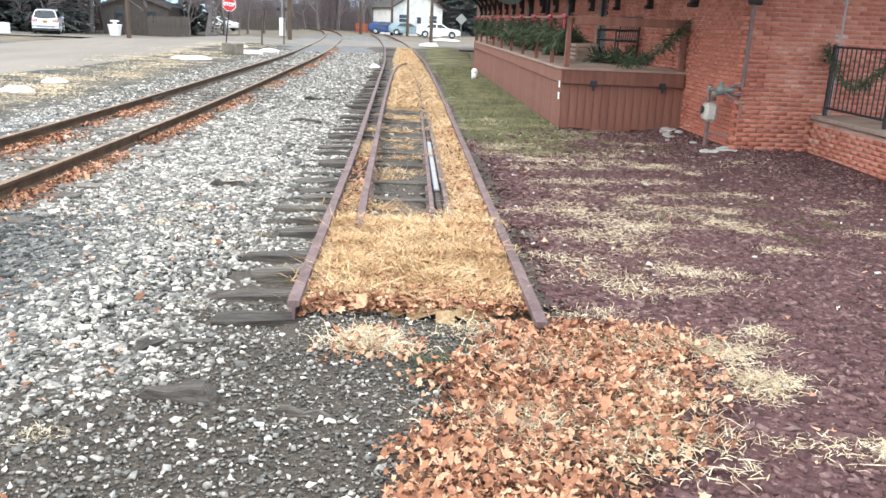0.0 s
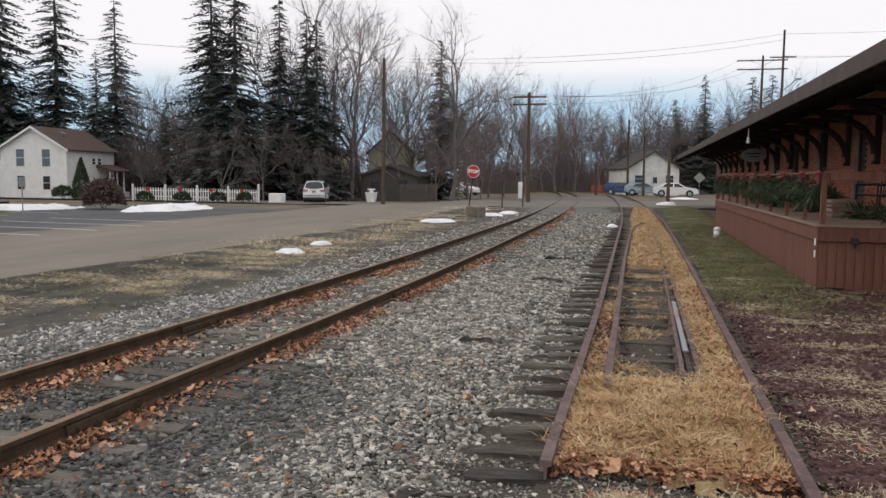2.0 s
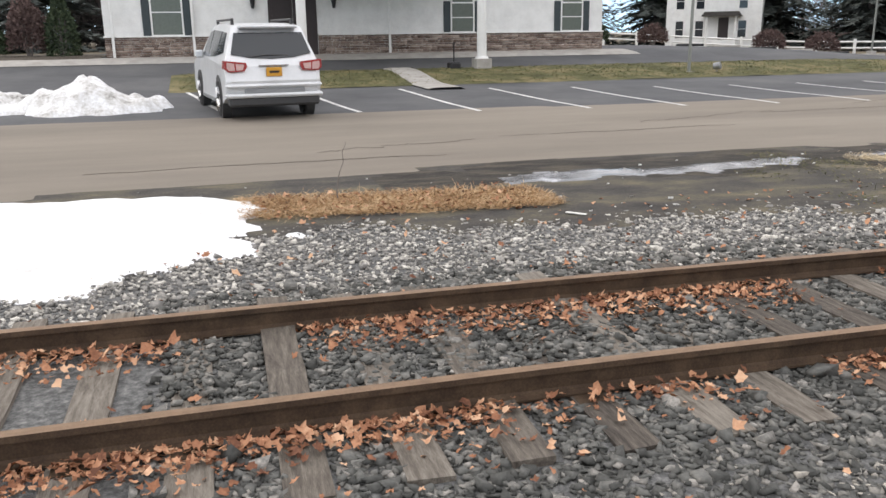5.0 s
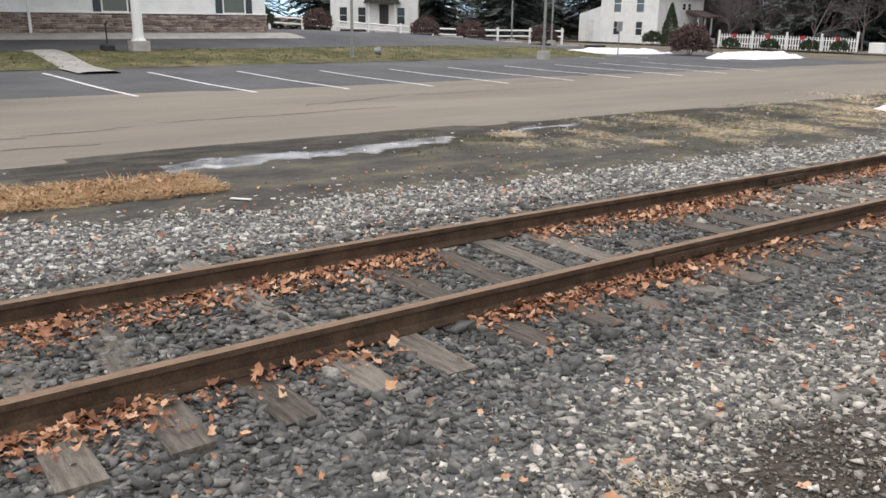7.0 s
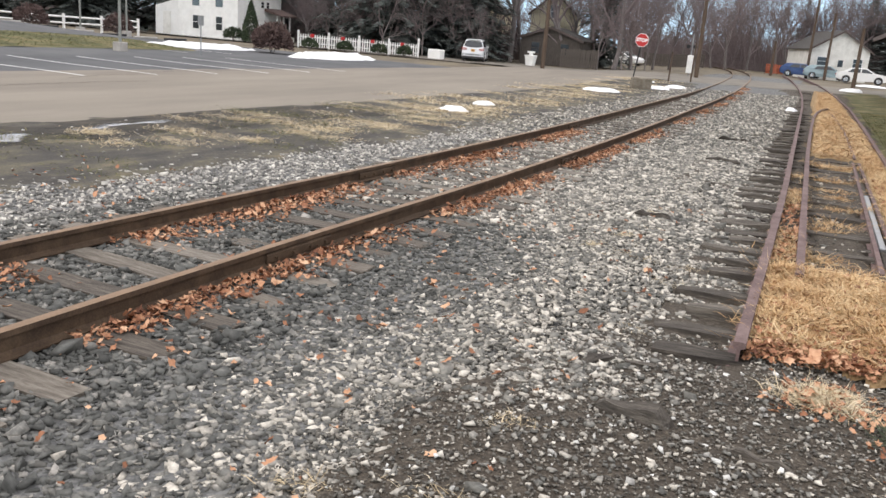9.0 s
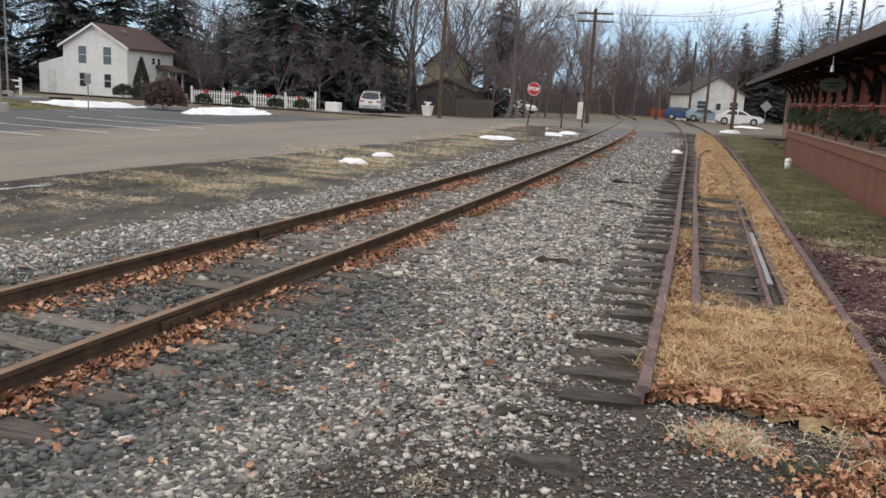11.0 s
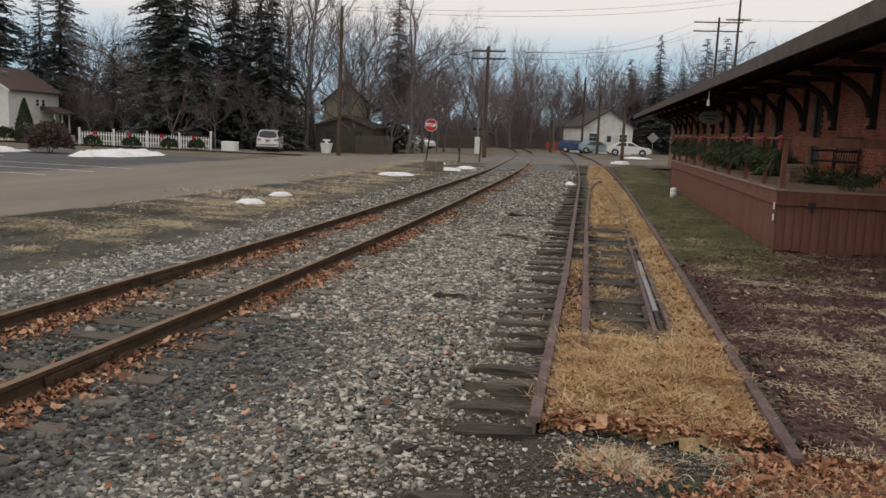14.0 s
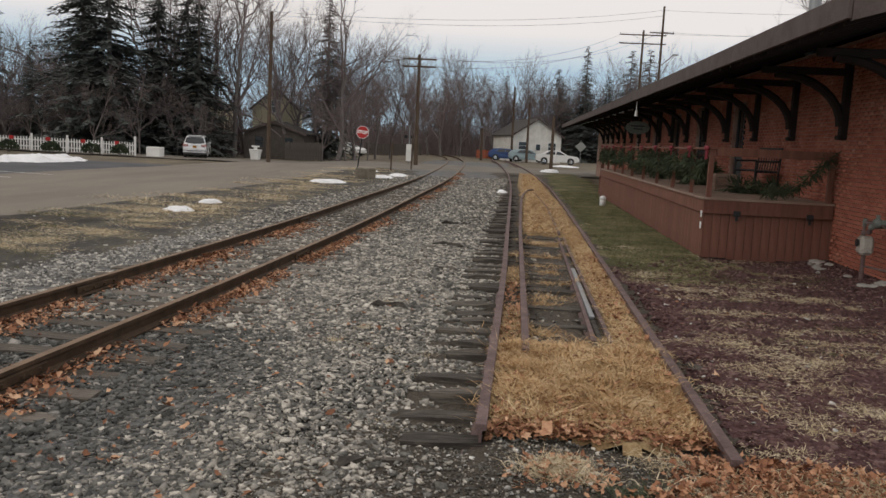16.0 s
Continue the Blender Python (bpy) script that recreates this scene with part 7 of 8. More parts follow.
M["dirtysnow"] = mat("dirty_snow", [(0.25, (0.2, 0.19, 0.175)), (0.4, (0.55, 0.54, 0.52)), (0.6, (0.85, 0.86, 0.88))], 1.8, 0.7, bump=0.8, fine=14, dist=0.06)
snow_patch(-8.45, -7.2, 2.0, 2.7, 0.13, 2.0, "broad flat patch of melting white snow on the gravel")
snow_patch(-21.5, -7.75, 1.3, 1.7, 0.85, 5.0, "ploughed heap of dirty snow by the car", 1, "snow_heap")
snow_patch(-22.0, -10.2, 1.0, 1.8, 0.55, 7.0, "low heap of grey ploughed snow", 1, "snow_heap")
snow_patch(-28.0, 28.6, 1.0, 3.6, 0.24, 8.0, "long bank of snow along the lot edge", name="snow_bank")
snow_patch(-23.0, 32.8, 1.4, 3.6, 0.32, 9.0, "long bank of snow along the lot edge", name="snow_bank")
for k, (x, y, rx, ry) in enumerate(((-8.3, 14.8, 0.36, 0.4), (-8.5, 17.4, 0.3, 0.35), (-8.3, 30.7, 0.8, 1.0), (-6.9, 36.3, 0.6, 0.9), (-6.4, 38.6, 0.5, 1.0), (-8.6, 41.5, 0.6, 0.9), (-0.55, 27.2, 0.2, 0.4), (4.2, 76, 1.2, 2.0), (2.2, 55.5, 0.7, 0.9))):
    snow_patch(x, y, rx, ry, 0.1 if k < 8 else 0.25, 20.0 + k * 3, "small remnant patch of white snow")
M["mud"] = mat("wet_dark_mud", [(0.3, (0.022, 0.02, 0.018)), (0.5, (0.05, 0.045, 0.039)), (0.72, (0.105, 0.09, 0.068))], 2.2, 0.85, bump=0.9, fine=40, dist=0.02, stretch=(2, 0.6, 1), spec=0.15)
sheet("ice_puddle", (-11.3, -8.8, -1.4, 6.5, lambda X, Y: 0.24 - np.abs(X + 9.95 + 0.06 * (Y - 1)) - 0.2 * sstep(2.5, 6, Y) + 0.12 * sstep(1.2, 0.2, Y)), M["ice"], 0.014, "thin icy puddle along the road edge", "puddle", 0.12, 0.45, "")
sheet("wet_mud", (-11.9, -8.4, -3.0, 12.0, lambda X, Y: 0.95 - np.abs(X - road_edge(Y) - 0.85)), M["mud"], 0.010, "dark wet mud at the broken road edge", "mud", 0.2, 0.7)

# ---- straw mats, leaf litter beds ----
def leaf_left(y):
    return np.interp(y, [-3.6, -1.8, -1.4, -1.0, -0.4, -0.1], [0.5, 0.66, 0.88, 0.8, 1.18, 1.3])


def leaf_right(y):
    return np.interp(y, [-3.6, -1.9, -1.6, -0.9, -0.2], [1.5, 1.6, 1.95, 2.2, 2.3])



sheet("straw_mat", (-0.2, 1.7, -0.6, 3.0, lambda X, Y: np.minimum(np.minimum(X - 0.07, 1.43 - X), np.minimum(Y - 0.12 - 0.12 * np.sin(5 * X), 2.3 + 0.15 * np.sin(6 * X) - Y + 0.5 * sstep(1.0, 1.2, X) * 2))), M["strawbed"], 0.055, "matted dry yellow straw between the rails", "straw", 0.06, 0.12, "stuff", 0.02)
sheet("straw_mat", (0.9, 1.6, 2.0, 14, lambda X, Y: np.minimum(np.minimum(X - 1.14, 1.46 - X), np.minimum(Y - 2.2, 13.5 - Y))), M["strawbed"], 0.05, "matted dry straw along the old rail", "straw", 0.07, 0.1, "stuff", 0.02)
sheet("straw_mat", (0.0, 1.6, 11, 52, lambda X, Y: np.minimum(np.minimum(X - 0.28 + 0.022 * np.clip(Y - 24, 0, 40), 1.44 - X - 0.02 * np.clip(Y - 20, 0, 40)), np.minimum(Y - 12.2, 50 - Y))), M["strawbed"], 0.05, "matted dry straw between the old rails", "straw", 0.12, 0.15, "stuff", 0.02)
sheet("straw_mat", (0.4, 2.8, -3.6, 0.3, lambda X, Y: np.minimum(np.minimum(X - leaf_left(Y) - 0.12, leaf_right(Y) - 0.1 - X), np.minimum(Y + 3.4, -0.35 - Y))), M["leafbed"], 0.022, "bed of brown leaf litter and straw", "leaf litter", 0.07, 0.12, "stuff", 0.02)
sheet("cinder_bed", (0.25, 1.0, 2.2, 12.4, lambda X, Y: np.minimum(np.minimum(X - 0.33, 0.92 - X), np.minimum(Y - 2.4, 12.2 - Y))), M["dirt"], 0.048, "dark cinder soil over the sunken ties", "soil", 0.06, 0.12, "stuff", 0.025)
sheet("straw_mat", (-10.3, -8.0, -5.2, -0.8, lambda X, Y: np.minimum(0.42 - np.abs(X + 9.0 - 0.12 * (Y + 3)), np.minimum(Y + 4.7, -1.35 - Y))), M["strawbed"], 0.014, "patch of orange dead grass by the road", "straw", 0.12, 0.3, "stuff", 0.03)


# ---- loose stones ----
def stones(name, n, place, size, material, label, flat_=0.6, seed=1, sink=0.25, category="stones"):
    """Loose angular stones strewn where place(rng, n) puts them."""
    rng = np.random.default_rng(seed)
    P = place(rng, n)
    n = len(P)
    # a block with knocked-off corners
    B = np.array([(x, y, z) for x in (-1, 1) for y in (-1, 1) for z in (-1, 1)], float) * 0.8
    T = np.array([(0, 1, 3), (0, 3, 2), (4, 6, 7), (4, 7, 5), (0, 4, 5), (0, 5, 1), (2, 3, 7), (2, 7, 6), (0, 2, 6), (0, 6, 4), (1, 5, 7), (1, 7, 3)])
    kinds = 40
    shapes = B[None] * rng.uniform(0.45, 1.2, (kinds, 8, 1)) + rng.normal(0, 0.16, (kinds, 8, 3))
    S = shapes[rng.integers(0, kinds, n)]
    sc = size * np.exp(rng.normal(0, 0.32, n))[:, None] * np.stack([rng.uniform(0.8, 1.35, n), rng.uniform(0.6, 1.0, n), flat_ * rng.uniform(0.6, 1.2, n)], -1)
    S = S * sc[:, None, :] * 0.5
    a, b = rng.uniform(0, 2 * math.pi, n), rng.normal(0, 0.5, n)
    ca, sa, cb, sb = np.cos(a)[:, None], np.sin(a)[:, None], np.cos(b)[:, None], np.sin(b)[:, None]
    x, y, z = S[..., 0], S[..., 1] * cb - S[..., 2] * sb, S[..., 1] * sb + S[..., 2] * cb
    x, y = x * ca - y * sa, x * sa + y * ca
    zz = P[:, 2] + (0.5 - sink) * sc[:, 2] * 0.9
    V = np.stack([x + P[:, :1], y + P[:, 1:2], z + zz[:, None]], -1).reshape(-1, 3)
    F = (T[None] + (8 * np.arange(n))[:, None, None]).reshape(-1, 3)
    return soup(name, V, F, material, label, category)


tie_y = np.array([s[1] for s in spots])


def not_on_tie(x, y, slack=0.115):
    """Keeps stones off the tops of ties and out of the rails."""
    k = np.clip(np.searchsorted(tie_y, y), 1, len(tie_y) - 1)
    d = np.minimum(np.abs(y - tie_y[k]), np.abs(y - tie_y[k - 1]))
    on = (d < slack) & (np.abs(x + 4.44) < 1.40)
    return ~on


def near_rail(x, y):
    c = np.interp(y, [p.y for p in MAIN], [p.x for p in MAIN])
    return (np.abs(np.abs(x - c) - 0.755) < 0.085)


def band(x0, x1, y0, y1, dz, keep=None, power=1.0):
    def place(rng, n):
        x, y = rng.uniform(x0, x1, n), y0 + (y1 - y0) * rng.random(n) ** power
        k = np.ones(n, bool) if keep is None else keep(x, y, rng)
        x, y = x[k], y[k]
        return np.stack([x, y, G(x, y) + dz + 0.022 * sstep(-1.5, -0.9, x) * (dz < 0)], -1)
    return place


edge = lambda x, y: x + 0.55 - 0.42 * sstep(0.0, 1.2, y) + (0.35 - 0.2 * sstep(0.0, 1.5, y)) * np.sin(1.7 * y) - 0.10 * np.sin(5.1 * y) + 0.62 * sstep(0.5, -1.8, y) * (1 + 0.3 * np.sin(3 * y))
stub_ys = np.array([q[1] for q in sspots])


def off_stub(x, y):
    k = np.clip(np.searchsorted(stub_ys, y), 1, len(stub_ys) - 1)
    d = np.minimum(np.abs(y - stub_ys[k]), np.abs(y - stub_ys[k - 1]))
    return ~((d < 0.1) & (x > -0.62))


slate_side = lambda x, y, rng: x < -2.2 + 0.25 * np.sin(1.3 * y) + rng.normal(0, 0.35, len(x))
bal = lambda x, y, rng: off_stub(x, y) & (edge(x, y) < rng.normal(0, 0.18, len(x))) & not_on_tie(x, y) & ~near_rail(x, y)
stones("ballast_stones", 34000, band(-2.9, -0.04, -5.2, 3.2, -0.02, lambda x, y, rng: bal(x, y, rng) & ~slate_side(x, y, rng)), 0.036, M["rock"], "angular grey and white crushed ballast stones", 0.5, 2)
stones("ballast_stones", 36000, band(-6.2, -1.2, -5.2, 3.2, -0.02, lambda x, y, rng: bal(x, y, rng) & slate_side(x, y, rng)), 0.046, M["slate"], "flat slate-grey crushed ballast stones", 0.45, 52)
stones("ballast_stones", 36000, band(-3.6, -0.04, 3.2, 12, -0.018, bal), 0.045, M["rock"], "angular grey and white crushed ballast stones", 0.55, 3)
stones("ballast_stones", 9000, band(-6.2, -2.9, -5.5, 1.6, -0.014, bal), 0.05, M["slate"], "darker blue-grey ballast stones by the main track", 0.55, 4)
stones("ballast_stones", 46000, band(-9.2, -5.4, -8.0, 12, -0.018, lambda x, y, rng: not_on_tie(x, y) & ~near_rail(x, y) & (x > gravel_edge(y) + rng.normal(0, 0.3, len(x)))), 0.036, M["gravel"], "smaller grey stones on the far shoulder", 0.6, 5)
stones("ballast_stones", 9000, band(-5.6, -3.5, 3.2, 12, -0.015, bal), 0.055, M["rock"], "grey ballast stones between the rails", 0.6, 16)
stones("ballast_stones", 42000, band(-8.3, -0.5, 11, 40, -0.015, lambda x, y, rng: bal(x, y, rng) & (x > gravel_edge(y) + rng.normal(0, 0.2, len(x))), 1.4), 0.056, M["rock"], "grey ballast stones along the tracks", 0.6, 6)
half_buried = set(random.sample([k for k in range(len(tie_y)) if -6 < tie_y[k] < 3], 8))
over_tie = lambda x, y, rng: np.isin(np.abs(y[:, None] - tie_y[None]).argmin(1), list(half_buried)) & (np.abs(y[:, None] - tie_y[None]).min(1) < 0.13) & ~near_rail(x, y) & (x < -4.1 + rng.normal(0, 0.3, len(x)))
stones("ballast_stones", 9000, band(-5.2, -3.85, -5.5, 3.0, 0.006, over_tie), 0.044, M["slate"], "slate stones spilled over the ties", 0.5, 71)
grade = lambda x, y, rng: edge(x, y) > rng.normal(-0.25, 0.3, len(x))
stones("white_pebbles", 900, band(-1.7, 0.95, -5, 0.5, 0.014, lambda x, y, rng: grade(x, y, rng) & (rng.random(len(x)) < 1.0 - 0.55 * sstep(-0.3, 0.9, x))), 0.023, M["pebble"], "small white and grey pebbles on dark soil", 0.55, 7)
stones("pebbles", 4600, band(-1.7, 1.0, -5, 0.4, 0.012, grade), 0.023, M["rock"], "small mixed grey and tan pebbles on dark soil", 0.55, 31)
stones("pebbles", 260, band(0.33, 0.93, 2.4, 12, 0.045, None), 0.03, M["rock"], "scattered grey pebbles between ties", 0.55, 8)
stones("cinder_grit", 22000, band(-1.7, 1.0, -4.2, 0.4, 0.010, grade), 0.0135, M["darkrock"], "dark cinder grit and fine stone", 0.6, 17)
redk = lambda x, y, rng: (x > 1.75 - 0.35 * sstep(-0.5, -4, y) + rng.normal(0, 0.12, len(x))) & (y < 10.2 - 2.2 * sstep(3.2, 1.8, x) + rng.normal(0, 0.5, len(x)))
stones("red_stones", 36000, band(1.2, 5.2, -4.5, 3.0, 0.008, redk), 0.034, M["redrock"], "dark red crushed stone chips", 0.5, 9)
stones("red_stones", 18000, band(1.5, 6.7, 3.0, 10.2, 0.008, redk), 0.042, M["redrock"], "dark red crushed stone chips", 0.5, 10)
stones("white_pebbles", 130, band(1.7, 6.0, -4, 9, 0.02, None), 0.035, M["pebble"], "stray white pebbles on the red stone yard", 0.5, 11)
stones("white_pebbles", 260, band(-10.6, -7.6, -6, 30, 0.01, None), 0.03, M["pebble"], "stray pale pebbles on the verge", 0.5, 12)


# ---- dead grass and straw blades ----
def blades(name, n, place, length, material, label, lie=0.75, width=0.004, seed=1, category="grass"):
    """Dry blades, each bent once, lying more or less flat."""
    rng = np.random.default_rng(seed)
    P = place(rng, n)
    n = len(P)
    a = rng.uniform(0, 2 * math.pi, n)
    up = np.clip(rng.normal(1 - lie, 0.22, n), 0.02, 1.2)
    L = length * np.exp(rng.normal(0, 0.35, n))
    d = np.stack([np.cos(a), np.sin(a), up], -1)
    d /= np.linalg.norm(d, axis=1)[:, None]
    d2 = d + np.stack([rng.normal(0, 0.4, n), rng.normal(0, 0.4, n), -rng.uniform(0.1, 0.8, n)], -1)
    d2 /= np.linalg.norm(d2, axis=1)[:, None]
    s = np.stack([-np.sin(a), np.cos(a), rng.normal(0, 0.3, n)], -1) * (width * rng.uniform(0.6, 1.5, n))[:, None]
    m = P + d * (L * 0.55)[:, None]
    t = m + d2 * (L * 0.5)[:, None]
    low = P[:, 2] + 0.004
    m[:, 2], t[:, 2] = np.maximum(m[:, 2], low), np.maximum(t[:, 2], low)
    V = np.stack([P - s, P + s, m + s, m - s, t], 1).reshape(-1, 3)
    k = 5 * np.arange(n)[:, None]
    F = np.concatenate([np.concatenate([k, k + 1, k + 2], 1), np.concatenate([k, k + 2, k + 3], 1), np.concatenate([k + 3, k + 2, k + 4], 1)])
    return soup(name, V, F, material, label, category)


def tufts(x0, x1, y0, y1, count, spread, dz=0.01, keep=None, seed=0):
    def place(rng, n):
        cx, cy = rng.uniform(x0, x1, count), rng.uniform(y0, y1, count)
        i = rng.integers(0, count, n)
        x, y = cx[i] + rng.normal(0, spread, n) * rng.uniform(0.5, 1.6, count)[i], cy[i] + rng.normal(0, spread * 0.6, n)
        k = np.ones(n, bool) if keep is None else keep(x, y)
        x, y = x[k], y[k]
        return np.stack([x, y, G(x, y) + dz], -1)
    return place


M["greengrass"] = mat("green_grass_blades", [(0.2, (0.05, 0.056, 0.02)), (0.5, (0.1, 0.108, 0.04)), (0.8, (0.24, 0.21, 0.1))], 2, 0.9, bump=0, per="Island", spread=0.3)
blades("dry_straw", 24000, band(0.06, 1.44, 0.2, 2.45, 0.055), 0.10, M["straw"], "tangle of dry yellow straw between the rails", 0.6, 0.002, 1)
blades("dry_straw", 9000, band(1.15, 1.46, 2.2, 14, 0.06), 0.12, M["straw"], "tangle of dry straw along the rail", 0.7, 0.0024, 2)
blades("dry_straw", 14000, band(0.25, 1.42, 12.2, 46, 0.06, lambda x, y, rng: x < 1.42 - 0.02 * np.clip(y - 20, 0, 30)), 0.16, M["straw"], "tangle of dry straw between old rails", 0.75, 0.005, 3)
blades("dry_straw", 3500, band(0.02, 0.26, 0.1, 9, 0.03, lambda x, y, rng: np.sin(2.1 * y + 0.5) > -0.2), 0.12, M["straw"], "tufts of dry straw beside the rail", 0.65, 0.0024, 4)
blades("dry_straw", 2600, tufts(0.35, 0.9, 2.6, 12, 15, 0.13, 0.05), 0.13, M["straw"], "straw tufts among the old ties", 0.6, 0.0024, 5)
blades("straw_tuft", 1700, tufts(0.35, 0.62, -0.5, -0.22, 6, 0.07), 0.10, M["palestraw"], "pale dry grass clump on dark soil", 0.6, 0.0014, 6)
leaves_near_tuft = band(0.15, 0.85, -0.75, -0.1, 0.015, lambda x, y, rng: np.hypot(x - 0.5, (y + 0.42) * 1.3) + rng.normal(0, 0.1, len(x)) < 0.32)
blades("dry_straw", 9000, tufts(1.9, 6.0, -2.5, 7.5, 34, 0.13, 0.022), 0.055, M["palestraw"], "flattened pale dead grass on red stone", 0.85, 0.0017, 7)
blades("dry_straw", 8500, tufts(1.95, 3.9, 0.4, 6.5, 26, 0.19, 0.022), 0.06, M["palestraw"], "flattened pale dead grass on red stone", 0.85, 0.0018, 8)
blades("dry_straw", 3000, tufts(1.95, 5.0, 2.0, 8.5, 16, 0.15, 0.02), 0.05, M["greengrass"], "thin olive grass among the red stone", 0.75, 0.0018, 41)
blades("dry_straw", 3000, tufts(1.9, 2.7, -1.05, -0.25, 13, 0.13, 0.03), 0.07, M["palestraw"], "dry straw at the edge of the leaf litter", 0.8, 0.0015, 9)
blades("lawn_grass", 26000, band(1.75, 3.38, 6.8, 30, 0.02, lambda x, y, rng: y > 7.3 + rng.normal(0, 0.8, len(x)), 1.3), 0.06, M["greengrass"], "short green winter grass", 0.45, 0.0024, 10)
blades("dry_straw", 6000, tufts(1.8, 4.6, 6.0, 11.0, 42, 0.22, 0.02), 0.07, M["palestraw"], "dead grass at the lawn edge", 0.8, 0.002, 11)
blades("dead_grass", 17000, band(-9.75, -8.3, -4.8, -1.2, 0.03, lambda x, y, rng: np.abs(x + 9.0 - 0.12 * (y + 3)) < 0.5 + rng.normal(0, 0.1, len(x))), 0.11, M["orangegrass"], "orange-brown dead grass clump by the road", 0.66, 0.003, 12)
blades("dead_grass", 5000, tufts(-10.6, -7.3, 2, 14, 40, 0.3, 0.01), 0.07, M["greengrass"], "olive winter grass on the verge", 0.7, 0.003, 43)
blades("dead_grass", 15000, tufts(-10.2, -7.4, 4, 15, 46, 0.3, 0.01), 0.08, M["palestraw"], "sparse dead grass on the verge", 0.8, 0.003, 13)
blades("dead_grass", 17000, tufts(-10.6, -7.4, 14, 45, 60, 0.5, 0.01), 0.11, M["palestraw"], "sparse dead grass on the far verge", 0.75, 0.006, 14)
blades("lawn_grass", 16000, band(-30.1, -26.0, -5.8, 25.4, 0.06), 0.07, M["greengrass"], "short winter grass of the lawn strip", 0.5, 0.008, 15)
blades("dry_straw", 1800, band(1.0, 2.2, -1.9, -0.15, 0.05), 0.07, M["palestraw"], "dry straw mixed into the leaf litter", 0.75, 0.002, 21)
blades("dry_straw", 13000, tufts(0.12, 1.4, 0.35, 2.3, 40, 0.09, 0.07), 0.13, M["straw"], "pale raised straw tufts between the rails", 0.45, 0.0022, 22)
blades("dry_straw", 2600, tufts(0.35, 0.75, 1.9, 2.9, 8, 0.08, 0.06), 0.12, M["straw"], "ragged straw at the edge of the mat", 0.6, 0.0022, 23)
blades("green_sprig", 260, tufts(0.85, 1.05, -0.75, -0.6, 3, 0.07, 0.02), 0.16, M["garland"], "fallen green evergreen sprig", 0.8, 0.0024, 16, "sprig")
blades("dead_grass", 1200, tufts(-1.6, -0.6, -2.5, 5, 14, 0.07, 0.0), 0.07, M["palestraw"], "wisps of dead grass among the stones", 0.75, 0.0013, 18)
blades("dry_straw", 4200, tufts(1.0, 2.1, -1.9, -0.2, 30, 0.12, 0.06), 0.07, M["palestraw"], "pale dry grass poking through the leaf litter", 0.6, 0.0014, 44)


# ---- fallen leaves ----
def leaves(name, n, place, size, label, seed=1, lift=0.02, tilt=0.3):
    """Curled lobed leaves, each a fan of five points."""
    rng = np.random.default_rng(seed)
    P = place(rng, n)
    n = len(P)
    k = 12
    ang = np.linspace(0, 2 * math.pi, k, endpoint=False)
    rad = np.where(np.arange(k) % 2 == 0, 1.0, 0.74)[None] * rng.uniform(0.6, 1.2, (n, k))
    s = size * np.exp(rng.normal(0, 0.3, n))[:, None]
    a = ang[None] + rng.uniform(0, 6.28, (n, 1))
    x, y = rad * np.cos(a) * s * 0.5, rad * np.sin(a) * s * 0.5 * rng.uniform(0.45, 0.95, (n, 1))
    sp = rng.uniform(0, 6.28, (n, 1))
    x, y = x * np.cos(sp) - y * np.sin(sp), x * np.sin(sp) + y * np.cos(sp)
    cu = rng.uniform(-0.3, 1.0, (n, 1))
    z = cu * (rad ** 2) * s * 0.22 * (1 + 0.8 * np.cos(2 * a + rng.uniform(0, 6, (n, 1)))) + rng.normal(0, 0.06, (n, k)) * s
    tx, ty = rng.normal(0, tilt, (n, 1)), rng.normal(0, tilt, (n, 1))
    z = z + x * tx + y * ty
    z = z - z.min(1, keepdims=True)
    V = np.stack([x + P[:, :1], y + P[:, 1:2], z + P[:, 2:3] + rng.uniform(0, lift, (n, 1))], -1)
    C = np.stack([P[:, 0], P[:, 1], V[..., 2].mean(1) - 0.1 * s[:, 0]], -1)[:, None]
    V = np.concatenate([V, C], 1).reshape(-1, 3)
    i = np.arange(k)
    T = np.stack([i, (i + 1) % k, np.full(k, k)], -1)
    F = (T[None] + ((k + 1) * np.arange(n))[:, None, None]).reshape(-1, 3)
    return soup(name, V, F, M["leaf"], label, "leaves")


def along(side, width, y0, y1, dz, patchy=0.0):
    """Beside a rail of the main track."""
    def place(rng, n):
        y = rng.uniform(y0, y1, n)
        c = np.interp(y, [p.y for p in MAIN], [p.x for p in MAIN])
        x = c + side + np.sign(width) * np.abs(rng.normal(0, abs(width), n))
        k = np.sin(1.3 * y + 2.0 * side) + 0.5 * np.sin(4.1 * y) > patchy + rng.normal(0, 0.4, n)
        return np.stack([x, y, G(x, y) + dz], -1)[k]
    return place


leaves("fallen_leaves", 6000, along(0.83, 0.16, -6.5, 14, -0.008, -0.5), 0.052, "curled brown oak leaves drifted against the rail", 1, 0.05)
leaves("fallen_leaves", 7500, along(-0.68, 0.24, -6.5, 14, -0.008, -0.5), 0.052, "curled brown oak leaves drifted between the rails", 2, 0.05)
leaves("fallen_leaves", 1200, along(0.66, -0.14, -6.5, 12, -0.005, 0.2), 0.055, "scattered brown leaves beside the rail", 3, 0.03)
leaves("fallen_leaves", 2200, along(0.84, 0.2, 14, 45, 0.0, 0.0), 0.07, "brown leaves along the rail", 4, 0.04)
leaves("fallen_leaves", 420, band(-3.2, -0.7, -5, 5, 0.01, lambda x, y, rng: rng.random(len(x)) < 0.8), 0.055, "single orange-brown leaves on the ballast", 5, 0.02)
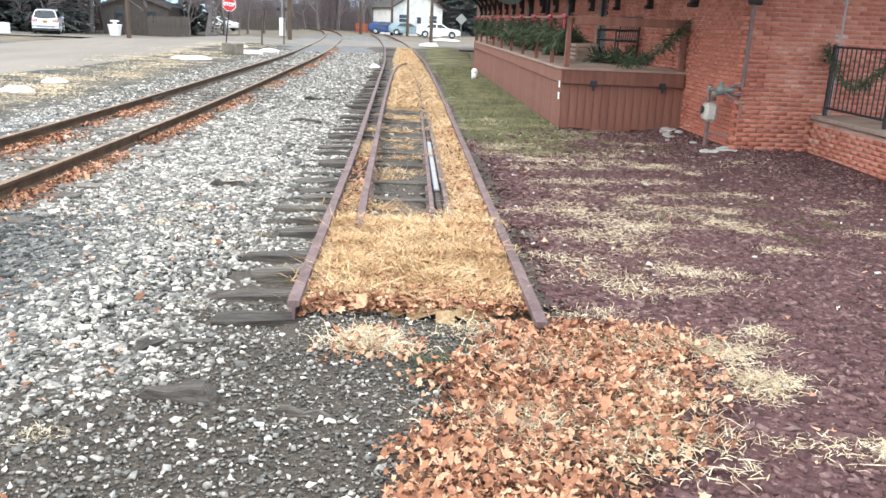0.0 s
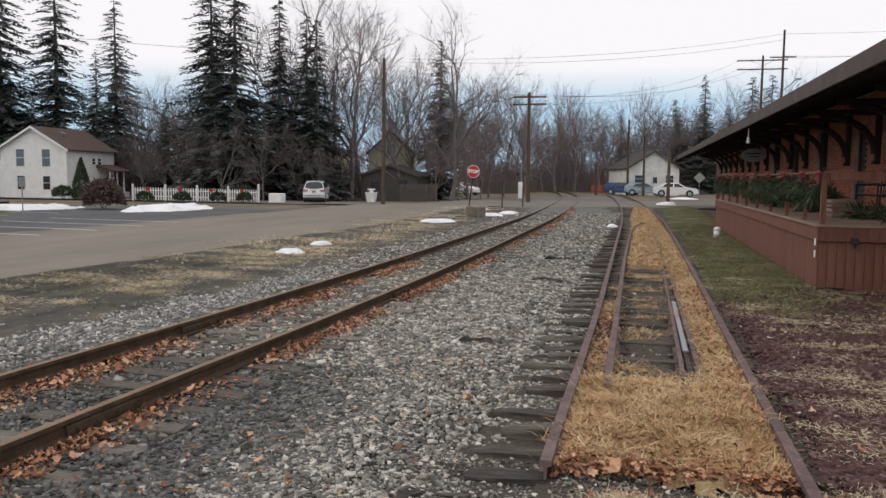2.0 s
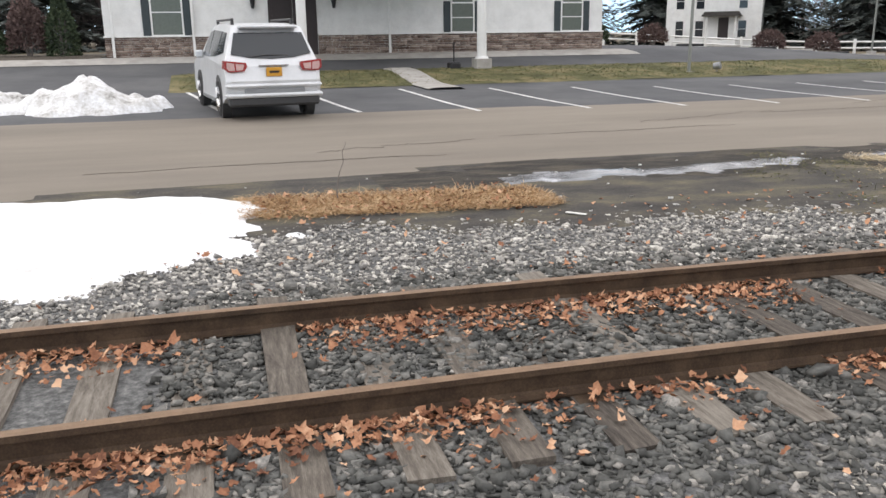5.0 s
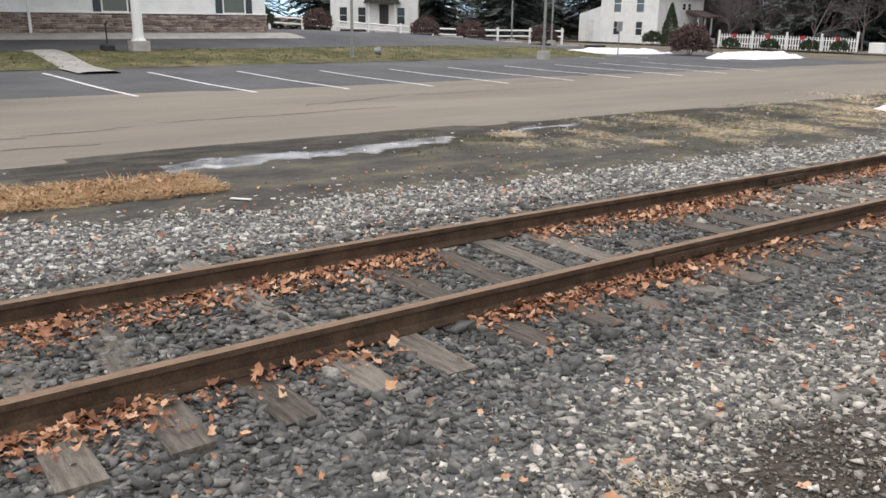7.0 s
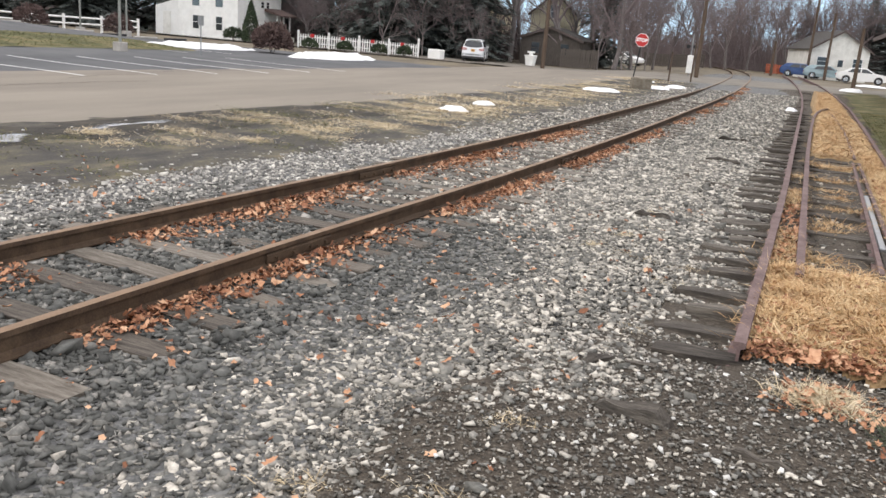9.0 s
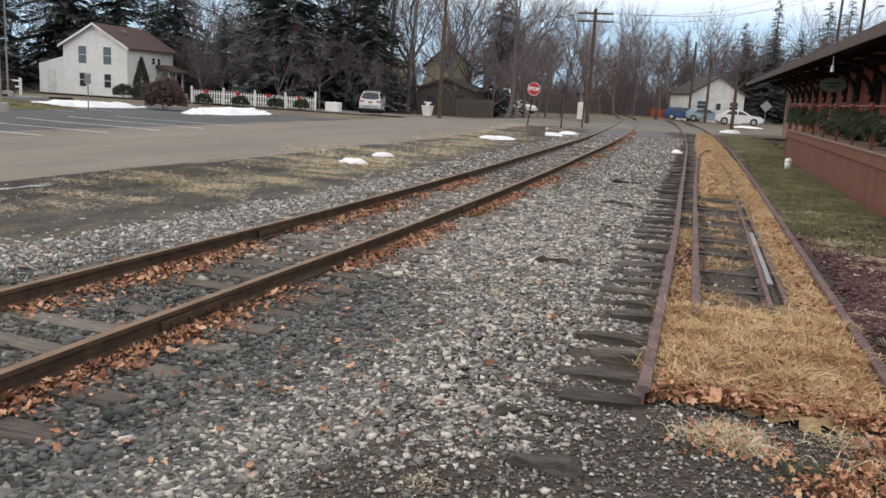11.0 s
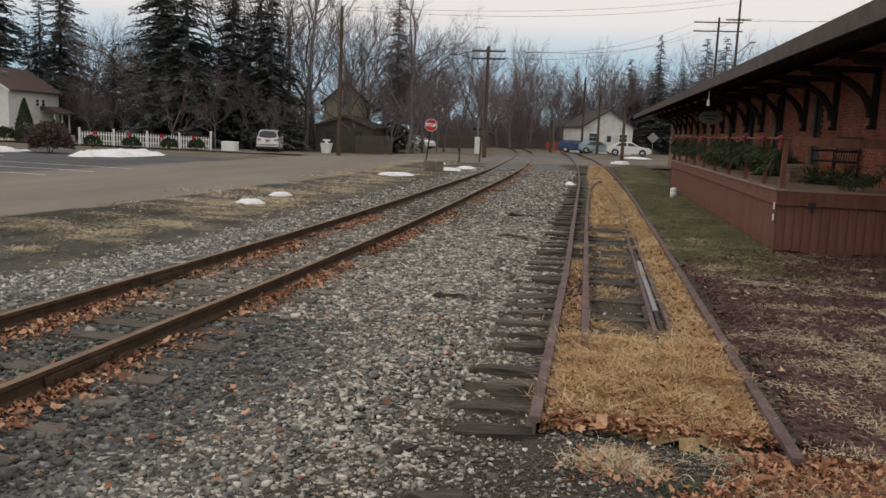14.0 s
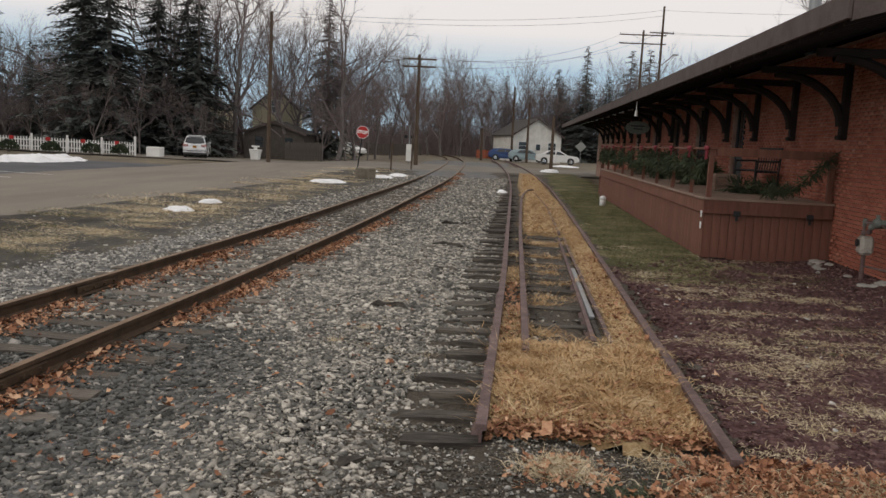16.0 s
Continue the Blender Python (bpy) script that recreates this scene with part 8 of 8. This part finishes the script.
leaves("fallen_leaves", 260, band(-8.5, -5.6, -8, 3, 0.01), 0.055, "single orange-brown leaves on the far shoulder", 6, 0.02)
leaves("fallen_leaves", 21000, band(0.4, 2.6, -3.6, -0.1, 0.035, lambda x, y, rng: (x > leaf_left(y) + 0.06 * np.sin(9 * y) + rng.normal(0, 0.08, len(x))) & (x < leaf_right(y) + rng.normal(0, 0.15, len(x)))), 0.04, "carpet of orange-brown fallen leaves", 7, 0.05, 0.4)
leaves("fallen_leaves", 3200, band(0.05, 1.5, 0.06, 0.9, 0.04, lambda x, y, rng: rng.random(len(x)) < 0.9 - 0.8 * (y + 0.3)), 0.045, "brown leaves in the straw between the rails", 8, 0.04)
leaves("fallen_leaves", 700, band(0.04, 1.48, 0.02, 0.3, 0.03, lambda x, y, rng: rng.random(len(x)) < 1.0 - 0.5 * x), 0.045, "brown leaves at the edge of the straw", 34, 0.05)
leaves("fallen_leaves", 1100, band(0.06, 1.45, 0.1, 2.4, 0.075, lambda x, y, rng: np.sin(3.1 * x + 1) * np.sin(2.7 * y) > rng.normal(0.1, 0.5, len(x))), 0.042, "brown leaves strewn over the straw", 19, 0.04)
leaves("fallen_leaves", 260, leaves_near_tuft, 0.045, "brown leaves round the grass clump", 33, 0.02)
leaves("fallen_leaves", 500, band(0.04, 0.3, 0.2, 6, 0.03), 0.045, "brown leaves beside the old rail", 9, 0.04)
leaves("fallen_leaves", 500, band(1.15, 1.5, 1.5, 9, 0.06), 0.045, "brown leaves in the straw", 10, 0.04)
leaves("fallen_leaves", 260, band(-9.6, -8.4, -4.6, -1.5, 0.03), 0.05, "brown leaves in the dead grass", 11, 0.05)
leaves("fallen_leaves", 120, band(1.8, 5.0, -3.5, 6, 0.03), 0.045, "stray leaves on the red stone", 12, 0.02)


# ---- bits of rotten wood ----
def wood_scrap(x, y, l, w_, h, rz, label="broken piece of rotten dark tie wood"):
    bm = bm_new()
    box(bm, -l / 2, l / 2, -w_ / 2, w_ / 2, 0, h)
    bmesh.ops.subdivide_edges(bm, edges=[e for e in bm.edges if abs((e.verts[0].co - e.verts[1].co).x) > l * 0.8], cuts=6)
    for v in bm.verts:
        k = noise.noise((v.co.x * 9 + x * 7, v.co.y * 13, v.co.z * 9 + y))
        v.co.z *= 1 + 0.8 * k
        v.co.y += 0.5 * w_ * noise.noise((v.co.x * 7, y * 3, v.co.z * 11))
        if abs(v.co.x) > l * 0.45:
            v.co.z *= 0.5
            v.co.x += 0.06 * k
    tagged(finish("wood_scrap", bm, M["darktie"]), label, "wood scrap", "wood scraps").matrix_basis = pose(x, y, g1(x, y) - 0.004, 0, 0, rz)


wood_scrap(-0.40, -1.14, 0.36, 0.075, 0.07, -8)
wood_scrap(0.20, -1.28, 0.26, 0.035, 0.04, -14)
wood_scrap(-0.5, -0.42, 0.22, 0.05, 0.03, 10)
wood_scrap(-0.72, -0.5, 0.18, 0.07, 0.05, 60)
wood_scrap(-1.25, 4.15, 0.42, 0.08, 0.05, -12)
wood_scrap(-0.9, 7.2, 0.4, 0.09, 0.05, -10)
wood_scrap(-1.1, 10.0, 0.6, 0.1, 0.05, -20)
wood_scrap(-1.3, 14.0, 0.6, 0.12, 0.06, -15)
wood_scrap(1.8, 2.25, 0.26, 0.1, 0.03, -30, "dark bent scrap of sheet metal by the rail")
bm = bm_new()
box(bm, -0.12, 0.12, -0.025, 0.025, 0, 0.012, bevel=0.003)
tagged(finish("pale_stick", bm, M["oldwhite"]), "pale flat splinter of wood on the stones", "stick").matrix_basis = pose(-7.85, -1.3, g1(-7.85, -1.3) + 0.02, 0, 0, 40)
bm = bm_new()
p = Vector((0, 0, 0))
for k in range(6):
    q = p + Vector((random.uniform(-0.03, 0.05), random.uniform(-0.02, 0.07), 0.12))
    tube(bm, p, q, 0.008 - 0.001 * k, 0.007 - 0.001 * k, seg=5)
    p = q
tagged(finish("twig_stem", bm, M["bark"]), "thin bare stem standing in the dead grass", "stem").matrix_basis = pose(-9.3, -3.65, g1(-9.3, -3.65))
